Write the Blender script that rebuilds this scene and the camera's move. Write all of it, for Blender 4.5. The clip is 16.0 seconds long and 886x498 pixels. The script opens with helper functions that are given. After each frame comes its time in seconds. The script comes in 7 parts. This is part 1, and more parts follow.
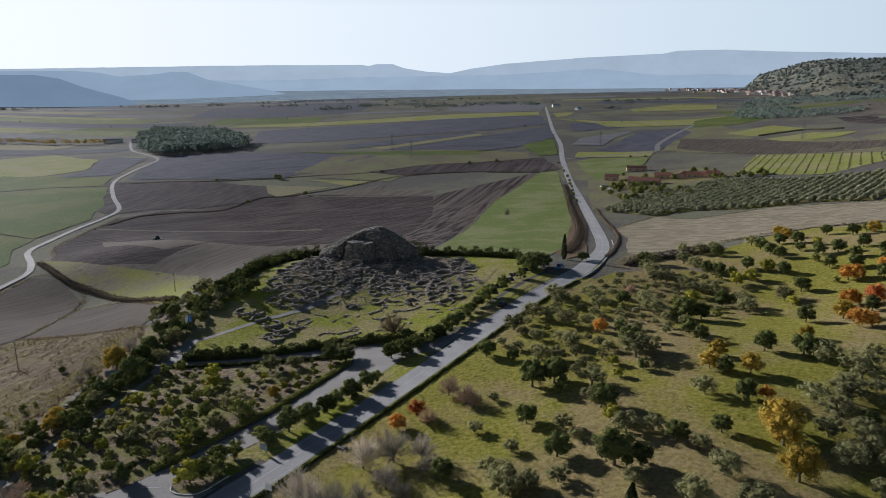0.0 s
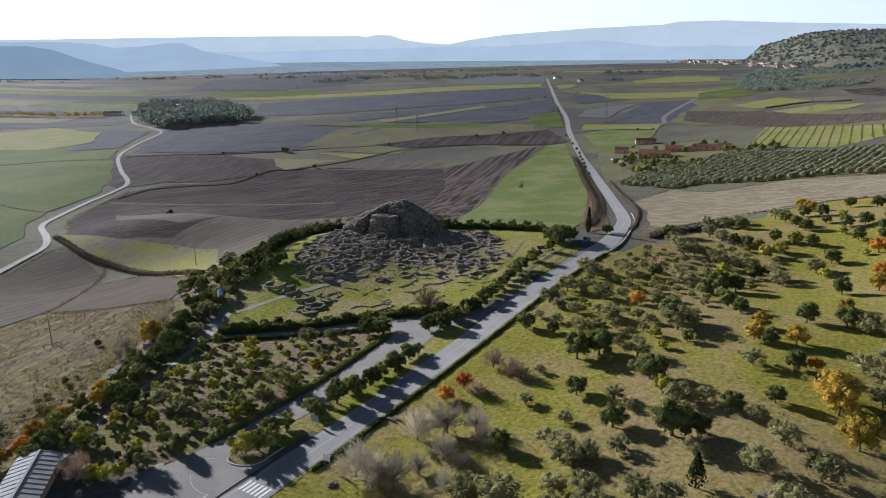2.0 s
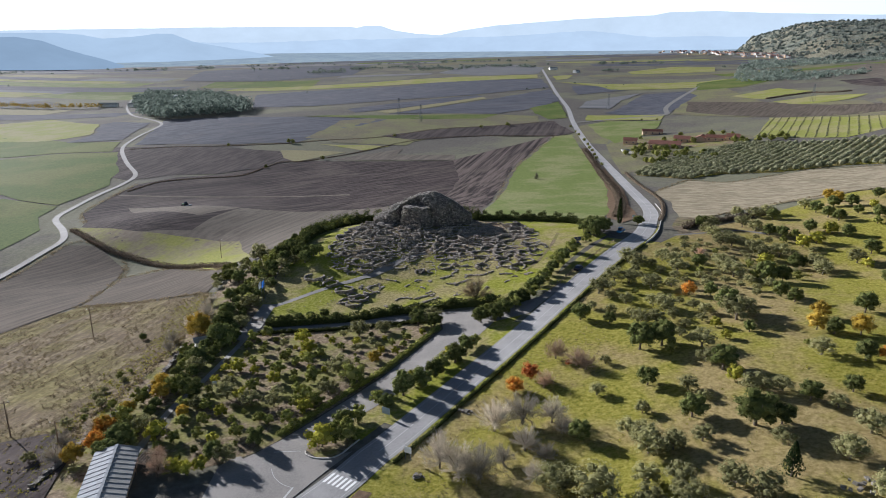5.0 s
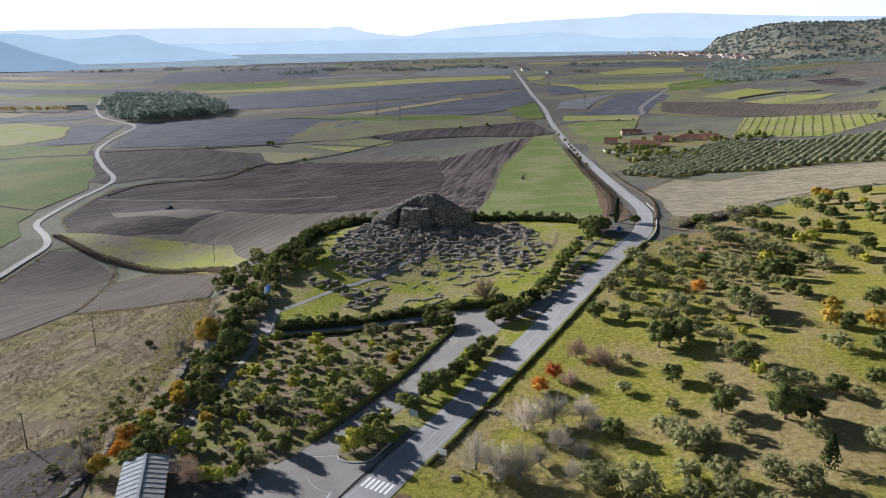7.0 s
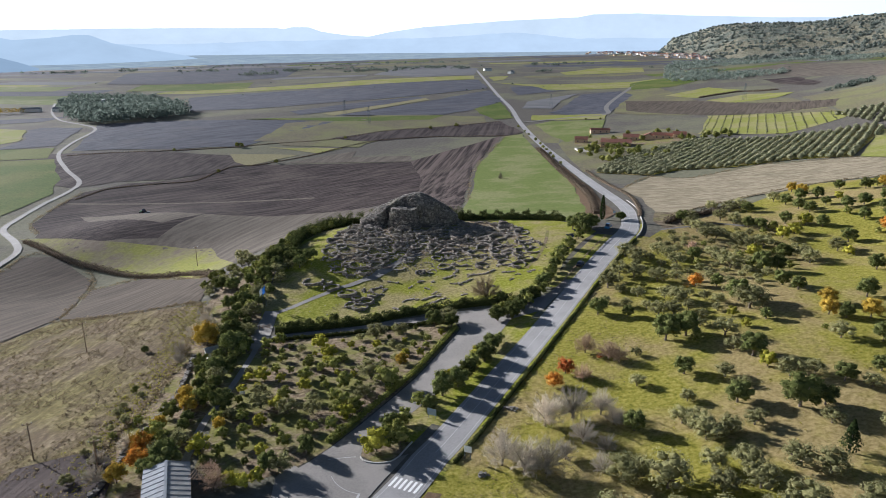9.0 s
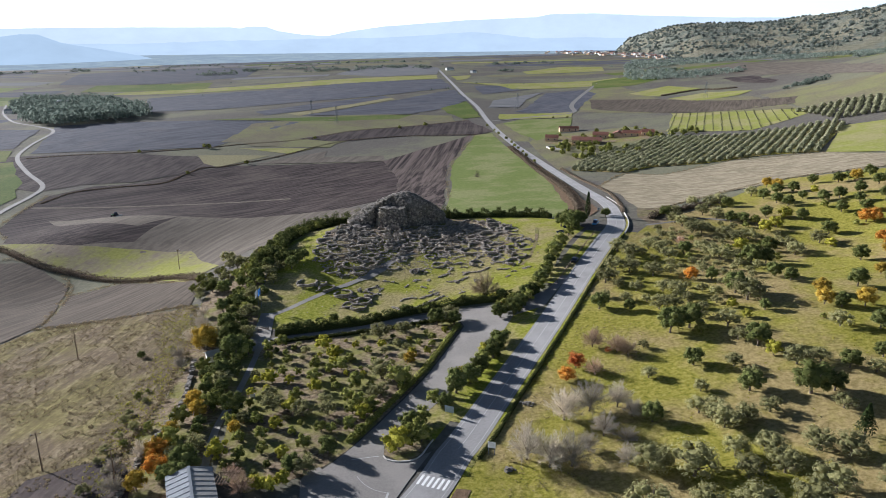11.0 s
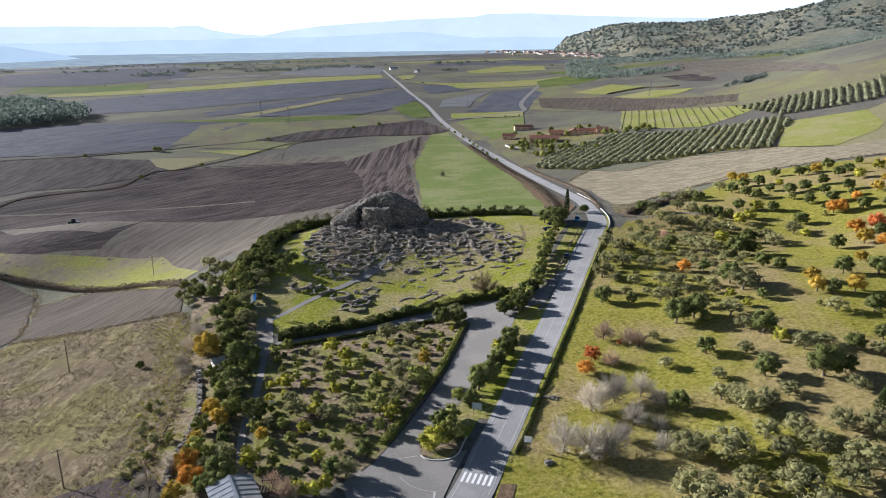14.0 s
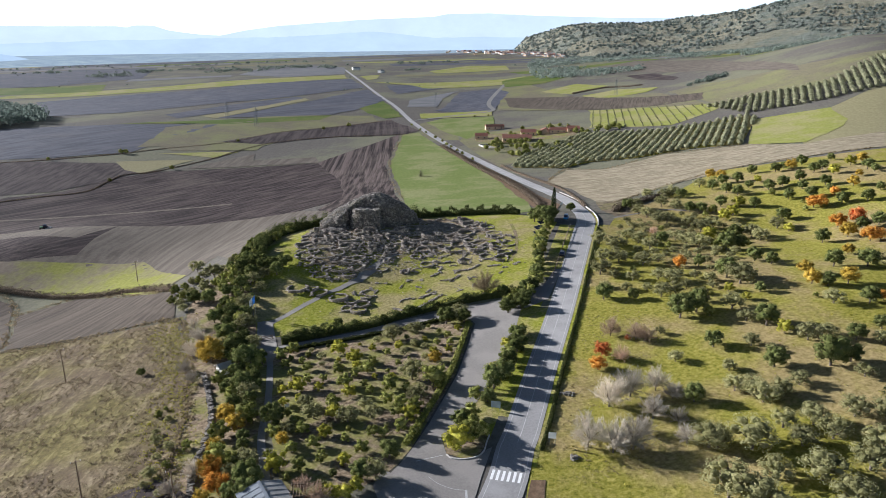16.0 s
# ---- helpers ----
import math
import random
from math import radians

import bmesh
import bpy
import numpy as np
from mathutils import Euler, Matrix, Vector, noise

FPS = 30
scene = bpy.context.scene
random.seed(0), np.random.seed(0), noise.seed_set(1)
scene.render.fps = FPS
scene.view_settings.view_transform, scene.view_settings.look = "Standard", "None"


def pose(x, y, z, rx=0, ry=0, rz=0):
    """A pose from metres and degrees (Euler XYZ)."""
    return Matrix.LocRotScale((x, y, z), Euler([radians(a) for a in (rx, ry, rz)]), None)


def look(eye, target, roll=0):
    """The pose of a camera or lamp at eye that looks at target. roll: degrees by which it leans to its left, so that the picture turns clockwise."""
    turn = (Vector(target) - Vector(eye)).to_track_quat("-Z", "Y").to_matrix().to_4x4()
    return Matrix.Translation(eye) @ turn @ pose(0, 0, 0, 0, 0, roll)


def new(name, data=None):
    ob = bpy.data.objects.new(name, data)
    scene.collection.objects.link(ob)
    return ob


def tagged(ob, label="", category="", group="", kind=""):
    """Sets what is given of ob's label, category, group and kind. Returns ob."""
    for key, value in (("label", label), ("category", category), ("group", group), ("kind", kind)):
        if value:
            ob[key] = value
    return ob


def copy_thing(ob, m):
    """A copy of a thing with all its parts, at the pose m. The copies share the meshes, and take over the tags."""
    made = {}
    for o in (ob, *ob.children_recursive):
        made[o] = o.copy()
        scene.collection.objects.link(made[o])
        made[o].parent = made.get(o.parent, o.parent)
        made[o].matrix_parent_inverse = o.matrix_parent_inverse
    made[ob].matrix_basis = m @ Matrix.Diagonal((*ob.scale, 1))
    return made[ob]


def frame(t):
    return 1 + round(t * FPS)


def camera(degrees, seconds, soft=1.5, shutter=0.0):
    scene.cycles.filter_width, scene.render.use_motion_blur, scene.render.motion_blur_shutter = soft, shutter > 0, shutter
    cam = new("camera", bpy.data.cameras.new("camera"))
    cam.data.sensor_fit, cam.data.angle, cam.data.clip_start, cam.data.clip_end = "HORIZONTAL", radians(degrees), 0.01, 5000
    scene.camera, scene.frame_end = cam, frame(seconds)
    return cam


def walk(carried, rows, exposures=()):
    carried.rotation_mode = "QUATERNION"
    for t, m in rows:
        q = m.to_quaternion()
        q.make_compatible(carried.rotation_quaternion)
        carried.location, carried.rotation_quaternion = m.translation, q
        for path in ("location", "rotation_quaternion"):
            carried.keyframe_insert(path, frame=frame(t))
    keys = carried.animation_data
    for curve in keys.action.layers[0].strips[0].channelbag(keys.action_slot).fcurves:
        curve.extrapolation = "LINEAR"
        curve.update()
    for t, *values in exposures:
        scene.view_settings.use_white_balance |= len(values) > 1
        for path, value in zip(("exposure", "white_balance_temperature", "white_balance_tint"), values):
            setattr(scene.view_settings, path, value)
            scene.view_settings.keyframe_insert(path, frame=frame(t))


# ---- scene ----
cam = camera(64.53, 16.0, soft=.8)
PATH = [
    (0, pose(19.48, -0.02, 76.49, 76.18, 0, 0.36)),
    (0.5, pose(16.72, -0.13, 76.48, 75.86, 0, 0.12)),
    (1, pose(13.95, -0.15, 76.49, 75.31, 0, 0.06)),
    (1.5, pose(11.21, -0.14, 76.47, 74.65, 0, 0.07)),
    (2, pose(8.48, -0.05, 76.42, 74.00, 0, 0.08)),
    (2.5, pose(5.65, -0.04, 76.34, 73.41, 0, 0.08)),
    (3, pose(2.86, -0.03, 76.33, 73.27, 0, 0.05)),
    (3.5, pose(0.04, 0.01, 76.33, 73.27, 0, 0.01)),
    (4, pose(-2.73, 0.09, 76.35, 73.27, 0, -0.17)),
    (6.5, pose(-16.94, 0.62, 76.55, 73.36, 0, -2.54)),
    (7, pose(-19.80, 0.67, 76.58, 73.37, 0, -3.33)),
    (7.5, pose(-22.54, 0.73, 76.49, 73.40, 0, -4.13)),
    (8, pose(-25.34, 0.95, 76.35, 73.40, 0, -4.96)),
    (8.5, pose(-28.16, 1.17, 76.23, 73.41, 0, -5.82)),
    (9, pose(-30.95, 1.32, 76.19, 73.41, 0, -6.62)),
    (11.5, pose(-44.85, 2.86, 75.87, 73.37, 0, -10.80)),
    (12, pose(-47.67, 3.26, 75.90, 73.36, 0, -11.63)),
    (12.5, pose(-50.53, 3.69, 75.90, 73.36, 0, -12.46)),
    (13, pose(-53.39, 4.15, 75.91, 73.36, 0, -13.29)),
    (13.5, pose(-56.23, 4.66, 75.99, 73.36, 0, -14.12)),
    (14, pose(-59.02, 5.24, 76.09, 73.34, 0, -14.94)),
    (14.5, pose(-61.85, 5.88, 76.11, 73.34, 0, -15.76)),
    (15, pose(-64.61, 6.58, 76.14, 73.34, 0, -16.58)),
    (15.5, pose(-67.41, 7.31, 76.15, 73.35, 0, -17.41)),
    (16, pose(-70.16, 8.08, 76.19, 73.34, 0, -18.20)),
]
walk(cam, PATH, [(0, .35, 5740, 13), (1.5, .66, 5740, 13), (3, .92, 5740, 13), (8, 1.12, 5740, 13), (16, 1.32, 5740, 13)])

# ---- world and sun ----
SUN_EL, SUN_AZ = 15.5, math.atan2(-0.70, 0.71)      # azimuth from +y towards +x
TO_SUN = Vector((math.sin(SUN_AZ) * math.cos(radians(SUN_EL)), math.cos(SUN_AZ) * math.cos(radians(SUN_EL)), math.sin(radians(SUN_EL))))
world = bpy.data.worlds.new("sky")
scene.world = world
world.use_nodes = True
wt = world.node_tree
sky = wt.nodes.new("ShaderNodeTexSky")
sky.sky_type, sky.sun_disc = "NISHITA", False
sky.sun_elevation, sky.sun_rotation = radians(SUN_EL), SUN_AZ
sky.altitude, sky.air_density, sky.dust_density, sky.ozone_density = 200, 1.0, .5, 2.5
wt.nodes["Background"].inputs[1].default_value = 0.05
soft_sky = wt.nodes.new("ShaderNodeHueSaturation")
soft_sky.inputs["Saturation"].default_value, soft_sky.inputs["Value"].default_value = .95, .6
wt.links.new(sky.outputs[0], soft_sky.inputs["Color"])
# pale haze low over the horizon, whiter towards the sun
tc, sep = wt.nodes.new("ShaderNodeTexCoord"), wt.nodes.new("ShaderNodeSeparateXYZ")
wt.links.new(tc.outputs["Generated"], sep.inputs[0])
low, across = wt.nodes.new("ShaderNodeMapRange"), wt.nodes.new("ShaderNodeMapRange")
low.inputs[1].default_value, low.inputs[2].default_value, low.inputs[3].default_value, low.inputs[4].default_value = .09, .3, 1, 0
across.inputs[1].default_value, across.inputs[2].default_value = -.5, .65
wt.links.new(sep.outputs["Z"], low.inputs[0])
wt.links.new(sep.outputs["X"], across.inputs[0])
tint, blend = wt.nodes.new("ShaderNodeMix"), wt.nodes.new("ShaderNodeMix")
tint.data_type = blend.data_type = "RGBA"
tint.inputs[6].default_value, tint.inputs[7].default_value = (15.5, 15.5, 14.8, 1), (9, 10.4, 10.6, 1)
wt.links.new(across.outputs[0], tint.inputs[0])
wt.links.new(low.outputs[0], blend.inputs[0])
wt.links.new(soft_sky.outputs[0], blend.inputs[6])
wt.links.new(tint.outputs[2], blend.inputs[7])
wt.links.new(blend.outputs[2], wt.nodes["Background"].inputs[0])
sun_data = bpy.data.lights.new("sun", "SUN")
sun_data.energy, sun_data.angle, sun_data.color = 5.0, radians(0.6), (1.0, 0.94, 0.86)
sun = new("sun", sun_data)
sun.matrix_world = look(TO_SUN * 500, (0, 0, 0))

# ---- relief ----
RELIEF = [-6.3, -7.9, -4.1, -2.5, -11.3, -24.3, -3.3, -16.9, 0.7, -1.3, -11.3, -6.8, -5.1, -12.0, -25.4, -21.2, 0.3, 5.3, -4.1, 2.4, -19.0, 3.9, -14.7, -8.8, -2.5, -3.3, 1.8, 1.0, -3.2, -11.0, 5.9, 0.6, 8.5, 3.7, 7.0, -5.6, -0.5, -4.1, -9.6, 12.5, 0.6, -3.0, 18.7, 0.1, 6.0, 5.6, 26.5, 25.7, 7.4, 17.3, 15.1, -13.9, 45.9, 60.7, 29.6, 61.1]
KNOLLS = [(-45, 262, 10.8), (0, 255, 1.0), (45, 260, 3.5), (-95, 275, -3.3), (0, 320, 2.5), (-150, 310, -6.4), (-85, 360, -1.9), (-150, 385, 7.2), (-25, 212, -3.0), (35, 205, 1.7), (70, 270, -0.7), (120, 200, -8.0)]
RU, RV = (-.65, -.4, -.15, .1, .35, .6, .9), (.3, .6, .85, 1.1, 1.4, 1.8, 2.3, 3.0)


def ground(x, y):
    """Height of the land."""
    x, y = np.asarray(x, float), np.asarray(y, float)
    yy = np.maximum(y, -60.0)
    u, v = np.clip((x + 30) / (yy + 160), -1.1, 1.5), np.log(1 + yy / 160)
    z, k = 0.0, 0
    for a in RU:
        for b in RV:
            z = z + RELIEF[k] * np.exp(-((u - a) / .26) ** 2 - ((v - b) / .36) ** 2)
            k += 1
    for a, b, c in KNOLLS:
        z = z + c * np.exp(-((x - a) ** 2 + (yy - b) ** 2) / 2025.0)
    return z


def gz(x, y):
    return float(ground(x, y))


rng = np.random.default_rng(7)
rnd = random.Random(11)

# ---- materials ----


def material(name):
    m = bpy.data.materials.new(name)
    m.use_nodes = True
    nt = m.node_tree
    return m, nt, nt.nodes["Principled BSDF"]


def ramp(nt, stops, src):
    r = nt.nodes.new("ShaderNodeValToRGB")
    els = r.color_ramp.elements
    while len(els) < len(stops):
        els.new(0.5)
    for e, (p, c) in zip(els, stops):
        e.position, e.color = p, (*c, 1)
    nt.links.new(src, r.inputs[0])
    return r.outputs[0]


def coords(nt, scale=(1, 1, 1), turn=0.0, space="Object"):
    tc, mp = nt.nodes.new("ShaderNodeTexCoord"), nt.nodes.new("ShaderNodeMapping")
    mp.inputs["Scale"].default_value = scale
    mp.inputs["Rotation"].default_value = (0, 0, radians(turn))
    nt.links.new(tc.outputs[space], mp.inputs[0])
    return mp.outputs[0]


def noise_out(nt, vec, scale, detail=6, rough=.6):
    n = nt.nodes.new("ShaderNodeTexNoise")
    n.inputs["Scale"].default_value, n.inputs["Detail"].default_value, n.inputs["Roughness"].default_value = scale, detail, rough
    nt.links.new(vec, n.inputs["Vector"])
    return n.outputs["Fac"]


def mix(nt, fac, a, b, mode="MIX"):
    m = nt.nodes.new("ShaderNodeMix")
    m.data_type, m.blend_type = "RGBA", mode
    for sock, v in ((m.inputs[0], fac), (m.inputs[6], a), (m.inputs[7], b)):
        if isinstance(v, bpy.types.NodeSocket):
            nt.links.new(v, sock)
        elif isinstance(v, (int, float)):
            sock.default_value = v
        else:
            sock.default_value = (*v, 1)
    return m.outputs[2]


def bump(nt, bsdf, height, strength, dist):
    b = nt.nodes.new("ShaderNodeBump")
    b.inputs["Strength"].default_value, b.inputs["Distance"].default_value = strength, dist
    nt.links.new(height, b.inputs["Height"])
    nt.links.new(b.outputs[0], bsdf.inputs["Normal"])


def land(name, stops, big=.02, fine=.7, relief=.25, second=None):
    """Soil or turf: a colour ramp over two scales of noise, with a second tint in patches."""
    m, nt, b = material(name)
    v = coords(nt)
    n1, n2 = noise_out(nt, v, big, 5, .65), noise_out(nt, v, fine, 8, .7)
    col = ramp(nt, stops, n2)
    if second:
        f = ramp(nt, [(.45, (0, 0, 0)), (.58, (1, 1, 1))], n1)
        col = mix(nt, f, col, ramp(nt, second, n2))
    nt.links.new(col, b.inputs["Base Color"])
    b.inputs["Roughness"].default_value = .95
    b.inputs["Specular IOR Level"].default_value = .03
    bump(nt, b, n2, .9, relief)
    return m


def ploughed(name, dark, lightc, pitch, turn, contrast=.5, relief=.3):
    """Ploughed soil with furrows of a given pitch and bearing."""
    m, nt, b = material(name)
    v = coords(nt, turn=turn)
    st = nt.nodes.new("ShaderNodeMapping")
    st.inputs["Scale"].default_value = (1 / pitch, .016 / pitch, 1)
    nt.links.new(v, st.inputs[0])
    streak = ramp(nt, [(.38, (0, 0, 0)), (.62, (1, 1, 1))], noise_out(nt, st.outputs[0], 1.0, 4, .6))
    n1, n2 = noise_out(nt, v, .018, 6, .7), noise_out(nt, v, .9, 8, .75)
    mixed = mix(nt, contrast, n2, streak)
    col = ramp(nt, [(.25, dark), (.75, lightc)], mixed)
    pale = mix(nt, .45, lightc, (.24, .2, .16))
    col = mix(nt, ramp(nt, [(.5, (0, 0, 0)), (.75, (.35, .35, .35))], n1), col, pale)
    nt.links.new(col, b.inputs["Base Color"])
    b.inputs["Roughness"].default_value, b.inputs["Specular IOR Level"].default_value = .95, .03
    bump(nt, b, mixed, .8, relief)
    return m


def foliage(name, a, b_, c, through_=.22):
    """Leaves: a tint for each tree and for each leaf cluster."""
    m, nt, b = material(name)
    info, geo = nt.nodes.new("ShaderNodeObjectInfo"), nt.nodes.new("ShaderNodeNewGeometry")
    leaf = ramp(nt, [(0, a), (.55, b_), (1, c)], geo.outputs["Random Per Island"])
    hsv = nt.nodes.new("ShaderNodeHueSaturation")
    mp = nt.nodes.new("ShaderNodeMapRange")
    mp.inputs[3].default_value, mp.inputs[4].default_value = .7, 1.3
    nt.links.new(info.outputs["Random"], mp.inputs[0])
    nt.links.new(mp.outputs[0], hsv.inputs["Value"])
    nt.links.new(leaf, hsv.inputs["Color"])
    d, tr, sh = nt.nodes.new("ShaderNodeBsdfDiffuse"), nt.nodes.new("ShaderNodeBsdfTranslucent"), nt.nodes.new("ShaderNodeMixShader")
    nt.links.new(hsv.outputs[0], d.inputs[0])
    nt.links.new(hsv.outputs[0], tr.inputs[0])
    sh.inputs[0].default_value = through_
    nt.links.new(d.outputs[0], sh.inputs[1])
    nt.links.new(tr.outputs[0], sh.inputs[2])
    nt.links.new(sh.outputs[0], nt.nodes["Material Output"].inputs[0])
    return m


def plain(name, colour, rough=.7, metal=0.0, vary=.25, scale=3.0, relief=.02):
    m, nt, b = material(name)
    v = coords(nt)
    n = noise_out(nt, v, scale, 7, .65)
    lo, hi = [c * (1 - vary) for c in colour], [min(1, c * (1 + vary)) for c in colour]
    nt.links.new(ramp(nt, [(.3, lo), (.7, hi)], n), b.inputs["Base Color"])
    b.inputs["Roughness"].default_value, b.inputs["Metallic"].default_value = rough, metal
    bump(nt, b, n, .4, relief)
    return m


M = {}
M["base"] = land("plain_soil", [(.3, (.07, .064, .056)), (.7, (.15, .138, .118))], .008, .5, .3, [(.3, (.11, .108, .07)), (.7, (.185, .18, .125))])
M["orchard"] = land("orchard_turf", [(.33, (.1, .1, .014)), (.5, (.215, .2, .035)), (.67, (.325, .283, .082))], .03, 1.1, .3, [(.33, (.16, .125, .046)), (.67, (.36, .285, .135))])
M["lawn"] = land("site_turf", [(.33, (.11, .13, .013)), (.5, (.21, .22, .028)), (.64, (.31, .29, .075))], .06, 1.2, .25, [(.36, (.17, .15, .055)), (.64, (.37, .31, .15))])
M["garden"] = land("garden_soil", [(.37, (.095, .07, .043)), (.63, (.3, .235, .16))], .09, 1.0, .25, [(.3, (.12, .12, .035)), (.7, (.24, .225, .078))])
M["rough"] = land("dry_rough_grass", [(.3, (.08, .06, .044)), (.5, (.155, .124, .085)), (.72, (.25, .21, .14))], .035, .45, .8, [(.3, (.085, .085, .03)), (.5, (.155, .14, .06)), (.7, (.24, .21, .105))])
M["plough_dark"] = ploughed("ploughed_dark", (.018, .014, .014), (.074, .057, .053), 2.8, 62, .5, .4)
M["plough_right"] = ploughed("ploughed_striped", (.024, .019, .018), (.115, .09, .08), 3.4, 14.9, .7, .4)
M["plough_far"] = ploughed("ploughed_mid", (.026, .021, .021), (.088, .071, .066), 3.2, 14, .4, .4)
M["stubble"] = ploughed("harrowed_pale", (.08, .068, .056), (.165, .142, .114), 2.5, 22, .3, .2)
M["stubble_b"] = ploughed("harrowed_brown", (.16, .135, .09), (.32, .275, .19), 2.4, -72, .4, .25)
M["green"] = land("winter_crop", [(.3, (.095, .125, .032)), (.7, (.16, .19, .06))], .03, .6, .1, [(.3, (.14, .15, .06)), (.7, (.22, .23, .1))])
M["meadow"] = land("dull_meadow", [(.3, (.05, .08, .018)), (.7, (.115, .15, .036))], .012, .5, .15, [(.3, (.09, .1, .03)), (.7, (.16, .175, .055))])
M["lime"] = land("fresh_grass_crop", [(.3, (.15, .17, .035)), (.7, (.27, .27, .08))], .03, .6, .1, [(.3, (.2, .19, .08)), (.7, (.3, .27, .13))])
M["straw"] = land("dry_pasture", [(.3, (.16, .145, .075)), (.7, (.27, .245, .14))], .03, .6, .1)
M["fallow"] = land("fallow_soil", [(.3, (.1, .09, .06)), (.7, (.19, .17, .11))], .02, .5, .2, [(.3, (.13, .13, .06)), (.7, (.2, .195, .1))])


def flushed(name, turn):
    """Harrowed soil with young green coming up in drawn-out patches."""
    m, nt, b = material(name)
    v = coords(nt, turn=turn)
    st = nt.nodes.new("ShaderNodeMapping")
    st.inputs["Scale"].default_value = (.4, .012, 1)
    nt.links.new(v, st.inputs[0])
    streak, n1, n2 = noise_out(nt, st.outputs[0], 1.0, 4, .6), noise_out(nt, v, .022, 6, .65), noise_out(nt, v, .6, 8, .7)
    soil = ramp(nt, [(.3, (.13, .105, .075)), (.7, (.24, .2, .15))], mix(nt, .5, n2, streak))
    grass = ramp(nt, [(.3, (.15, .165, .03)), (.7, (.28, .27, .075))], n2)
    f = ramp(nt, [(.4, (0, 0, 0)), (.56, (1, 1, 1))], mix(nt, .25, n1, streak))
    nt.links.new(mix(nt, f, soil, grass), b.inputs["Base Color"])
    b.inputs["Roughness"].default_value, b.inputs["Specular IOR Level"].default_value = .95, .03
    bump(nt, b, n2, .6, .15)
    return m


def combed(name, turn):
    """Dry grass lying in long swathes."""
    m, nt, b = material(name)
    v = coords(nt, turn=turn)
    st = nt.nodes.new("ShaderNodeMapping")
    st.inputs["Scale"].default_value = (.42, .13, 1)
    nt.links.new(v, st.inputs[0])
    streak, n1, n2 = noise_out(nt, st.outputs[0], 1.0, 6, .7), noise_out(nt, v, .035, 5, .65), noise_out(nt, v, .8, 8, .75)
    h = mix(nt, .45, streak, n2)
    dry = ramp(nt, [(.38, (.085, .064, .046)), (.5, (.14, .108, .066)), (.6, (.255, .205, .13))], h)
    fresh = ramp(nt, [(.38, (.085, .07, .034)), (.5, (.14, .118, .048)), (.6, (.25, .212, .095))], h)
    nt.links.new(mix(nt, ramp(nt, [(.45, (0, 0, 0)), (.6, (1, 1, 1))], n1), dry, fresh), b.inputs["Base Color"])
    b.inputs["Roughness"].default_value, b.inputs["Specular IOR Level"].default_value = .95, .03
    bump(nt, b, h, 1.0, .8)
    return m


M["flushed"] = flushed("harrowed_with_green", 22)
M["combed"] = combed("combed_dry_grass", 12)
M["tilled"] = ploughed("tilled_brown", (.058, .047, .038), (.12, .1, .078), 2.2, 35, .4, .25)
M["scrub_soil"] = land("reddish_scrub_soil", [(.3, (.09, .06, .04)), (.7, (.2, .14, .09))], .06, .8, .3)


def asphalt(name, tone):
    m, nt, b = material(name)
    v = coords(nt)
    n1, n2, n3 = noise_out(nt, v, .12, 5, .6), noise_out(nt, v, 2.2, 8, .7), noise_out(nt, v, 30, 3, .5)
    col = ramp(nt, [(.3, [c * .8 for c in tone]), (.7, [c * 1.2 for c in tone])], n2)
    col = mix(nt, ramp(nt, [(.45, (0, 0, 0)), (.62, (.6, .6, .6))], n1), col, [c * 1.35 for c in tone])
    nt.links.new(col, b.inputs["Base Color"])
    b.inputs["Roughness"].default_value = .85
    bump(nt, b, n3, .3, .02)
    return m


M["road"] = asphalt("worn_asphalt", (.235, .228, .22))
M["lot"] = asphalt("pale_asphalt", (.185, .17, .152))
M["track"] = asphalt("white_gravel", (.12, .112, .098))
M["path"] = asphalt("pale_paving", (.2, .185, .16))
M["paint"] = plain("road_paint", (.72, .72, .7), .7, 0, .15, 4)
M["worn_paint"] = plain("worn_line_paint", (.36, .355, .34), .8, 0, .3, 1.2)
M["kerb"] = plain("kerb_stone", (.45, .43, .39), .85, 0, .2, 3)
M["conc"] = plain("grey_concrete", (.42, .4, .37), .9, 0, .2, 1.5)


def stone_mat(name, dark, mid, pale):
    m, nt, b = material(name)
    geo = nt.nodes.new("ShaderNodeNewGeometry")
    v = coords(nt)
    n2, n1 = noise_out(nt, v, 2.5, 8, .7), noise_out(nt, v, .15, 4, .6)
    base = ramp(nt, [(0, dark), (.6, mid), (1, pale)], geo.outputs["Random Per Island"])
    col = mix(nt, .35, base, ramp(nt, [(.3, dark), (.7, pale)], n2))
    col = mix(nt, ramp(nt, [(.5, (0, 0, 0)), (.7, (.35, .35, .35))], n1), col, (.2, .18, .1))
    nt.links.new(col, b.inputs["Base Color"])
    b.inputs["Roughness"].default_value = .95
    bump(nt, b, n2, .7, .12)
    return m


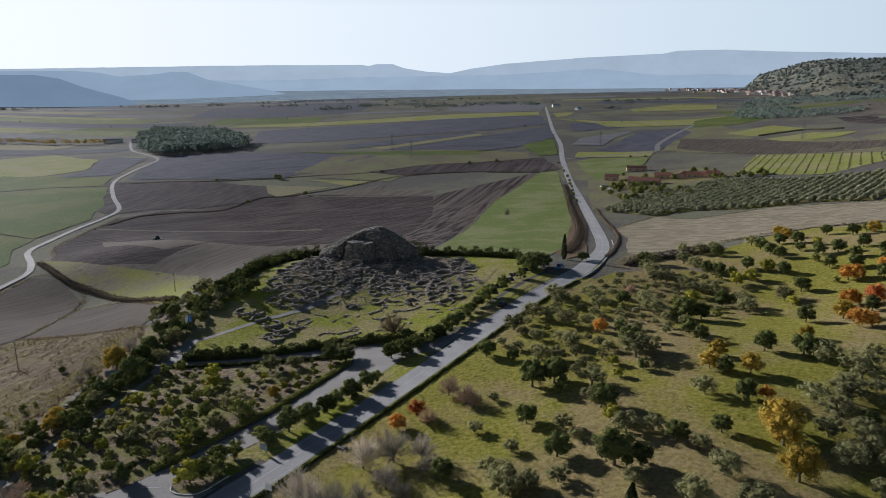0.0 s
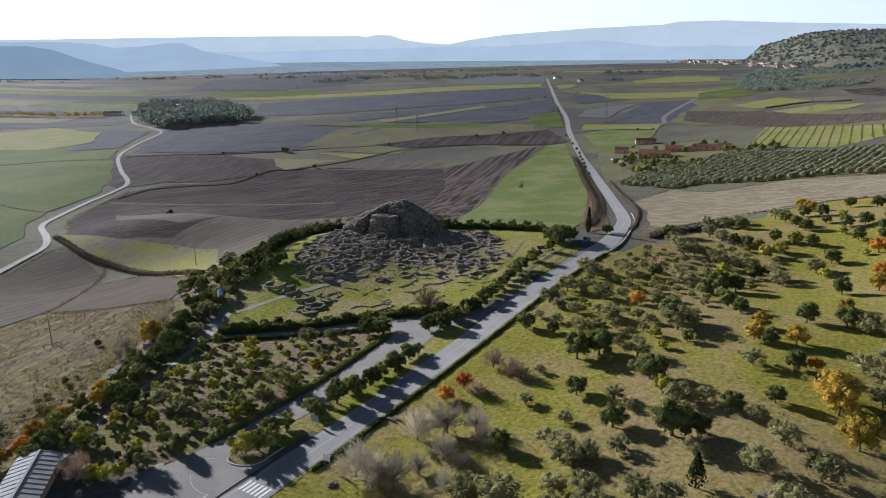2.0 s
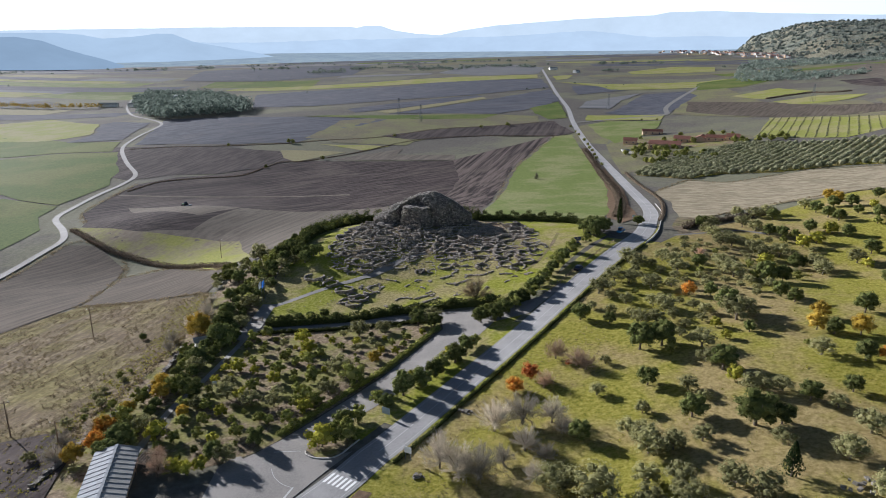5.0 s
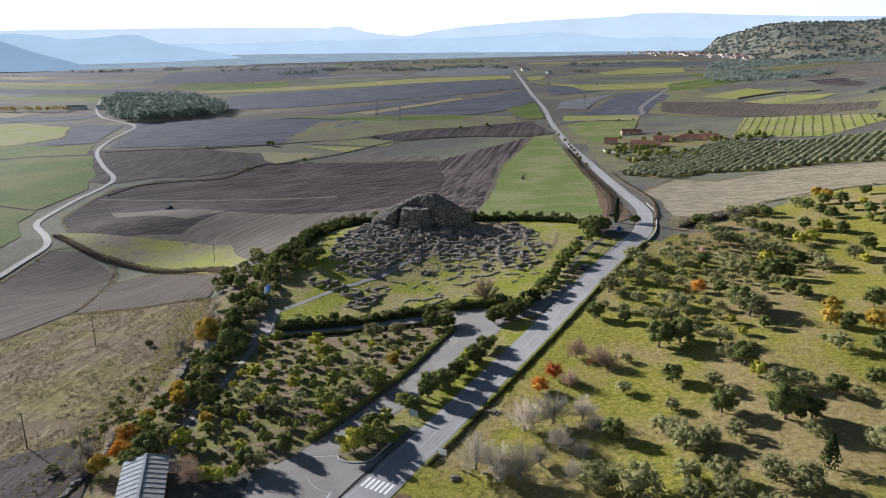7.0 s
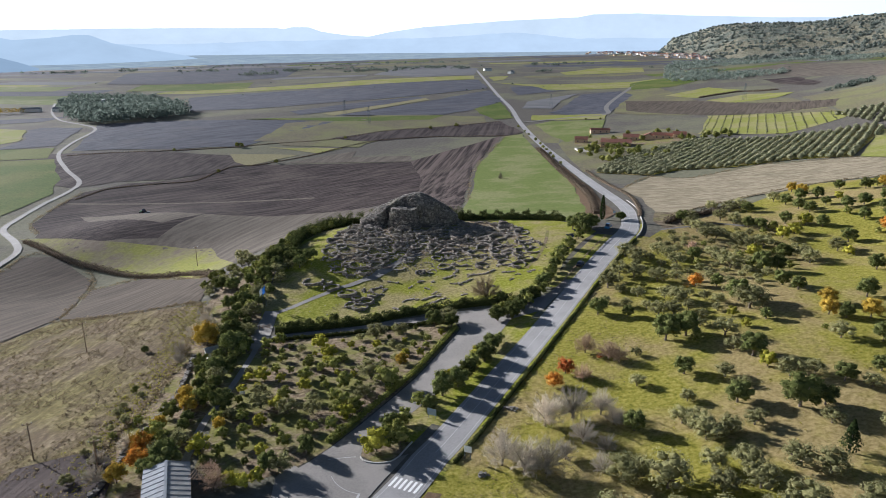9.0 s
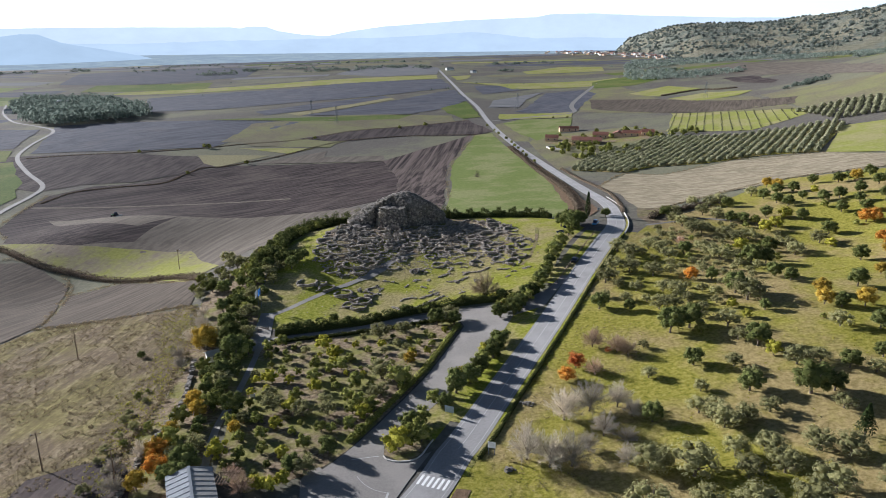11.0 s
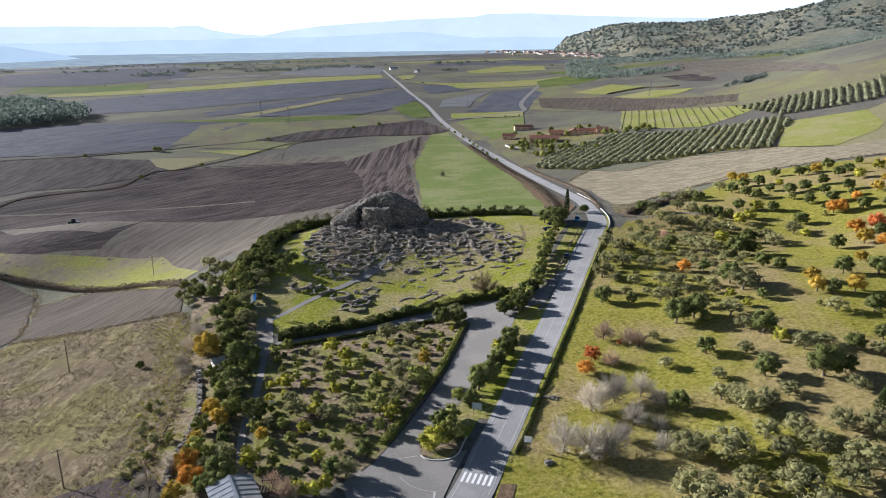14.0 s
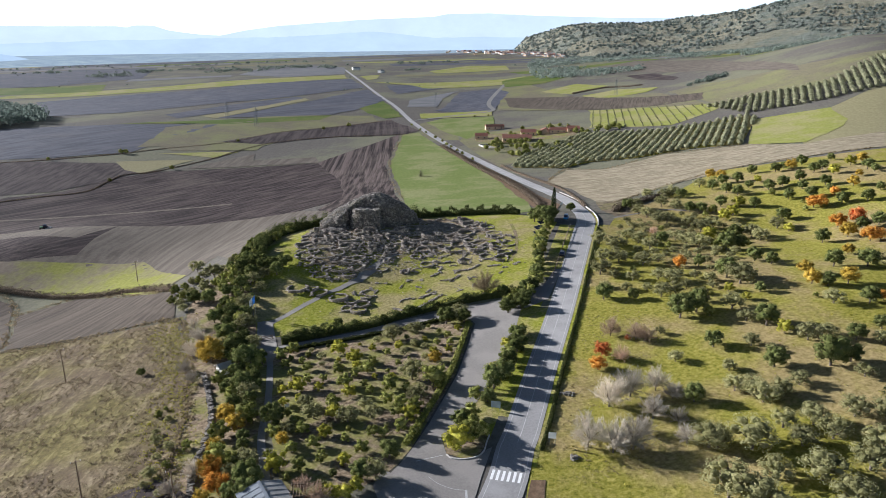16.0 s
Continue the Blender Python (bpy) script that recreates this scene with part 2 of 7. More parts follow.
M["basalt"] = stone_mat("basalt_blocks", (.042, .039, .037), (.125, .112, .1), (.34, .3, .245))
M["rubble"] = stone_mat("hut_stones", (.08, .07, .06), (.21, .18, .15), (.5, .43, .34))
M["drystone"] = stone_mat("drystone", (.1, .09, .075), (.2, .18, .15), (.33, .3, .25))
M["core"] = plain("rubble_core", (.09, .08, .07), .95, 0, .4, 1.5, .1)
M["bark"] = plain("grey_bark", (.13, .105, .08), .95, 0, .35, 4, .05)
M["twig"] = foliage("bare_twigs", (.5, .45, .38), (.62, .57, .49), (.72, .67, .58), .5)
M["twig_brown"] = foliage("brown_twigs", (.24, .19, .12), (.33, .27, .18), (.42, .35, .24), .4)
M["drytuft"] = foliage("dry_tufts", (.115, .088, .052), (.195, .155, .094), (.285, .235, .145), .5)
M["twig_red"] = foliage("reddish_twigs", (.44, .33, .25), (.56, .44, .34), (.66, .54, .43), .5)
M["olive"] = foliage("olive_leaves", (.2, .195, .085), (.295, .283, .13), (.4, .375, .19), .42)
# distance haze is mixed into the next two leaf colours, lighter and bluer
M["wood_leaf_hazed"] = foliage("hazed_plantation_leaves", (.11, .145, .12), (.17, .205, .175), (.23, .265, .22), .5)
M["far_leaf_hazed"] = foliage("hazed_distant_leaves", (.12, .15, .125), (.17, .2, .165), (.22, .245, .2), .5)
M["grove_leaf"] = foliage("grove_leaves", (.17, .178, .1), (.26, .26, .155), (.36, .35, .22), .35)
M["oak"] = foliage("dark_oak_leaves", (.082, .098, .03), (.145, .16, .052), (.22, .22, .085), .25)
M["brush"] = foliage("brown_brush", (.09, .07, .05), (.16, .125, .09), (.25, .2, .145))
M["shrub"] = foliage("shrub_leaves", (.12, .135, .03), (.215, .225, .058), (.35, .335, .11))
M["bright"] = foliage("bright_shrub_leaves", (.22, .22, .03), (.34, .32, .045), (.45, .41, .08))
M["yellow"] = foliage("yellow_leaves", (.3, .2, .03), (.45, .31, .05), (.57, .42, .1))
M["orange"] = foliage("orange_leaves", (.42, .17, .03), (.56, .27, .05), (.62, .38, .09))
M["red"] = foliage("russet_leaves", (.36, .09, .03), (.48, .16, .05), (.52, .24, .08))
M["hedge"] = foliage("hedge_leaves", (.035, .046, .017), (.07, .082, .028), (.125, .13, .048))
M["cypress"] = foliage("cypress_leaves", (.015, .025, .01), (.03, .042, .015), (.05, .065, .022))
M["roof_tile"] = plain("red_roof_tiles", (.24, .095, .06), .85, 0, .3, 1.2, .05)
M["plaster"] = plain("ochre_plaster", (.52, .36, .24), .9, 0, .15, 1)
M["white"] = plain("white_plaster", (.75, .73, .68), .85, 0, .1, 1)
M["metal"] = plain("galvanised_sheet", (.12, .14, .16), .8, 0, .2, .6)
M["sheet"] = plain("pale_roof_sheet", (.3, .29, .265), .85, 0, .2, .5)
M["glass"] = plain("dark_panel_glass", (.03, .04, .07), .15, 0, .2, .5, .001)
M["wood"] = plain("weathered_wood", (.2, .14, .09), .85, 0, .3, 3)
M["blue"] = plain("blue_car_paint", (.05, .25, .5), .35, 0, .05, 2, .001)
M["black"] = plain("black_car_paint", (.015, .015, .018), .3, 0, .05, 2, .001)
M["tyre"] = plain("tyre_rubber", (.02, .02, .02), .9, 0, .1, 5)
M["tractor_green"] = plain("tractor_paint", (.1, .22, .12), .5, 0, .1, 2)
M["flagcloth"] = plain("flag_blue", (.05, .2, .6), .8, 0, .1, 2)
M["cloth"] = plain("flag_white", (.75, .75, .75), .8, 0, .08, 2)
M["slate_sign"] = plain("sign_grey", (.35, .42, .46), .6, 0, .1, 2)

# ---- mesh helpers ----


def mesh_ob(name, verts, faces, mat, parent=None, label="", smooth=False, category="", kind="", group=""):
    me = bpy.data.meshes.new(name)
    me.from_pydata([tuple(map(float, v)) for v in verts], [], [tuple(int(i) for i in f) for f in faces])
    me.materials.append(mat)
    if smooth:
        me.polygons.foreach_set("use_smooth", [True] * len(me.polygons))
    ob = new(name, me)
    if parent is not None:
        ob.parent = parent
    return tagged(ob, label, category, group, kind)


def part(name, bm, mat, parent, label=""):
    me = bpy.data.meshes.new(name)
    bm.to_mesh(me)
    bm.free()
    me.materials.append(mat)
    ob = new(name, me)
    ob.parent = parent
    return tagged(ob, label)


def root(name, x, y, z, turn=0, label="", category="", group="", kind=""):
    ob = new(name)
    ob.empty_display_size = .3
    ob.matrix_world = pose(x, y, z, 0, 0, turn)
    return tagged(ob, label, category, group, kind)


def box(bm, x0, y0, z0, x1, y1, z1, bevel=0.0):
    r = bmesh.ops.create_cube(bm, size=1, matrix=Matrix.Translation(((x0 + x1) / 2, (y0 + y1) / 2, (z0 + z1) / 2)) @ Matrix.Diagonal((x1 - x0, y1 - y0, z1 - z0, 1)))
    if bevel:
        es = list({e for v in r["verts"] for e in v.link_edges})
        bmesh.ops.bevel(bm, geom=es, offset=bevel, segments=2, affect="EDGES")


def tube(bm, a, b, r0, r1, n=7):
    a, b = Vector(a), Vector(b)
    q = (b - a).to_track_quat("Z", "Y").to_matrix().to_4x4()
    bmesh.ops.create_cone(bm, cap_ends=True, segments=n, radius1=r0, radius2=r1, depth=(b - a).length, matrix=Matrix.Translation((a + b) / 2) @ q)


def inside(px, py, poly):
    c, j = False, len(poly) - 1
    for i in range(len(poly)):
        (xi, yi), (xj, yj) = poly[i], poly[j]
        if (yi > py) != (yj > py) and px < (xj - xi) * (py - yi) / (yj - yi) + xi:
            c = not c
        j = i
    return c


def drape(name, poly, mat, lift=.06, cell=4.0, label="", category="field", kind="structure"):
    """A sheet with the given outline that lies on the land."""
    bm = bmesh.new()
    bm.faces.new([bm.verts.new((x, y, 0)) for x, y in poly])
    xs, ys = [p[0] for p in poly], [p[1] for p in poly]
    for axis, lo, hi in ((0, min(xs), max(xs)), (1, min(ys), max(ys))):
        k = math.ceil(lo / cell) * cell
        while k < hi:
            co, no = [0, 0, 0], [0, 0, 0]
            co[axis], no[axis] = k, 1
            bmesh.ops.bisect_plane(bm, geom=bm.verts[:] + bm.edges[:] + bm.faces[:], plane_co=co, plane_no=no)
            k += cell
    bmesh.ops.triangulate(bm, faces=bm.faces[:])
    co = np.array([v.co[:2] for v in bm.verts])
    z = ground(co[:, 0], co[:, 1]) + lift
    for v, h in zip(bm.verts, z):
        v.co.z = h
    bm.normal_update()
    if sum(f.normal.z for f in bm.faces) < 0:
        bmesh.ops.reverse_faces(bm, faces=bm.faces[:])
    me = bpy.data.meshes.new(name)
    bm.to_mesh(me)
    bm.free()
    me.materials.append(mat)
    me.polygons.foreach_set("use_smooth", [True] * len(me.polygons))
    return tagged(new(name, me), label, category, "", kind)


def smooth_line(pts, step=3.0):
    """A curve through the points, evenly stepped."""
    p = [np.array(q, float) for q in pts]
    p = [2 * p[0] - p[1]] + p + [2 * p[-1] - p[-2]]
    out = []
    for i in range(1, len(p) - 2):
        n = max(2, int(np.linalg.norm(p[i + 1] - p[i]) / step))
        for k in range(n):
            t = k / n
            out.append(.5 * (2 * p[i] + (p[i + 1] - p[i - 1]) * t + (2 * p[i - 1] - 5 * p[i] + 4 * p[i + 1] - p[i + 2]) * t * t + (3 * p[i] - p[i - 1] - 3 * p[i + 1] + p[i + 2]) * t ** 3))
    return np.array(out + [p[-2]])


def sides(line):
    d = np.gradient(line, axis=0)
    d /= np.linalg.norm(d, axis=1)[:, None]
    return np.stack([d[:, 1], -d[:, 0]], 1)          # to the right of the way


def ribbon(name, line, left, right, mat, lift, label="", category="road", cross=4, kind="structure", parent=None, thick=0.0):
    """A strip along a line, from left to right metres off it (right is positive)."""
    nrm = sides(line)
    left, right = np.broadcast_to(left, len(line)), np.broadcast_to(right, len(line))
    verts, faces = [], []
    for i in range(len(line)):
        for k in range(cross + 1):
            o = left[i] + (right[i] - left[i]) * k / cross
            verts.append((*(line[i] + nrm[i] * o), 0))
    v = np.array(verts)
    v[:, 2] = ground(v[:, 0], v[:, 1]) + lift
    w = cross + 1
    for i in range(len(line) - 1):
        for k in range(cross):
            a = i * w + k
            faces.append((a, a + 1, a + w + 1, a + w))
    return mesh_ob(name, v, faces, mat, parent, label, True, category if parent is None else "", kind if parent is None else "")


# ---- land ----
def steps(lo, hi, dense0, dense1, d, grow=1.09):
    a = list(np.arange(dense0, dense1 + .1, d))
    s = d
    while a[-1] < hi:
        s *= grow
        a.append(a[-1] + s)
    s = d
    while a[0] > lo:
        s *= grow
        a.insert(0, a[0] - s)
    return np.array(a)


gx, gy = steps(-4900, 4900, -130, 190, 4, 1.045), steps(-4000, 4900, 70, 320, 4, 1.045)
GX, GY = np.meshgrid(gx, gy)
gv = np.stack([GX.ravel(), GY.ravel(), ground(GX.ravel(), GY.ravel())], 1)
nx = len(gx)
gf = [(j * nx + i, j * nx + i + 1, (j + 1) * nx + i + 1, (j + 1) * nx + i) for j in range(len(gy) - 1) for i in range(nx - 1)]
land_ob = mesh_ob("ground", gv, gf, M["base"], None, "brown and green open plain around the ruin", True, "ground", "structure")

# near zones
ROAD_MID = [(-34, 96), (-25.1, 107.9), (-20, 116.1), (-16.6, 120.6), (-1.6, 142.8), (17.8, 170.5), (37.5, 199.5), (55, 226), (68, 247), (78, 272), (90, 310), (100, 375), (114, 492), (127, 613), (149, 793), (171, 951), (195, 1194), (278, 1893)]
road_line = smooth_line(ROAD_MID, 3.0)
drape("orchard_ground", [(-16.5, 114.5), (-10.5, 122), (6, 143), (26, 170.5), (50, 203), (70, 233), (84, 250), (105, 262), (127, 272), (157, 292), (178, 299), (211, 280), (280, 262), (330, 150), (300, 40), (60, 30), (-50, 50), (-30, 92), (-21, 107.5)], M["orchard"], .05, 5, "grassy orchard ground with dry patches", "grass")
drape("site_lawn", [(-63, 196), (-46, 192), (-22, 194.5), (0, 193), (12, 188.5), (20, 191.5), (28, 201), (33, 213), (43, 229), (55, 246), (53, 262), (46, 275), (30, 284), (11, 290), (-15, 305), (-38, 300), (-50, 284), (-56, 262), (-62, 235)], M["lawn"], .05, 4, "mown green lawn round the stone ruins", "lawn")
drape("garden_ground", [(-60, 184.3), (-38, 184), (-22, 184.3), (-7, 183), (-6.2, 176), (-13.6, 162), (-20.3, 150), (-27, 140), (-33.3, 131), (-39, 123), (-42.7, 118.8), (-47, 115.5), (-58, 112), (-64, 120), (-64, 140), (-62, 160)], M["garden"], .05, 4, "bare garden soil with thin grass", "garden")
drape("belt_ground", [(-64, 100), (-66, 138), (-63, 160), (-61, 190), (-63, 235), (-57, 262), (-66, 268), (-82, 235), (-84, 190), (-80, 160), (-84, 130), (-80, 100)], M["garden"], .04, 4, "leaf-strewn soil under dense trees", "ground")
drape("rough_slope", [(-80, 100), (-84, 130), (-80, 165), (-82, 200), (-86, 226), (-112, 236), (-140, 245), (-160, 215), (-150, 150), (-110, 100)], M["combed"], .05, 4, "hillside of dry uncut grass", "grass")
drape("road_verge", [(-26, 118), (-23, 121.5), (-9, 142), (10, 170), (16, 178), (8, 176), (2.4, 166.5), (-2.5, 160), (-11, 148), (-17, 139.5), (-24.2, 131), (-28, 126.5)], M["lawn"], .045, 4, "strip of grass and soil between the roads", "grass")

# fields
# far soils: distance haze is put into their base colour as a blue tint
M["plain_dark_hazed"] = ploughed("hazed_dark_soil", (.055, .058, .072), (.115, .118, .135), 6, 60, .3, .4)
M["plain_grey_hazed"] = ploughed("hazed_grey_soil", (.105, .107, .112), (.19, .19, .19), 6, -70, .3, .3)
FIELDS = []


def field(label, soil, outline):
    FIELDS.append((label, soil, outline))


field("dark ploughed field with fine furrows", "plough_dark", [(-207, 390), (-223, 422), (-228, 467), (-228, 515), (-205, 541), (-171, 546), (-141, 577), (-111, 589), (7, 562), (60, 590), (20, 480), (0, 400), (-30, 384), (-121, 404), (-123, 395), (-134, 355), (-172, 358), (-204, 380)])
field("dark field ploughed in long pale stripes", "plough_right", [(7, 562), (70, 640), (109, 690), (49, 506), (30, 405), (22, 362), (14, 326), (8, 312), (-10, 340), (-20, 377), (0, 410), (10, 470)])
field("pale harrowed strip in the ploughland", "stubble", [(-200, 433), (-121, 404), (-137, 377), (-184, 405)])
field("harrowed pale brown field below the hedge", "stubble", [(-121, 404), (-30, 384), (-18, 372), (-9, 340), (10, 310), (11, 296), (0, 305), (-16, 309), (-34, 303), (-48, 292), (-58, 270), (-68, 276), (-72, 300), (-84, 278), (-108, 323), (-135, 330), (-166, 343), (-194, 368), (-172, 358), (-134, 355)])
field("patchy yellow-green young crop along the field edge", "flushed", [(-212, 380), (-196, 374), (-162, 357), (-130, 345), (-104, 334), (-92, 300), (-84, 280), (-95, 268), (-112, 296), (-125, 307), (-151, 327), (-176, 344)])
field("ploughed brown field beside the white track", "plough_far", [(-283, 570), (-335, 699), (-215, 670), (-150, 637), (-127, 590), (-151, 567), (-176, 548), (-214, 548), (-240, 530)])
field("small straw-coloured field", "straw", [(-150, 641), (-86, 625), (-123, 586), (-138, 605)])
field("narrow fresh green strip", "lime", [(-117, 666), (-49, 649), (-69, 626), (-97, 654)])
field("pale fallow strip between ploughed fields", "stubble", [(-95, 591), (-34, 631), (-39, 602), (8, 590), (7, 564)])
field("broad dark ploughed field", "plough_dark", [(-304, 704), (-352, 924), (-210, 878), (-62, 830), (-114, 720), (-140, 675), (-199, 677)])
field("grey-brown fallow field", "fallow", [(-126, 721), (-116, 820), (11, 897), (120, 860), (100, 720), (9, 730), (-35, 650), (-107, 675)])
field("smooth green field with a lone bush", "green", [(110, 684), (128, 690), (94, 409), (72, 310), (60, 277), (51, 274), (38, 284), (18, 291), (12, 296), (17, 330), (24, 362), (34, 405), (52, 505)])
field("scrubby reddish strip along the road", "scrub_soil", [(102, 459), (88, 380), (66, 290), (68, 272), (79, 290), (95, 370), (108, 470)])
field("curved dry field with tillage lines", "stubble_b", [(108, 362), (138, 396), (154, 376), (204, 391), (245, 363), (252, 326), (300, 320), (400, 300), (330, 255), (246, 277), (217, 286), (178, 300), (157, 294), (138, 293), (100, 278), (94, 284), (106, 330)])
field("green meadow beside the white track", "meadow", [(-418, 659), (-372, 676), (-306, 664), (-264, 566), (-248, 512), (-250, 447), (-285, 466), (-330, 500)])
field("pale green pasture", "meadow", [(-542, 862), (-391, 753), (-332, 730), (-313, 671), (-374, 681), (-426, 672)])
field("dark ploughed strip", "plough_dark", [(-399, 754), (-391, 806), (-434, 910), (-425, 934), (-361, 892), (-336, 745)])
field("green pasture on the plain", "lime", [(-599, 957), (-546, 1006), (-437, 915), (-396, 808), (-433, 776), (-500, 793)])
field("dull green meadow by the track", "meadow", [(-300, 470), (-281, 460), (-249, 443), (-246, 413), (-226, 380), (-225, 330), (-300, 350)])
field("grey tilled hillside", "tilled", [(-198, 283), (-195, 345), (-178, 343), (-153, 314), (-150, 300), (-140, 250), (-155, 222), (-210, 230)])
field("smooth brown tilled field", "tilled", [(-148, 299), (-126, 303), (-100, 275), (-88, 260), (-86, 228), (-138, 247)])
field("freshly turned plot at the wood's edge", "plough_far", [(-100, 131), (-84, 133), (-79, 122), (-76, 100), (-110, 95)])
field("pale green pasture beyond the olive grove", "lime", [(246, 363), (316, 440), (356, 410), (330, 370), (311, 355), (257, 330)])
field("orchard rows on yellow-green grass", "lime", [(254, 569), (326, 699), (360, 620), (370, 545), (349, 521), (286, 501)])
field("green field beside the straight road", "green", [(160, 767), (186, 791), (239, 765), (199, 663), (152, 605), (150, 660)])
field("dark ploughed rectangle near the road", "plough_dark", [(204, 872), (350, 1073), (258, 823), (221, 836)])
field("broad dry brown field", "fallow", [(270, 823), (361, 1050), (480, 1250), (396, 867), (439, 737), (370, 560), (335, 699)])
field("dry brown slope field", "fallow", [(445, 730), (479, 694), (520, 560), (600, 500), (445, 462), (386, 480), (365, 540)])

field("tan pasture on the plain", "fallow", [(-127, 742), (-75, 786), (-51, 839), (46, 862), (40, 836), (-28, 770), (-52, 716), (-115, 700), (-136, 699)])
field("dull green strip on the plain", "meadow", [(-174, 872), (-64, 868), (73, 880), (53, 839), (-51, 829)])
field("long dark ploughed strip", "plain_dark_hazed", [(-122, 949), (-35, 1054), (63, 1130), (68, 1099), (-21, 983), (-65, 937), (-105, 901)])
field("pale strip beside the dark ploughing", "straw", [(-79, 913), (-21, 983), (68, 1099), (72, 1071), (-15, 952), (-65, 885)])
field("long bright green band across the plain", "lime", [(-436, 1581), (-165, 1554), (-25, 1603), (230, 1636), (211, 1511), (39, 1457), (-93, 1440), (-286, 1466), (-456, 1535)])
field("wide dark slate ploughland tinted by haze", "plain_dark_hazed", [(-6, 1458), (215, 1490), (196, 1255), (54, 1134), (-51, 1081), (-178, 1014), (-272, 1045), (-352, 1399), (-248, 1420), (-71, 1388)])
field("dark brown ploughland by the road", "plain_dark_hazed", [(70, 1054), (191, 1219), (176, 1027), (122, 938), (73, 886), (-65, 885), (-15, 945)])
field("green corner beside the road", "meadow", [(119, 939), (173, 1020), (150, 835), (126, 827), (120, 887)])
field("dark ploughed strip below the bank", "plough_far", [(-60, 707), (-5, 750), (129, 808), (134, 703), (112, 681), (47, 700), (-31, 681)])
field("fresh green strip along the lane", "lime", [(178, 854), (263, 824), (241, 775), (166, 804)])
field("dark ploughed plot between lane and road", "plain_dark_hazed", [(207, 866), (314, 1091), (383, 1109), (375, 1037), (264, 823)])
field("grey tilled plot beside the road", "plain_grey_hazed", [(183, 933), (210, 1016), (317, 1112), (258, 1012), (220, 917)])
field("dark tilled plot beside the road", "plain_dark_hazed", [(239, 1282), (337, 1273), (312, 1175), (216, 1114)])
field("bright green band beyond the lane", "lime", [(228, 1393), (306, 1318), (477, 1295), (535, 1322), (486, 1210), (426, 1167), (290, 1185), (282, 1268)])
field("bright green field far out on the plain", "lime", [(451, 1702), (616, 1884), (696, 1800), (622, 1602), (436, 1602)])
field("small green plot beside the road", "lime", [(254, 1580), (304, 1608), (268, 1471), (239, 1443)])
field("haze-tinted blue-grey ploughland far out", "plain_dark_hazed", [(-731, 2306), (-446, 2503), (-209, 2428), (-213, 1855), (-404, 1756), (-641, 1830)])
field("pale green meadow far out", "meadow", [(-543, 1781), (-276, 1720), (-266, 1553), (-535, 1627)])
field("brown ploughland at the plain's far side", "plain_grey_hazed", [(5, 1800), (81, 2126), (237, 2180), (298, 1985), (238, 1682), (101, 1634)])
field("dark tilled strip below the hill", "plough_far", [(591, 1054), (617, 1007), (561, 866), (535, 844), (552, 946)])
field("green field along the ditch", "lime", [(405, 985), (494, 1040), (494, 938), (412, 904)])
field("green field beyond the ditch", "lime", [(405, 862), (464, 871), (483, 800), (444, 772), (397, 791)])
field("brown tilled slope below the wood", "stubble", [(679, 1301), (847, 1417), (797, 1107), (515, 609), (482, 572), (615, 900), (628, 1033)])
field("grey-brown tilled flat", "tilled", [(335, 957), (397, 873), (414, 702), (426, 639), (391, 596), (358, 635), (322, 725), (291, 838)])
field("green pasture beside the lane", "meadow", [(452, 1250), (558, 1330), (558, 1194), (477, 1118), (406, 1120)])


def wander(poly, step=9.0, amp=1.6):
    """The outline with gently uneven edges."""
    out = []
    for (x0, y0), (x1, y1) in zip(poly, poly[1:] + poly[:1]):
        n = max(1, int(math.hypot(x1 - x0, y1 - y0) / step))
        for i in range(n):
            x, y = x0 + (x1 - x0) * i / n, y0 + (y1 - y0) * i / n
            out.append((x + amp * noise.noise((x * .05, y * .05, 1)), y + amp * noise.noise((x * .05, y * .05, 8))))
    return out


for k, (lab, key, poly) in enumerate(FIELDS):
    far = sum(p[1] for p in poly) / len(poly)
    # dark ploughland past 690 m takes the haze-tinted soil
    key = "plain_dark_hazed" if far > 690 and key == "plough_dark" else key
    poly = wander(poly, 9 if far < 500 else 20, 1.6 if far < 500 else 4)
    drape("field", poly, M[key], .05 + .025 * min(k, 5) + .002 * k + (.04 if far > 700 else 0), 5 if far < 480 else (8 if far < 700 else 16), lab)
drape("rough_grass", [(112, 440), (125, 520), (140, 600), (160, 640), (250, 640), (256, 575), (232, 540), (170, 500), (130, 452)], M["fallow"], .11, 8, "rough grass and bare earth round the farm", "grass")
drape("rough_grass", [(252, 326), (257, 332), (311, 357), (330, 372), (356, 410), (420, 430), (480, 400), (430, 310), (400, 296), (300, 316)], M["straw"], .09, 8, "dry yellowish pasture on the slope", "grass")
drape("rough_grass", [(82, 246), (92, 252), (104, 262), (112, 268), (101, 280), (94, 284), (90, 276), (84, 262)], M["rough"], .08, 4, "dry brown verge at the road's bend", "grass")
drape("rough_grass", [(118, 640), (150, 760), (160, 770), (152, 640), (142, 605)], M["fallow"], .09, 8, "rough strip beside the straight road", "grass")
mesh_line = smooth_line([(-225, 478), (-62, 444)], 8)
ribbon("field_strip", mesh_line, -1.8, 1.8, M["stubble"], .17, "pale unploughed line across the dark field", "field", 2)

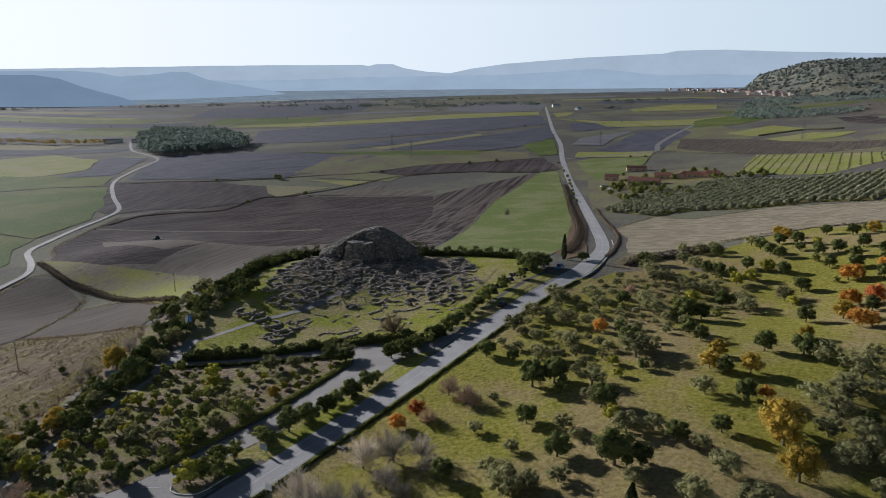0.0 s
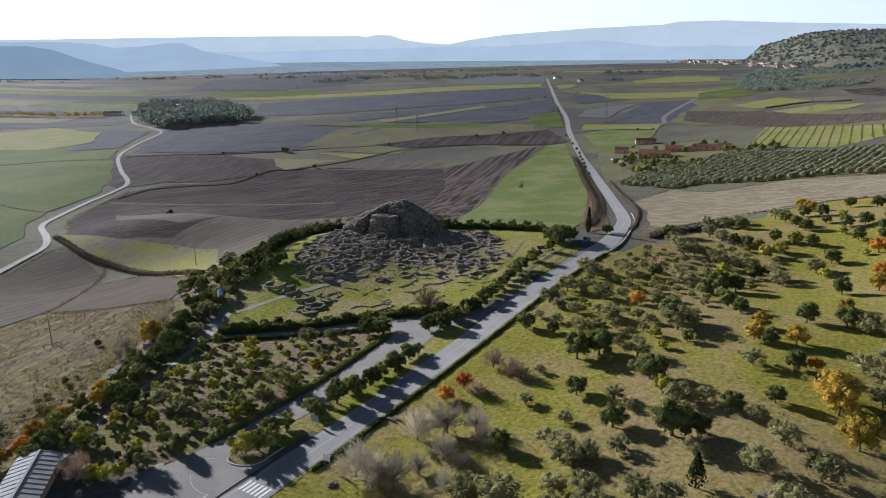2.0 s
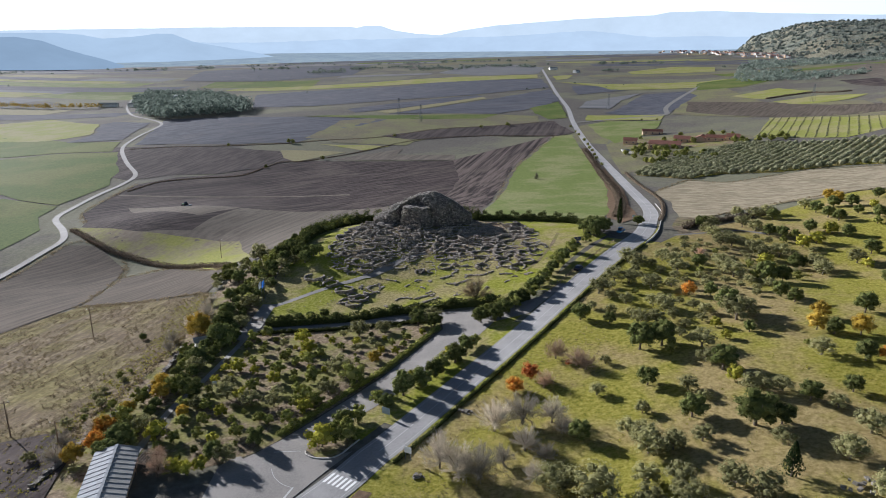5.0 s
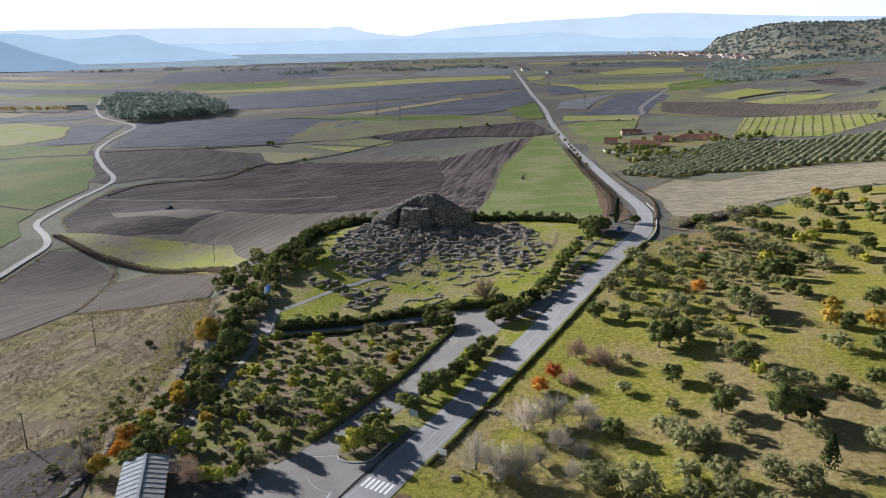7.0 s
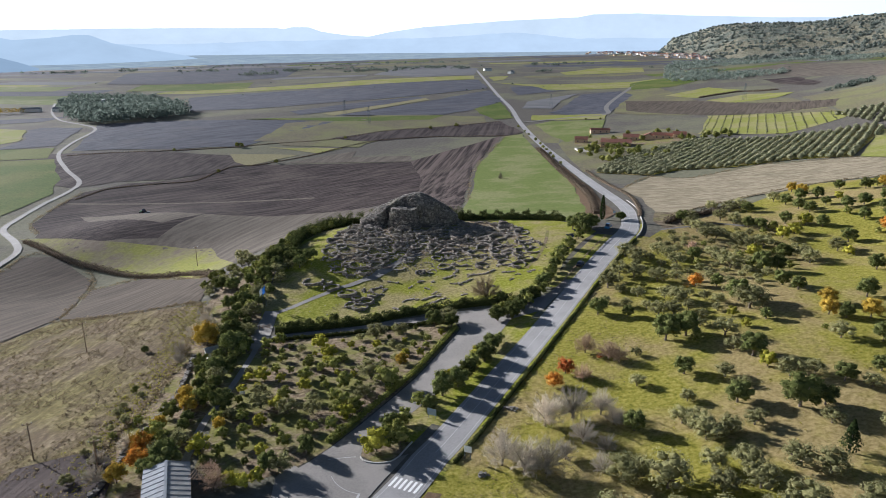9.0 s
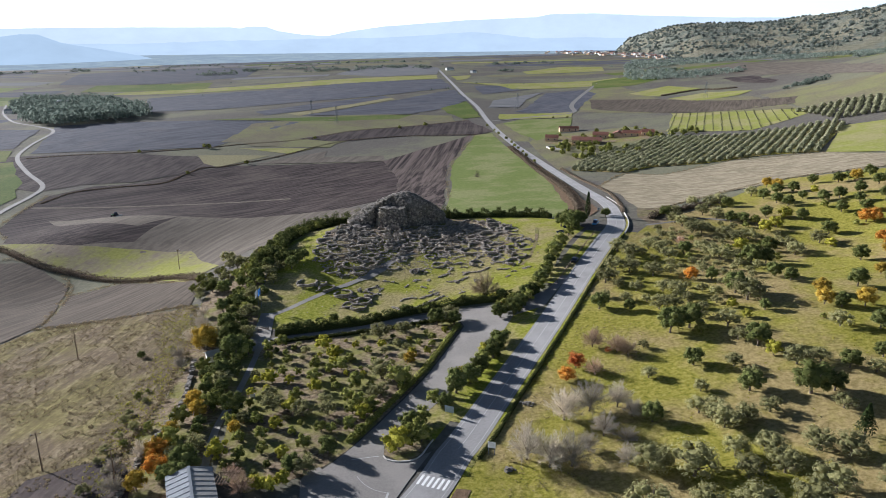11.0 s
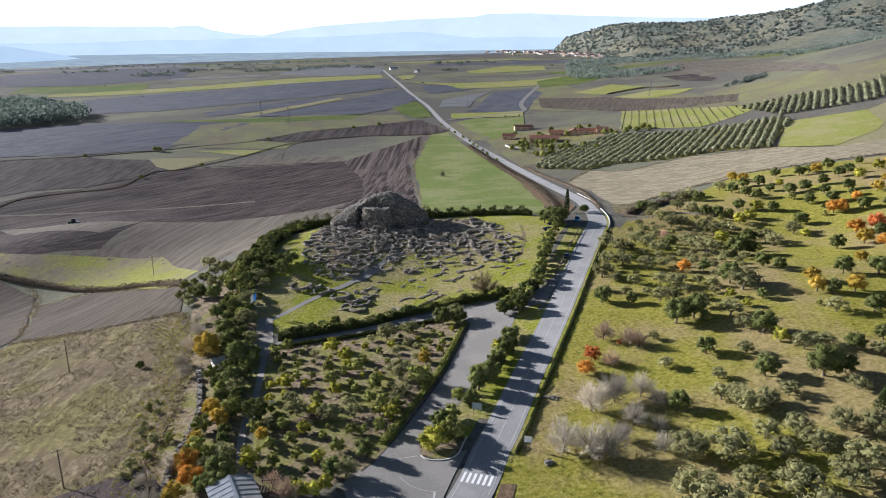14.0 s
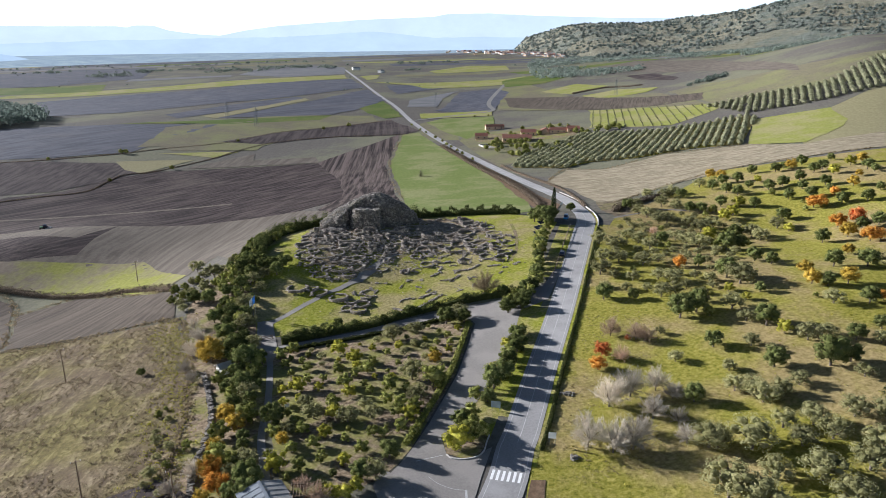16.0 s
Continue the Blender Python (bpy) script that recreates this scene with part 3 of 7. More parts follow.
# patchwork of the far plain
prng = random.Random(5)
PATCHES = []
TILTHS = ["plain_dark_hazed"] * 6 + ["plain_grey_hazed"] * 4 + ["green", "meadow", "lime", "straw", "fallow", "stubble"]
y0 = 900.0
while y0 < 3000:
    dy = prng.uniform(34, 90) * (y0 / 900) ** .8
    x0 = -1.0 * y0 - 200
    while x0 < .75 * y0 + 200:
        dx = prng.uniform(120, 420) * (y0 / 900) ** .5
        cx, cy = x0 + dx / 2, y0 + dy / 2
        tooclose = any(inside(cx + ox * dx / 2, cy + oy * dy / 2, p) for _, _, p in FIELDS for ox in (-1, 0, 1) for oy in (-1, 0, 1))
        onroad = abs(cx - (148 + (cy - 780) * .118)) < dx / 2 + 8
        wood = -620 < cx < -230 and 880 < cy < 1420
        if not tooclose and not onroad and not wood and prng.random() < .95 and not (cx > .55 * cy and cy > 1500):
            sk = prng.uniform(-.12, .12) * dx
            q = [(x0 + 2, y0 + sk), (x0 + dx - 3, y0 - sk * .5), (x0 + dx - 3 + dy * .1, y0 + dy - 4 - sk), (x0 + dy * .1 + 2, y0 + dy - 4 + sk)]
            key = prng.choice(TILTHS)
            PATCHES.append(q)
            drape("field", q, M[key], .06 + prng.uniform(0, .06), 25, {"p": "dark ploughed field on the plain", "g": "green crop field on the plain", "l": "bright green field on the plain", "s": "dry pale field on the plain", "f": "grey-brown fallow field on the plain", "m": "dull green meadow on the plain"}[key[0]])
        x0 += dx
    y0 += dy

# the base land lies a little lower under the fields and roads
sink = np.zeros(len(gv))
for q in [p for _, _, p in FIELDS] + PATCHES:
    xs, ys = [p[0] for p in q], [p[1] for p in q]
    for i in np.where((gv[:, 0] > min(xs)) & (gv[:, 0] < max(xs)) & (gv[:, 1] > min(ys)) & (gv[:, 1] < max(ys)))[0]:
        if inside(gv[i, 0], gv[i, 1], q):
            sink[i] = .12 if gv[i, 1] < 700 else .2
for v, s in zip(land_ob.data.vertices, sink):
    v.co.z -= s

# ---- roads ----
k0, k1 = [int(np.argmin(np.hypot(road_line[:, 0] - p[0], road_line[:, 1] - p[1]))) for p in ((30, 188), (64, 240))]
ribbon("verge", road_line[k0:k1], -9.5, -3.7, M["lawn"], .075, "green grass verge under the roadside trees", "grass", 4)
k2, k3 = [int(np.argmin(np.hypot(road_line[:, 0] - p[0], road_line[:, 1] - p[1]))) for p in ((-13, 126), (20, 174))]
ribbon("verge", road_line[k2:k3], -6.4, -3.55, M["lawn"], .07, "grass verge beside the road", "grass", 2)
half = np.interp(road_line[:, 1], [240, 330], [3.65, 2.8])
ribbon("road", road_line, -half, half, M["road"], .12, "grey asphalt country road with white edge lines", "road", 5)
near = road_line[2:130]
ribbon("road_marking", near, -2.95, -2.8, M["worn_paint"], .135, "white edge line of the road", "marking", 1)
ribbon("road_marking", near, 2.8, 2.95, M["worn_paint"], .135, "white edge line of the road", "marking", 1)
ribbon("road_marking", near[6:], -.07, .07, M["worn_paint"], .135, "white centre line of the road", "marking", 1)
ZX, ZY = (-25.2, 108.4)
zd = np.array([.545, .838])
zr = np.array([.838, -.545])
for k in range(6):
    c = np.array([ZX, ZY]) + zr * (k - 2.5)
    q = [c - zr * .25 - zd * 1.5, c + zr * .25 - zd * 1.5, c + zr * .25 + zd * 1.5, c - zr * .25 + zd * 1.5]
    drape("crossing_stripe", [tuple(p) for p in q], M["paint"], .14, 4, "white stripe of the pedestrian crossing", "marking")
drape("parking_lot", [(-48.5, 104), (-48.5, 113.8), (-46, 115.2), (-42.5, 118.5), (-38.8, 122.8), (-33, 130.5), (-26.8, 139.5), (-20, 149.5), (-13.3, 161.5), (-5.8, 175.5), (-6.3, 183.8), (-22.3, 184.6), (-37.6, 184.2), (-58, 184.5), (-59, 188), (-37, 187.8), (-22, 189.8), (-4, 188.6), (8, 186), (22, 189), (29, 197), (31, 196), (17.5, 178), (8, 176), (2.4, 166.5), (-2.5, 160), (-11, 148), (-17, 139.5), (-24.2, 131), (-28, 126.5), (-32.2, 124.9), (-33.1, 118.4), (-30.5, 116), (-27.6, 116), (-25.5, 117.5), (-24, 118), (-29, 110.5), (-36, 99)], M["lot"], .09, 4, "pale worn asphalt car park and entrance", "parking")
track = smooth_line([(-202, 280), (-202, 330), (-201, 353), (-211, 374), (-232, 407), (-237, 435), (-240, 478), (-239, 519), (-244, 553), (-275, 610), (-310, 686), (-324, 754), (-336, 859), (-379, 936), (-444, 1035), (-524, 1211), (-590, 1392)], 6)
ribbon("track_road", track, -1.8, 1.8, M["track"], .32, "winding white gravel track through the fields", "track", 3)
ribbon("lane", smooth_line([(150, 790), (220, 812), (262, 823), (304, 937), (480, 1274)], 10), -3, 3, M["track"], .32, "pale farm lane", "track", 2)
ribbon("footpath", smooth_line([(-66.3, 118), (-66.1, 138), (-63.4, 155), (-61.1, 178), (-60.5, 196), (-60, 206)], 2), -.8, .8, M["path"], .1, "grey footpath under the trees", "path", 2)
ribbon("footpath", smooth_line([(-60.5, 198), (-59.5, 204), (-54, 208), (-48, 212.5), (-43, 215.6)], 2), -1.0, 1.0, M["path"], .11, "pale path leading to the ruins", "path", 3)
drape("footpath", [(-43, 214.7), (-39, 217.2), (-35.5, 217.9), (-31, 220.6), (-27.6, 221.2), (-25, 224), (-22.4, 226), (-20.2, 229.8), (-16.6, 233.6), (-13, 236), (-10, 236.5), (-12, 237.6), (-17, 235.8), (-20.6, 233), (-23, 230.8), (-27.4, 227.6), (-29, 224.4), (-33, 222), (-36.4, 220), (-40, 218.6), (-43.5, 216.4)], M["path"], .17, 3, "trodden pale stony path among the huts", "path")
ribbon("footpath", smooth_line([(38, 252), (36, 245), (33, 236), (27, 222), (21, 213)], 2), -.6, .6, M["garden"], .09, "worn footpath on the lawn", "path", 2)
ribbon("orchard_track", smooth_line([(80, 246), (92, 249), (104, 250), (112, 243)], 2), -.9, .9, M["track"], .12, "pale dirt track into the orchard", "track", 2)

ribbon("field_strip", smooth_line([(122, 290), (138, 294.5), (160, 303), (190, 303), (222, 300), (246, 298), (285, 292)], 6), -3.5, 3.5, M["straw"], .12, "pale tilled band along the dry field", "field", 3)
ribbon("field_strip", smooth_line([(112, 300), (128, 314), (152, 338), (178, 342), (206, 330), (236, 322)], 6), -.35, .35, M["rough"], .13, "dark furrow line across the dry field", "field", 2)
ribbon("field_strip", smooth_line([(120, 310), (136, 326), (160, 352), (190, 356), (225, 342)], 6), -.6, .6, M["straw"], .13, "pale furrow line across the dry field", "field", 2)

# ---- plants ----


def cards(centres, normals, size, r, stretch=1.0):
    """One small leaf cluster at each centre, facing roughly along its normal."""
    n = len(centres)
    a = np.cross(normals, r.normal(size=(n, 3)))
    a /= np.linalg.norm(a, axis=1)[:, None] + 1e-9
    b = np.cross(normals, a)
    s = size * r.uniform(.6, 1.35, (n, 1))
    bend = normals * s * r.uniform(-.25, .25, (n, 1))
    v = np.stack([centres - a * s * stretch, centres - b * s * .6 + bend, centres + a * s * stretch, centres + b * s * .6 - bend], 1).reshape(-1, 3)
    f = np.arange(4 * n).reshape(n, 4)
    return v, f


ICO = []
for sub in (1, 2):
    _bm = bmesh.new()
    bmesh.ops.create_icosphere(_bm, subdivisions=sub, radius=1)
    ICO.append((np.array([v.co[:] for v in _bm.verts]), np.array([[v.index for v in f.verts] for f in _bm.faces])))
    _bm.free()


def lumps(centres, radii, r, rough=.16, fine=0):
    """Solid uneven lobes, the dense inside of a crown."""
    n, (iv, fv) = len(centres), ICO[fine]
    v = iv[None] * (1 + r.uniform(-rough, rough, (n, len(iv), 1))) * np.asarray(radii)[:, None] + np.asarray(centres)[:, None]
    f = fv[None] + len(iv) * np.arange(n)[:, None, None]
    return v.reshape(-1, 3), f.reshape(-1, 3)


def joined(a, b):
    """Two sets of vertices and faces as one."""
    return np.concatenate([a[0], b[0]]), [tuple(f) for f in a[1]] + [tuple(np.asarray(f) + len(a[0])) for f in b[1]]


def crown_mesh(seed, base, top, radius, blobs, per, leaf, fill=.8, up=.2):
    """Leaf clusters on a rounded heap of uneven lobes; fill: how solid the lobes are."""
    r = np.random.default_rng(seed)
    mid, half = (base + top) / 2, (top - base) / 2
    cs, ns, lobes, radii = [], [], [], []
    for k in range(blobs):
        br = radius * r.uniform(.3, .42)
        h = 1 - 1.75 * (k + .5) / blobs
        a, w = k * 2.4 + r.uniform(-.35, .35), math.sqrt(max(0.0, 1 - h * h)) * r.uniform(.75, 1.1)
        c = np.array([math.cos(a) * w * (radius - br * .75), math.sin(a) * w * (radius - br * .75), mid + h * (half - br * .6) * r.uniform(.85, 1.08)])
        lobes.append(c)
        radii.append(np.array([br, br, br * .85]) * fill)
        m = int(per * r.uniform(.75, 1.25))
        p = r.normal(size=(m, 3))
        out = (c - [0, 0, mid]) / np.linalg.norm(c - [0, 0, mid])
        p = p / np.linalg.norm(p, axis=1)[:, None] + out * .75
        p /= np.linalg.norm(p, axis=1)[:, None]
        cs.append(c + p * [br, br, br * .9] * r.uniform(.8, 1.18, (m, 1)))
        ns.append(p + r.normal(size=(m, 3)) * .45 + [0, 0, up])
    c, n = np.concatenate(cs), np.concatenate(ns)
    c[:, 2] = np.maximum(c[:, 2], base * .6)
    n /= np.linalg.norm(n, axis=1)[:, None]
    heart = lumps([np.array([0, 0, mid])], [np.array([radius, radius, half]) * .72 * fill], r, .1, 1)
    return joined(joined(heart, lumps(lobes, radii, r)), cards(c, n, leaf, r))


def trunk_bm(seed, height, fork, spread, r0, limbs=4):
    r = random.Random(seed)
    bm = bmesh.new()
    k = (r.uniform(-.15, .15), r.uniform(-.15, .15), fork)
    tube(bm, (0, 0, -.4), (k[0] * .5, k[1] * .5, fork * .5), r0 * 1.25, r0)
    tube(bm, (k[0] * .5, k[1] * .5, fork * .5 - .05), k, r0, r0 * .85)
    for i in range(limbs):
        a = i * 6.283 / limbs + r.uniform(-.5, .5)
        e = (k[0] + math.cos(a) * spread * r.uniform(.5, .9), k[1] + math.sin(a) * spread * r.uniform(.5, .9), fork + (height - fork) * r.uniform(.45, .75))
        m_ = [(p + q) / 2 + r.uniform(-.15, .15) for p, q in zip(k, e)]
        tube(bm, k, m_, r0 * .6, r0 * .42, 5)
        tube(bm, m_, e, r0 * .42, r0 * .15, 5)
    return bm


def bare_crown(seed, height, fork, radius, n=46, side=24):
    """Leafless branches and fine twigs."""
    r = np.random.default_rng(seed)
    vs, fs, k = [], [], 0

    def stick(a, b, w0, w1):
        nonlocal k
        d = b - a
        s = np.cross(d, r.normal(size=3))
        s /= np.linalg.norm(s) + 1e-9
        t = np.cross(d, s)
        t /= np.linalg.norm(t) + 1e-9
        ring = [s, -.5 * s + .866 * t, -.5 * s - .866 * t]
        vs.extend([a + q * w0 for q in ring] + [b + q * w1 for q in ring])
        fs.extend([(k, k + 1, k + 4, k + 3), (k + 1, k + 2, k + 5, k + 4), (k + 2, k, k + 3, k + 5)])
        k += 6

    for i in range(n):
        a0 = np.array([0, 0, fork]) + r.normal(size=3) * [.1, .1, .3]
        d = r.normal(size=3)
        d[2] = abs(d[2]) + .25
        d /= np.linalg.norm(d)
        e = np.array([d[0] * radius, d[1] * radius, fork + d[2] * (height - fork)]) * r.uniform(.7, 1)
        e[2] = max(e[2], fork)
        m_ = a0 + (e - a0) * .5 + r.normal(size=3) * .18
        stick(a0, m_, .055, .035)
        stick(m_, e, .035, .015)
        for j in range(side):
            q = a0 + (e - a0) * r.uniform(.35, 1.0) + r.normal(size=3) * .1
            w = (e - a0) / np.linalg.norm(e - a0) + r.normal(size=3) * .7
            stick(q, q + w / np.linalg.norm(w) * r.uniform(.4, 1.1), .022, .008)
    return np.array(vs), fs


SPECIES = {
    # name, label, material, height, crown base, radius, lobes, clusters a lobe, cluster size, fork, trunk, how solid
    "olive": ("olive_tree", "grey-green olive tree with an open crown", "olive", 5, .6, 2.85, 15, 64, .135, .9, .2, .6),
    "oak": ("oak_tree", "dark green evergreen oak with a dense crown", "oak", 5, .5, 2.55, 15, 52, .155, 1.0, .2, .86),
    "shrub": ("shrub", "rounded green shrub with dense small leaves", "shrub", 3, .1, 1.65, 10, 34, .15, .4, .1, .82),
    "bright": ("shrub", "rounded shrub with yellow-green leaves", "bright", 3, .1, 1.75, 10, 36, .15, .4, .1, .8),
    "yellow": ("autumn_tree", "broad tree with golden autumn leaves", "yellow", 6, .5, 3.2, 16, 76, .165, 1.2, .2, .76),
    "orange": ("autumn_tree", "tree with orange-yellow autumn leaves", "orange", 5, .5, 2.9, 15, 66, .16, 1.0, .16, .76),
    "red": ("autumn_tree", "small tree with russet red leaves", "red", 4.5, .5, 2.4, 13, 54, .17, 1.0, .13, .7),
}
templates = {}


def species(kind, variant, at_):
    """A new tree of this kind at the pose at_; later ones are its copies."""
    name, label, mat, h, cb, rad, lobes, per, leaf, fork, tr, solid = SPECIES[kind]
    seed = sum(map(ord, kind)) * 7 + variant * 31
    ob = new(name)
    ob.empty_display_size = .3
    ob.matrix_basis = at_
    tagged(ob, label, "shrub" if name == "shrub" else "tree", {"olive": "olive trees of the orchard", "oak": "evergreen oaks", "shrub": "garden shrubs", "bright": "garden shrubs", "yellow": "autumn trees", "orange": "autumn trees", "red": "autumn trees"}[kind])
    part("trunk", trunk_bm(seed, h, fork, rad, tr, 5), M["bark"], ob)
    v, f = crown_mesh(seed + 1, cb, h, rad, lobes, per, leaf, solid)
    mesh_ob("crown", v, f, M[mat], ob)
    return ob


def conifer(x, y, h):
    ob = root("conifer_tree", x, y, gz(x, y), 20, "dark ragged conifer in the orchard", "tree")
    bm = bmesh.new()
    tube(bm, (0, 0, -.4), (0, 0, h * .92), .18, .04)
    part("trunk", bm, M["bark"], ob)
    r = np.random.default_rng(3)
    z = r.uniform(.12, 1, 900) ** .8
    a = r.uniform(0, 6.283, 900)
    rad = (1 - z) * h * .36 * r.uniform(.45, 1.1, 900) + .1
    c = np.stack([np.cos(a) * rad, np.sin(a) * rad, z * h], 1)
    n = np.stack([np.cos(a), np.sin(a), .4 + 0 * a], 1) + r.normal(size=(900, 3)) * .4
    v, f = cards(c, n / np.linalg.norm(n, axis=1)[:, None], .22, r)
    mesh_ob("crown", v, f, M["cypress"], ob)


def plant(kind, x, y, h):
    variant = rnd.randrange(5)
    s = h / SPECIES[kind][3] * rnd.uniform(.95, 1.05)
    w = s * {"olive": 1.22, "oak": 1.06}.get(kind, 1.0)
    m = pose(x, y, gz(x, y), 0, 0, rnd.uniform(0, 360)) @ Matrix.Diagonal((w * rnd.uniform(.92, 1.12), w * rnd.uniform(.92, 1.12), s, 1))
    if (kind, variant) not in templates:
        templates[kind, variant] = species(kind, variant, m)
        return templates[kind, variant]
    ob = copy_thing(templates[kind, variant], m)
    ob.matrix_basis = m
    return ob


def bare_tree(x, y, h, tint="twig"):
    variant = rnd.randrange(3)
    key = ("bare" + tint, variant)
    s = h / 6
    m = pose(x, y, gz(x, y), 0, 0, rnd.uniform(0, 360)) @ Matrix.Diagonal((s, s, s, 1))
    if key in templates:
        copy_thing(templates[key], m).matrix_basis = m
        return
    ob = new("bare_tree")
    ob.empty_display_size = .3
    ob.matrix_basis = m
    tagged(ob, {"twig": "leafless tree with pale grey twigs", "twig_brown": "leafless tree with brown twigs"}.get(tint, "leafless tree with reddish twigs"), "tree", "bare trees by the road")
    part("trunk", trunk_bm(variant, 6, 1.5, 2.0, .16, 5), M["bark"], ob)
    v, f = bare_crown(variant + 40, 6.8, 1.2, 4.3, 60, 36)
    mesh_ob("crown", v, f, M[tint], ob)
    templates[key] = ob


taken = []


def grow(rows):
    """Trees and shrubs one by one: kind, place and height."""
    for kind, x, y, h in rows:
        h = min(h, 6.6 if y < 190 else 4.7)
        if kind == "bare":
            bare_tree(x, y, h)
        elif kind == "bare_red":
            bare_tree(x, y, h, "twig_red")
        else:
            plant(kind, x, y, h)
        taken.append((x, y))


# orchard, from the road eastward
grow([("oak", 29.6, 168.3, 4.5), ("olive", 38.1, 184.7, 4.9), ("olive", 37.5, 169.5, 2.8), ("oak", 35.9, 163.5, 3.2), ("olive", 43.0, 174.8, 3.2), ("olive", 52.5, 184.1, 4.4), ("olive", 49.1, 171.2, 3.3), ("olive", 50.9, 167.0, 4.1), ("olive", 42.7, 160.5, 3.9), ("olive", 46.2, 159.2, 3.8), ("olive", 50.8, 160.6, 2.7), ("olive", 42.0, 166.0, 2.4), ("orange", 60.3, 176.7, 3.6), ("oak", 65.0, 174.1, 3.8), ("olive", 57.8, 166.2, 2.5), ("olive", 59.1, 161.7, 2.9), ("oak", 38.7, 146.7, 6.6), ("oak", 43.7, 146.9, 6.3), ("shrub", 44.7, 143.1, 2.6), ("oak", 35.6, 130.0, 4.5), ("red", 12.9, 140.4, 4.1), ("orange", 9.0, 135.6, 3.3), ("bare_red", 23.7, 143.1, 4.5), ("bare_red", 25.4, 140.9, 3.8), ("olive", 29.9, 142.2, 2.0), ("red", 22.1, 144.3, 1.4), ("olive", 25.1, 129.4, 2.9), ("bare_red", 15.5, 136.1, 3.7), ("bare_red", 19.9, 148.4, 4.7), ("olive", 48.0, 190.5, 4.2), ("olive", 58.2, 184.4, 3.0)])
grow([("bare", 3.4, 121.2, 8.6), ("bare", 9.1, 122.4, 7.2), ("bare", 14.7, 121.5, 5.1), ("bare", 15.8, 117.2, 3.7), ("bare", 8.4, 113.1, 4.8), ("bare", -7.4, 110.8, 7.7), ("bare", -4.1, 107.2, 9.1), ("bare", -0.4, 106.4, 8.8), ("bare", 4.0, 109.4, 3.9), ("bare", 11.5, 109.3, 3.4), ("bare", 9.1, 103.4, 4.0), ("oak", 18.5, 113.9, 4.4), ("olive", 11.7, 100.4, 5.0), ("olive", 27.4, 112.8, 3.8), ("olive", 29.3, 110.1, 4.0), ("olive", 29.0, 106.6, 4.2), ("olive", 33.2, 106.5, 4.0), ("olive", 38.5, 107.4, 3.2), ("olive", 17.5, 96.2, 6.2), ("olive", 26.1, 98.2, 4.0), ("olive", 30.9, 96.0, 4.5), ("olive", 24.9, 92.3, 4.1), ("olive", 30.5, 91.1, 4.3), ("olive", 38.4, 94.1, 4.0), ("olive", 13.0, 99.6, 4.2), ("olive", 14.9, 87.8, 4.4), ("olive", 5.9, 87.8, 7.8), ("olive", 7.2, 83.5, 6.9), ("olive", 21.0, 83.9, 5.3), ("olive", 28.8, 81.9, 5.2), ("olive", 50.3, 103.0, 3.1)])
grow([("olive", 41.8, 90.8, 4.4), ("oak", 64.3, 161.1, 6.0), ("olive", 64.1, 155.3, 5.9), ("oak", 81.6, 169.9, 4.2), ("oak", 82.3, 163.9, 3.7), ("oak", 63.7, 147.4, 2.9), ("olive", 51.4, 143.2, 4.7), ("bright", 57.6, 145.4, 2.4), ("bright", 58.1, 152.5, 2.5), ("olive", 49.6, 135.9, 3.1), ("oak", 51.4, 131.3, 5.6), ("bright", 51.7, 125.9, 3.3), ("olive", 42.3, 125.5, 3.1), ("olive", 53.2, 120.5, 4.1), ("olive", 58.0, 119.7, 3.1), ("oak", 60.9, 115.0, 3.8), ("oak", 48.6, 109.7, 6.9), ("oak", 39.6, 115.5, 4.7), ("olive", 43.8, 121.0, 2.0), ("oak", 52.8, 108.8, 3.9), ("olive", 64.1, 111.5, 2.8), ("olive", 31.6, 119.7, 2.7), ("yellow", 81.7, 150.8, 4.1), ("yellow", 77.2, 144.1, 4.4), ("yellow", 84.0, 139.1, 5.0), ("oak", 79.3, 140.9, 3.9), ("oak", 92.6, 151.9, 5.5), ("olive", 71.7, 131.7, 4.1), ("shrub", 71.4, 136.9, 1.6), ("oak", 78.2, 127.4, 4.5), ("oak", 69.4, 116.2, 3.4), ("orange", 82.2, 127.1, 2.7)])
grow([("oak", 99.1, 146.8, 5.4), ("yellow", 106.0, 159.6, 3.4), ("oak", 170.4, 273.6, 4.1), ("oak", 175.6, 264.6, 4.8), ("oak", 181.9, 266.3, 4.0), ("yellow", 182.4, 262.4, 5.0), ("oak", 193.0, 267.4, 4.9), ("oak", 178.3, 245.5, 6.0), ("oak", 165.4, 239.9, 5.9), ("oak", 205.8, 263.1, 3.3), ("bright", 179.0, 235.8, 6.4), ("oak", 185.0, 247.6, 4.8), ("bright", 196.8, 244.0, 5.6), ("yellow", 202.9, 243.9, 5.6), ("oak", 190.4, 229.8, 4.8), ("oak", 187.8, 224.0, 3.6), ("yellow", 179.3, 223.7, 3.1), ("yellow", 167.4, 215.2, 5.0), ("oak", 164.4, 225.6, 4.4), ("oak", 156.5, 239.6, 6.1), ("oak", 150.6, 240.9, 5.1), ("bright", 157.0, 254.8, 3.3), ("oak", 148.7, 250.3, 3.5), ("oak", 132.7, 228.1, 9.2), ("oak", 146.1, 225.1, 6.7), ("shrub", 146.0, 234.1, 3.1), ("oak", 157.0, 229.6, 3.8), ("oak", 151.3, 219.3, 5.9), ("oak", 160.0, 218.5, 3.2), ("orange", 156.8, 213.5, 3.8), ("oak", 151.7, 205.1, 6.9), ("oak", 156.9, 199.0, 6.4)])
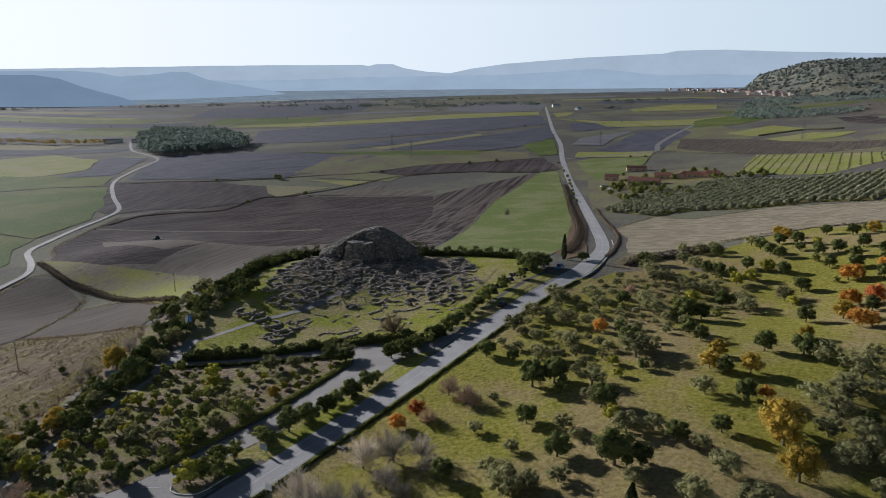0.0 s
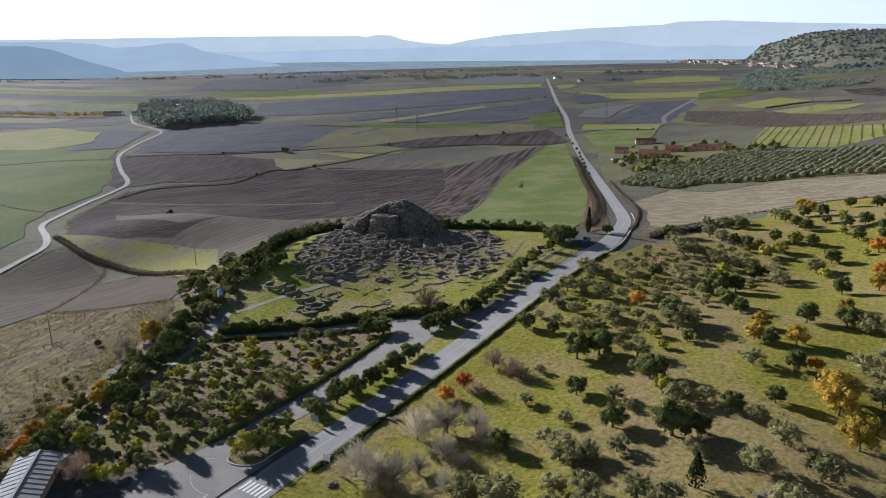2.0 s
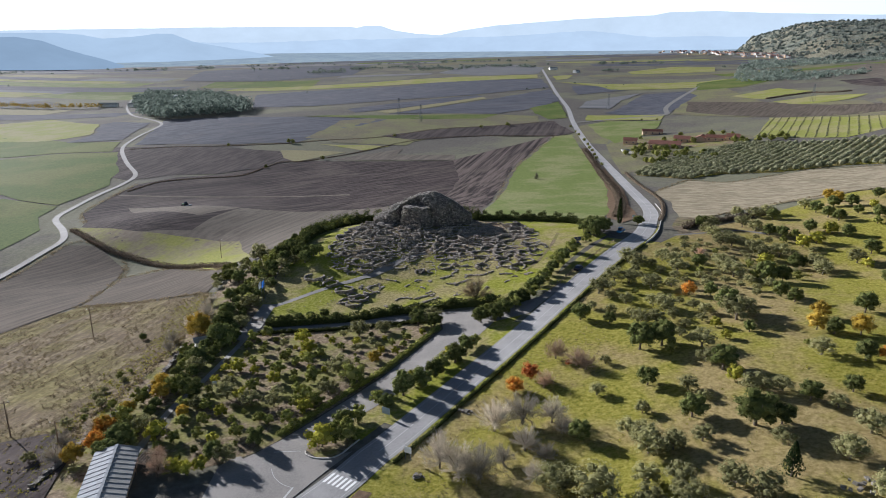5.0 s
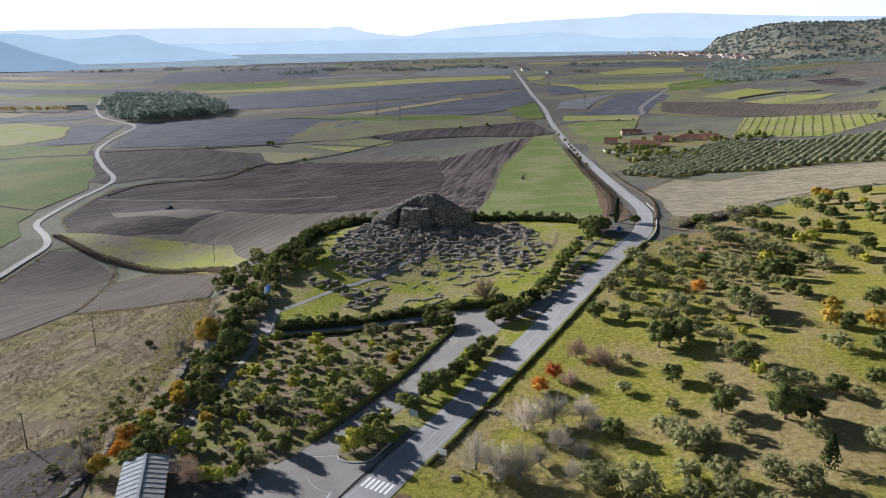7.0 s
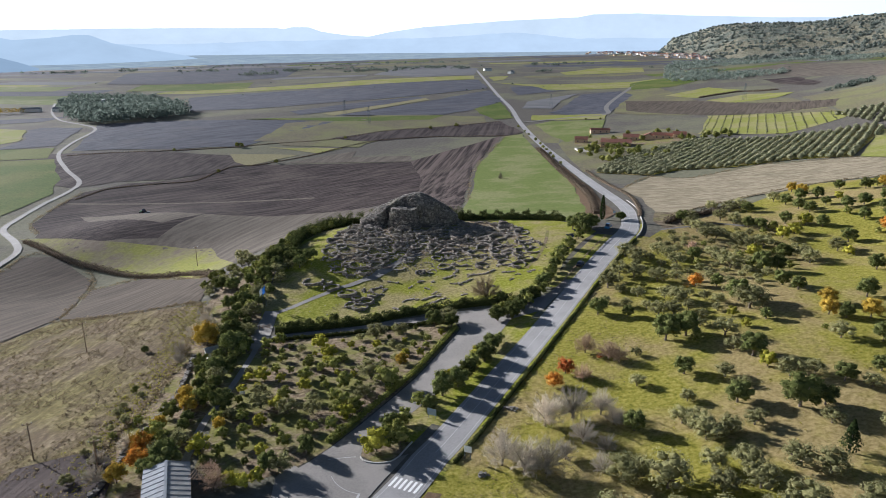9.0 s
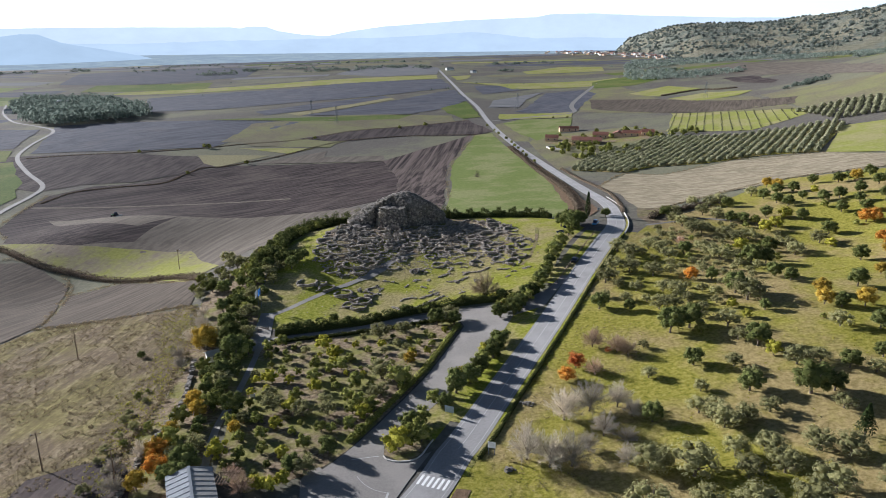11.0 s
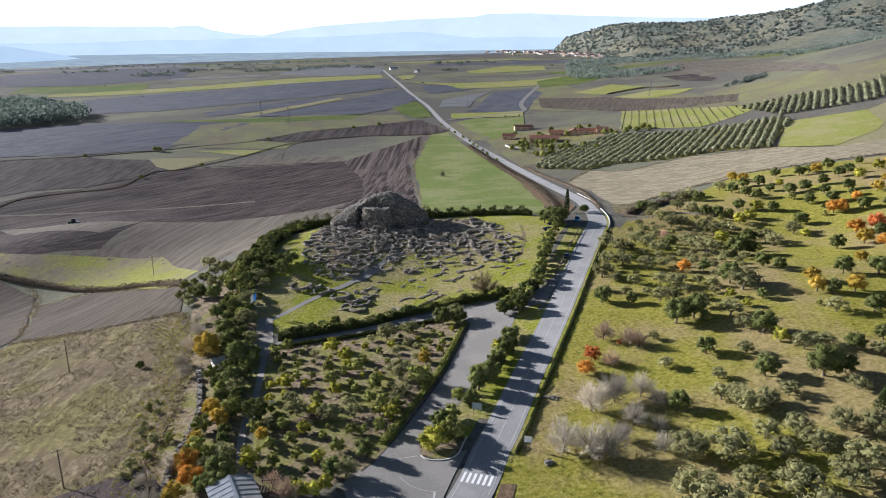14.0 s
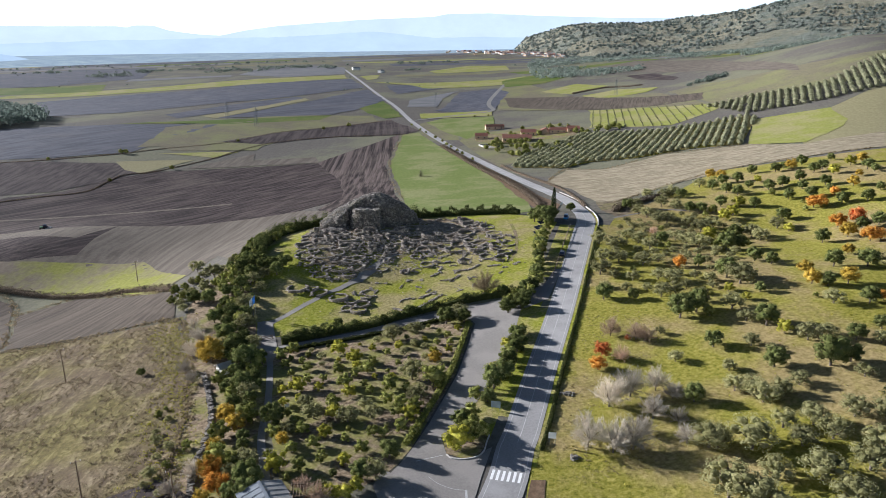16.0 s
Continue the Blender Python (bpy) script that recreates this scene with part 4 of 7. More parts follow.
grow([("oak", 168.1, 203.8, 3.3), ("orange", 144.2, 210.5, 5.7), ("orange", 146.1, 209.2, 4.8), ("shrub", 140.8, 210.9, 2.2), ("oak", 129.8, 210.0, 7.1), ("olive", 122.1, 204.3, 5.2), ("shrub", 145.6, 217.4, 2.0), ("orange", 132.8, 188.5, 4.8), ("red", 137.7, 185.7, 5.7), ("yellow", 124.2, 176.4, 5.3), ("oak", 133.4, 179.5, 4.2), ("orange", 122.7, 166.8, 5.0), ("orange", 125.1, 165.4, 4.1), ("oak", 139.1, 178.3, 4.6), ("oak", 114.9, 177.3, 4.9), ("bright", 121.8, 198.6, 3.3), ("olive", 108.5, 201.4, 6.1), ("olive", 106.8, 195.5, 5.2), ("yellow", 156.6, 277.9, 9.3), ("yellow", 157.5, 286.6, 5.0), ("olive", 140.5, 272.1, 6.6), ("oak", 139.8, 262.6, 6.9), ("oak", 149.3, 267.8, 5.8), ("oak", 154.1, 263.7, 5.5), ("oak", 138.8, 252.2, 5.7), ("oak", 139.0, 245.5, 6.3), ("oak", 125.1, 238.7, 7.5), ("bright", 121.4, 226.9, 7.2), ("bright", 115.9, 225.3, 5.6), ("oak", 114.5, 237.1, 8.6), ("oak", 111.6, 240.3, 6.3), ("shrub", 117.4, 233.9, 3.7)])
grow([("bright", 129.9, 233.5, 4.9), ("oak", 122.7, 261.3, 6.6), ("olive", 94.5, 231.2, 6.9), ("olive", 90.9, 231.5, 5.8), ("olive", 92.1, 241.0, 7.1), ("olive", 97.1, 256.6, 6.3), ("oak", 94.3, 258.6, 5.4), ("olive", 114.2, 273.9, 4.4), ("olive", 118.5, 267.4, 7.9), ("olive", 124.1, 269.2, 6.7), ("olive", 109.7, 247.1, 5.3), ("olive", 108.2, 254.6, 6.3), ("olive", 92.0, 246.7, 4.9), ("oak", 86.5, 188.1, 6.0), ("olive", 104.5, 217.4, 5.6), ("bright", 95.3, 207.3, 4.3), ("olive", 98.1, 215.7, 5.5), ("olive", 99.4, 224.0, 4.6), ("olive", 78.4, 197.6, 6.0), ("olive", 79.0, 192.5, 4.9), ("oak", 72.9, 204.0, 4.3), ("bare_red", 77.9, 216.3, 3.3), ("olive", 80.4, 206.5, 4.2), ("olive", 64.2, 211.3, 4.4), ("olive", 54.1, 203.8, 5.2), ("olive", 65.6, 206.6, 4.0), ("oak", 103.3, 203.8, 5.3), ("oak", 90.7, 187.0, 4.9), ("shrub", 84.0, 190.4, 3.0), ("olive", 64.7, 198.5, 4.0), ("olive", 53.1, 211.4, 4.4), ("olive", 44.4, 192.9, 4.6)])
grow([("olive", 90.0, 124.5, 4.2), ("olive", 90.6, 117.9, 4.4), ("olive", 103.6, 132.7, 6.0), ("olive", 86.6, 112.4, 4.0), ("olive", 85.6, 103.9, 4.2), ("olive", 96.1, 123.7, 5.7), ("olive", 101.6, 142.1, 5.0), ("olive", 58, 97, 4.4), ("olive", 65, 103, 4.2), ("olive", 66, 93, 4.8), ("olive", 58, 86, 4.6), ("olive", 42, 80, 5), ("olive", 48, 77, 5.2), ("olive", 34, 84, 4.6), ("olive", 20, 77, 5), ("yellow", 79.0, 114.3, 6.4), ("yellow", 77.8, 110.5, 5.6), ("yellow", 75.6, 100.0, 6.4)])
conifer(47.5, 94.5, 6.2)


def scatter(poly, gap, mixes, n=4000, lo=2.5, hi=4.5, avoid=(), most=400):
    """Plants inside an outline, no two nearer than gap."""
    xs, ys = [p[0] for p in poly], [p[1] for p in poly]
    made = 0
    for _ in range(n):
        x, y = rnd.uniform(min(xs), max(xs)), rnd.uniform(min(ys), max(ys))
        if not inside(x, y, poly) or any((x - a) ** 2 + (y - b) ** 2 < gap * gap for a, b in taken) or any((x - a) ** 2 + (y - b) ** 2 < d * d for a, b, d in avoid):
            continue
        kind = rnd.choices([k for k, _ in mixes], [w for _, w in mixes])[0]
        plant(kind, x, y, rnd.uniform(lo, hi))
        taken.append((x, y))
        made += 1
        if made >= most:
            return


DENSE = [(31, 172), (48, 197), (62, 216), (78, 236), (98, 244), (112, 240), (118, 222), (108, 200), (92, 186), (80, 172), (66, 152), (52, 146), (45, 153), (40, 160)]
scatter(DENSE, 4.7, [("olive", 9), ("shrub", 1)], lo=1.7, hi=2.6)
SLOPE = [(170, 203), (205, 232), (290, 300), (330, 160), (240, 150), (160, 150), (135, 170)]
scatter(SLOPE, 9.0, [("oak", 6), ("olive", 2), ("orange", 1)], lo=3.5, hi=5.5)
scatter([(84, 96), (88, 118), (98, 128), (112, 126), (135, 110), (130, 80), (95, 70)], 4.6, [("olive", 8), ("oak", 2)], lo=2.6, hi=3.9)
scatter([(95, 130), (110, 145), (135, 150), (150, 125), (135, 112), (112, 126)], 8, [("olive", 5), ("oak", 3)], lo=2.8, hi=4)

# verge between car park and road
for x, y, h, k in [(-30.1, 119.9, 4.8, "bright"), (-28.2, 121.5, 4.2, "shrub"), (-25.9, 124.0, 4.0, "shrub"), (-26.9, 127.2, 3.8, "oak"), (-24.0, 129.5, 3.6, "shrub"), (-25.3, 121.8, 3.6, "shrub"), (-15.1, 139.2, 5.5, "oak"), (-18.5, 134.2, 3.4, "oak"), (-20.5, 136.5, 3.0, "shrub"), (-11.1, 142.6, 4.6, "oak"), (-12.8, 144.8, 3.6, "bright"), (-8.1, 147.0, 4.5, "oak"), (-6.3, 151.0, 3.8, "shrub"), (-3.2, 153.4, 4.8, "oak"), (-4.6, 156.2, 3.2, "bright"), (-.2, 159.6, 4.1, "oak"), (2.0, 162.0, 3.0, "shrub"), (4.4, 176.6, 4.4, "oak"), (8.3, 176.2, 5.0, "oak"), (6.2, 180.2, 4.2, "shrub"), (11.4, 180.4, 4.2, "oak"), (10, 183.8, 3.4, "shrub"), (14.6, 184.2, 3.4, "shrub")]:
    plant(k, x, y, h)
    taken.append((x, y))
# hedge trees that shade the road, along the site's east side
for k in range(15):
    t = k / 14
    x, y = 19.5 + t * 31 - 5 * t * (1 - t), 189.6 + t * 54
    if k in (8, 10, 11, 13):
        continue
    plant("oak" if k % 3 else "shrub", x - .3, y, rnd.uniform(3.2, 4.8))
    taken.append((x, y))
for x, y, h in [(49.5, 247.5, 6.0), (52.5, 249.5, 6.2), (55.5, 252.5, 5.5), (47.5, 251.0, 5.6), (51, 253.5, 6.0), (54, 256.5, 5.2), (72.5, 268, 3.6), (74.5, 271, 3.2)]:
    plant("oak", x, y, h)

for x, y, h in [(-44, 190.2, 2.8), (-36.5, 190.2, 3.0), (-28, 190.4, 2.8), (-20, 192, 3.2), (-12, 192, 2.7), (-3, 191.6, 3.0), (8, 189, 3.4), (14.5, 187.4, 3.6), (17, 188.6, 3.4)]:
    plant("oak" if h > 2.9 else "shrub", x, y, h)

# garden shrubs
GARDEN = [(-58, 182.5), (-38, 182), (-22, 182.5), (-9, 181), (-10, 175), (-17, 163), (-28, 144), (-35, 133), (-42, 121.5), (-48, 119), (-57, 114.5), (-63, 121), (-63, 140), (-61, 160), (-59.5, 176)]
grow([("shrub", -58.2, 179.2, 3.1), ("shrub", -54.6, 181.3, 3.2), ("shrub", -57.7, 173.1, 2.3), ("bright", -56.4, 157.9, 3.5), ("bright", -59.8, 158.4, 2.1), ("bright", -51.8, 155.5, 2.1), ("bright", -43.6, 175.4, 3.9), ("bright", -40.9, 168.0, 3.5), ("bright", -35.2, 172.9, 2.1), ("olive", -28.7, 177.4, 4.3), ("olive", -22.2, 177.9, 3.6), ("olive", -30.5, 151.6, 5.1), ("yellow", -22.9, 158.0, 3.1), ("shrub", -26.7, 146.0, 5.8), ("shrub", -36.6, 148.8, 3.9), ("shrub", -46.0, 154.6, 3.5), ("shrub", -41.2, 149.1, 2.1), ("shrub", -38.8, 142.7, 3.0), ("shrub", -33.2, 146.6, 2.2), ("olive", -32.0, 141.7, 3.4), ("shrub", -36.4, 139.8, 3.1), ("shrub", -34.0, 137.1, 3.3), ("shrub", -50.1, 145.6, 3.0), ("olive", -55.9, 148.4, 2.8), ("olive", -54.9, 142.4, 3.8), ("bright", -51.0, 140.6, 3.3), ("olive", -48.4, 138.1, 3.4), ("olive", -43.2, 137.2, 3.3), ("shrub", -38.0, 136.2, 3.2), ("bright", -36.1, 134.1, 3.3), ("oak", -63.1, 143.7, 5.0)])
grow([("shrub", -63.5, 138.8, 2.8), ("yellow", -62.2, 134.6, 2.8), ("olive", -60.6, 138.7, 2.6), ("shrub", -57.9, 137.4, 2.6), ("bright", -53.8, 134.3, 2.6), ("shrub", -56.5, 130.9, 2.5), ("shrub", -50.4, 130.5, 2.1), ("shrub", -48.1, 125.2, 3.0), ("oak", -43.4, 121.7, 3.9), ("shrub", -44.7, 130.5, 2.5), ("shrub", -38.9, 130.4, 2.8), ("shrub", -36.8, 127.3, 2.5), ("bright", -52.0, 122.4, 2.6), ("oak", -49.9, 116.7, 3.9), ("olive", -47.5, 115.8, 3.5), ("bright", -64.2, 125.3, 3.8), ("shrub", -60.2, 123.9, 2.6), ("shrub", -61.0, 130.6, 2.5), ("shrub", -65.3, 130.4, 1.9), ("bare_red", -60.6, 116.5, 3.2), ("bright", -55.7, 112.9, 2.7), ("bright", -53.9, 111.9, 2.9), ("shrub", -55.8, 125.1, 2.4), ("shrub", -42.4, 159.2, 2.3), ("shrub", -39.6, 159.5, 3.1), ("shrub", -45.9, 162.7, 2.8), ("shrub", -52.7, 168.1, 2.4), ("shrub", -37.2, 163.7, 2.4), ("shrub", -53.6, 161.4, 2.3), ("bright", -45.7, 149.4, 2.9), ("olive", -43.8, 142.8, 2.1), ("shrub", -42.6, 129.6, 2.3)])
grow([("oak", -12.6, 180.2, 5.0), ("olive", -8.6, 180.6, 4.8), ("oak", -8.2, 178, 4.2), ("bright", -56.5, 112.5, 3.0), ("bright", -51.5, 113.6, 2.6)])
scatter(GARDEN, 3.4, [("shrub", 9), ("olive", 4), ("oak", 1), ("bright", 3)], lo=1.0, hi=2.2, most=55)
grow([("oak", -64.8, 233.3, 4.9), ("olive", -64.8, 218.8, 6.9), ("olive", -65.7, 205.2, 4.9), ("oak", -75.6, 231.1, 6.8), ("oak", -80.1, 235.4, 4.5), ("oak", -74.2, 214.7, 7.2), ("oak", -69.2, 215.5, 6.6), ("oak", -71.4, 200.5, 6.3), ("oak", -68.8, 188.8, 6.0), ("oak", -67.1, 178.8, 6.2), ("yellow", -75.4, 186.9, 7.9), ("yellow", -77.2, 192.0, 5.0), ("oak", -68.5, 163.9, 4.9), ("shrub", -73.5, 170.9, 3.8), ("shrub", -71.1, 161.2, 3.2), ("shrub", -68.1, 147.4, 4.3), ("yellow", -72.6, 151.6, 3.5), ("yellow", -70.8, 145.1, 3.9), ("shrub", -74.0, 143.0, 3.9), ("oak", -69.6, 139.4, 2.8), ("yellow", -75.1, 137.6, 3.3), ("yellow", -76.2, 128.9, 4.5), ("orange", -74.8, 122.9, 3.7), ("olive", -69.9, 132.7, 2.1), ("oak", -69.5, 121.5, 5.5), ("shrub", -72.2, 129.5, 3.7), ("oak", -61.6, 239.7, 7.5), ("oak", -53.5, 236.2, 6.5), ("oak", -64.0, 247.0, 6.7), ("olive", -73.5, 253.2, 5.8), ("olive", -79.6, 275.9, 6.3), ("bare", -78.8, 130.2, 3.8)])
grow([("yellow", -72.5, 149.9, 4.0), ("orange", -75.6, 128.0, 4.2), ("yellow", -77.3, 118.0, 4.0), ("oak", -69.8, 117.8, 4.5)])
bare_tree(-58.5, 111.5, 4.2, "twig_red")
bare_tree(4.1, 192.6, 7.6, "twig_brown")
BELT = [(-67.5, 118), (-68, 140), (-65.2, 160), (-63, 180), (-63.5, 196), (-63.5, 214), (-58, 230), (-56, 262), (-66, 266), (-72, 240), (-74, 205), (-71, 180), (-73, 160), (-75, 140), (-77, 118)]
scatter(BELT, 3.1, [("oak", 7), ("shrub", 4), ("olive", 2)], lo=2.2, hi=4.0, most=120)
scatter([(-58, 228), (-56, 262), (-46, 280), (-40, 292), (-50, 294), (-62, 270), (-66, 240)], 2.8, [("oak", 8), ("shrub", 3), ("olive", 1)], lo=2.8, hi=4.4, most=60)
scatter([(-84, 112), (-80, 140), (-78, 150), (-84, 158), (-90, 140)], 3.4, [("olive", 3), ("shrub", 2)], lo=1.2, hi=2.2, most=6)
plant("oak", -93, 190, 2.2)
for x, y, h in [(-79, 192, 4.5), (-81, 196, 4), (-78, 201, 4.6), (-82, 184, 3.6), (-80, 176, 3.4), (-79.5, 206, 3.8), (-83, 126, 3.4), (-81.5, 119, 3.6), (-80, 214, 3.4)]:
    bare_tree(x, y, h)
scatter([(-83, 118), (-80.5, 133), (-79, 150), (-80, 172), (-86, 172), (-88, 150), (-88, 120)], 3.0, [("olive", 3), ("shrub", 3), ("oak", 1)], lo=1.2, hi=2.2, most=8)
scatter([(-86, 228), (-74, 236), (-70, 262), (-90, 262)], 3, [("olive", 2), ("shrub", 2)], lo=2, hi=3.4, most=20)
for x, y in [(-50.5, 191), (-47.5, 191.5), (-44.5, 192.5), (-40.5, 194), (-52.5, 190.5)]:
    plant("oak", x, y, 2.8)

for x, y, h in [(-57.5, 243.2, 4.4), (-54.4, 241.8, 4.2), (-51.2, 240.8, 4.4), (-49.2, 241.6, 3.4), (-60, 248, 4.8)]:
    plant("oak", x, y, h)

# cypress
cy = root("cypress_tree", 66, 271, gz(66, 271), 0, "tall narrow dark cypress", "tree")
bm = bmesh.new()
tube(bm, (0, 0, -.4), (0, 0, 9.5), .2, .05)
part("trunk", bm, M["bark"], cy)
r_ = np.random.default_rng(9)
z_ = r_.uniform(.03, 1, 1500)
a_ = r_.uniform(0, 6.283, 1500)
q_ = (np.sin(np.clip(z_, 0, 1) ** .6 * 3.0) * .95 + .12) * r_.uniform(.6, 1.05, 1500) * 1.15
c_ = np.stack([np.cos(a_) * q_, np.sin(a_) * q_, z_ * 10.4], 1)
n_ = np.stack([np.cos(a_), np.sin(a_), .3 + 0 * a_], 1) + r_.normal(size=(1500, 3)) * .3
v_, f_ = cards(c_, n_ / np.linalg.norm(n_, axis=1)[:, None], .2, r_)
mesh_ob("crown", v_, f_, M["cypress"], cy)


def hedge(name, pts, width, height, label, mat="hedge", dens=110, rag=.3, leaf=.2):
    """A clipped or grown-out hedge along a line."""
    line = smooth_line(pts, 1.5)
    nrm = sides(line)
    r = np.random.default_rng(len(pts) * 13 + int(height * 10))
    vs, fs, k = [], [], 0
    for i, (p, n) in enumerate(zip(line, nrm)):
        g = gz(*p)
        hh = height * (1 + rag * .5 * r.normal()) * .86
        for o, z in ((-.36, -.3), (-.25, hh * .8), (.25, hh * .8), (.36, -.3)):
            vs.append((*(p + n * o * width), g + z))
        if i:
            a = k - 4
            fs += [(a, a + 4, a + 5, a + 1), (a + 1, a + 5, a + 6, a + 2), (a + 2, a + 6, a + 7, a + 3)]
        k += 4
    fs += [(0, 1, 2, 3), (k - 1, k - 2, k - 3, k - 4)]
    length = np.linalg.norm(np.diff(line, axis=0), axis=1).sum()
    m = int(length * dens)
    i = r.integers(0, len(line) - 1, m)
    t = r.uniform(0, 1, (m, 1))
    p = line[i] * (1 - t) + line[i + 1] * t
    u = r.uniform(0, 1, m)
    h0 = height * (1 + rag * np.sin(i * 1.7) * r.uniform(.3, 1, m))
    top = u < .42
    off = np.where(top, r.uniform(-.5, .5, m), np.where(u < .71, -.5, .5) * r.uniform(.85, 1.15, m)) * width
    z = np.where(top, h0 * r.uniform(.8, 1.1, m), r.uniform(0, 1, m) * h0)
    xy = p + nrm[i] * off[:, None]
    c = np.stack([xy[:, 0], xy[:, 1], ground(xy[:, 0], xy[:, 1]) + z], 1)
    n3 = np.stack([nrm[i][:, 0] * np.sign(off), nrm[i][:, 1] * np.sign(off), np.where(top, 2.0, .3)], 1) + r.normal(size=(m, 3)) * .5
    cv_, cf = cards(c, n3 / np.linalg.norm(n3, axis=1)[:, None], leaf, r)
    return mesh_ob(name, np.concatenate([np.array(vs), cv_]), [tuple(f) for f in fs] + [tuple(f + k) for f in cf], M[mat], None, label, False, "hedge")


hedge("hedge", [(-57, 189.6), (-47, 189.5), (-39, 189.8), (-31, 189.6), (-22, 191.6), (-11, 191.8), (0, 190.8), (9, 188), (13.5, 186.6), (19, 188.6)], 2.0, 2.3, "dark clipped hedge along the ruin's lawn")
hedge("hedge", [(-58, 184), (-47, 183.4), (-38, 183), (-22, 183.4), (-10, 182.6)], 1.0, .9, "low hedge between drive and garden", dens=80)
hedge("hedge", [(-7.4, 176.5), (-14.6, 163), (-21.3, 151), (-28, 141), (-34.3, 132), (-39.5, 124.6)], 1.2, .9, "low ragged hedge beside the car park", "shrub", 70)
hedge("hedge", [(11, 287), (18, 288), (29, 285.5), (38, 281), (44, 277.5), (50, 271)], 2.4, 2.8, "dark hedge behind the ruin", dens=190, rag=.6, leaf=.24)
hedge("hedge", [(-58, 258), (-53, 272), (-48, 284), (-40, 293), (-28, 300), (-14, 304), (0, 300), (11, 288)], 3.4, 3.9, "thick dark hedge round the back of the ruin", dens=170, rag=.6, leaf=.24)
i0 = int(np.argmin(np.hypot(road_line[:, 0] + 20, road_line[:, 1] - 116)))
i1 = int(np.argmin(np.hypot(road_line[:, 0] - 62, road_line[:, 1] - 238)))
seg = road_line[i0:i1:3] + sides(road_line)[i0:i1:3] * 5.0
hedge("hedge", [tuple(p) for p in seg], .8, .55, "low dark hedge along the roadside ditch", dens=50, rag=.4)
ribbon("verge", road_line[i0 - 2:i1 + 12], 3.75, 4.6, M["lawn"], .1, "grass verge of the road", "grass", 2)
ribbon("verge", road_line[i0 - 2:i1 + 2], 5.3, 8.6, M["orchard"], .062, "pale dry grass bank beside the road", "grass", 2)
seg2 = [(62, 268), (70, 290), (82, 330), (92, 380), (99, 440), (107, 500), (117, 580)]
hedge("hedgerow", seg2[1:], 4.0, 1.5, "brown-green scrub beside the road", "brush", 34, .5, .32)
hedge("hedgerow", [(84, 276), (92, 297), (104, 340), (110, 400), (115, 445)], 1.6, .9, "scrub on the outer side of the road", "brush", 30, .5)
hedge("hedgerow", [(87, 256), (92, 262), (101, 266), (116, 270), (130, 275)], 2.8, 1.8, "thorny scrub at the field's edge", "brush", 40, .5, .3)
hedge("hedgerow", [(-205, 372), (-176, 342), (-150, 324), (-125, 304), (-108, 292), (-98, 280), (-88, 262)], 3.0, 1.5, "dry scrub along the field bank", "brush", 40, .5, .3)
for bank, wide in (([(-224, 490), (-221, 502), (-213, 523), (-187, 533), (-157, 539), (-146, 565), (-136, 586), (-119, 587), (-102, 598), (-80, 615), (-62, 635), (-39, 664), (-9, 689), (47, 700), (113, 685)], 1.6), ([(-299, 676), (-257, 676), (-202, 670), (-148, 674), (-114, 685), (-78, 692), (-46, 708), (-5, 750), (58, 773), (129, 808)], 1.2)):
    hedge("hedgerow", bank, wide, .55, "dark weedy ditch bank between the fields", "brush", 9, .7, .32)
for x, y, h in [(137.7, 749.0, 2.4), (135.2, 707.4, 2.2), (132.3, 678.1, 2.6), (128.7, 635.8, 3), (125.4, 605.2, 2.8), (121.6, 581.3, 3), (120.4, 565.1, 2.4), (116.6, 539.6, 2.6), (113.5, 519.0, 2.8), (109.8, 486.2, 2.4), (-201.7, 667.5, 3), (-146.1, 673.9, 4.5), (-142.0, 672.7, 4.5), (-143.8, 566.0, 3), (-101.9, 592.9, 3.4), (-46.4, 701.2, 3.2), (43.3, 757.5, 4), (73.4, 773.6, 4.4), (236.4, 772.3, 2.6), (221.7, 778.8, 2.4)]:
    plant("shrub", x, y, h)

hedge("hedgerow", [(416, 905), (448, 916), (477, 914), (488, 881), (502, 865)], 3.0, 1.6, "dark scrub along a ditch on the plain", "brush", 14, .6, .5)

# low retaining wall at the outer bend
j0 = int(np.argmin(np.hypot(road_line[:, 0] - 62, road_line[:, 1] - 238)))
j1 = int(np.argmin(np.hypot(road_line[:, 0] - 96, road_line[:, 1] - 330)))
bend, bn = road_line[j0:j1], sides(road_line)[j0:j1]
vv, ff = [], []
for i, (p, n) in enumerate(zip(bend, bn)):
    g = gz(*p)
    for o, z in ((4.5, -.3), (4.5, .62), (4.85, .62), (4.85, -.3)):
        vv.append((*(p + n * o), g + z))
    if i:
        a = 4 * i - 4
        ff += [(a, a + 4, a + 5, a + 1), (a + 1, a + 5, a + 6, a + 2), (a + 2, a + 6, a + 7, a + 3)]
ff += [(0, 1, 2, 3), (len(vv) - 1, len(vv) - 2, len(vv) - 3, len(vv) - 4)]
mesh_ob("low_wall", vv, ff, M["kerb"], None, "low pale stone wall at the road's bend", False, "wall")


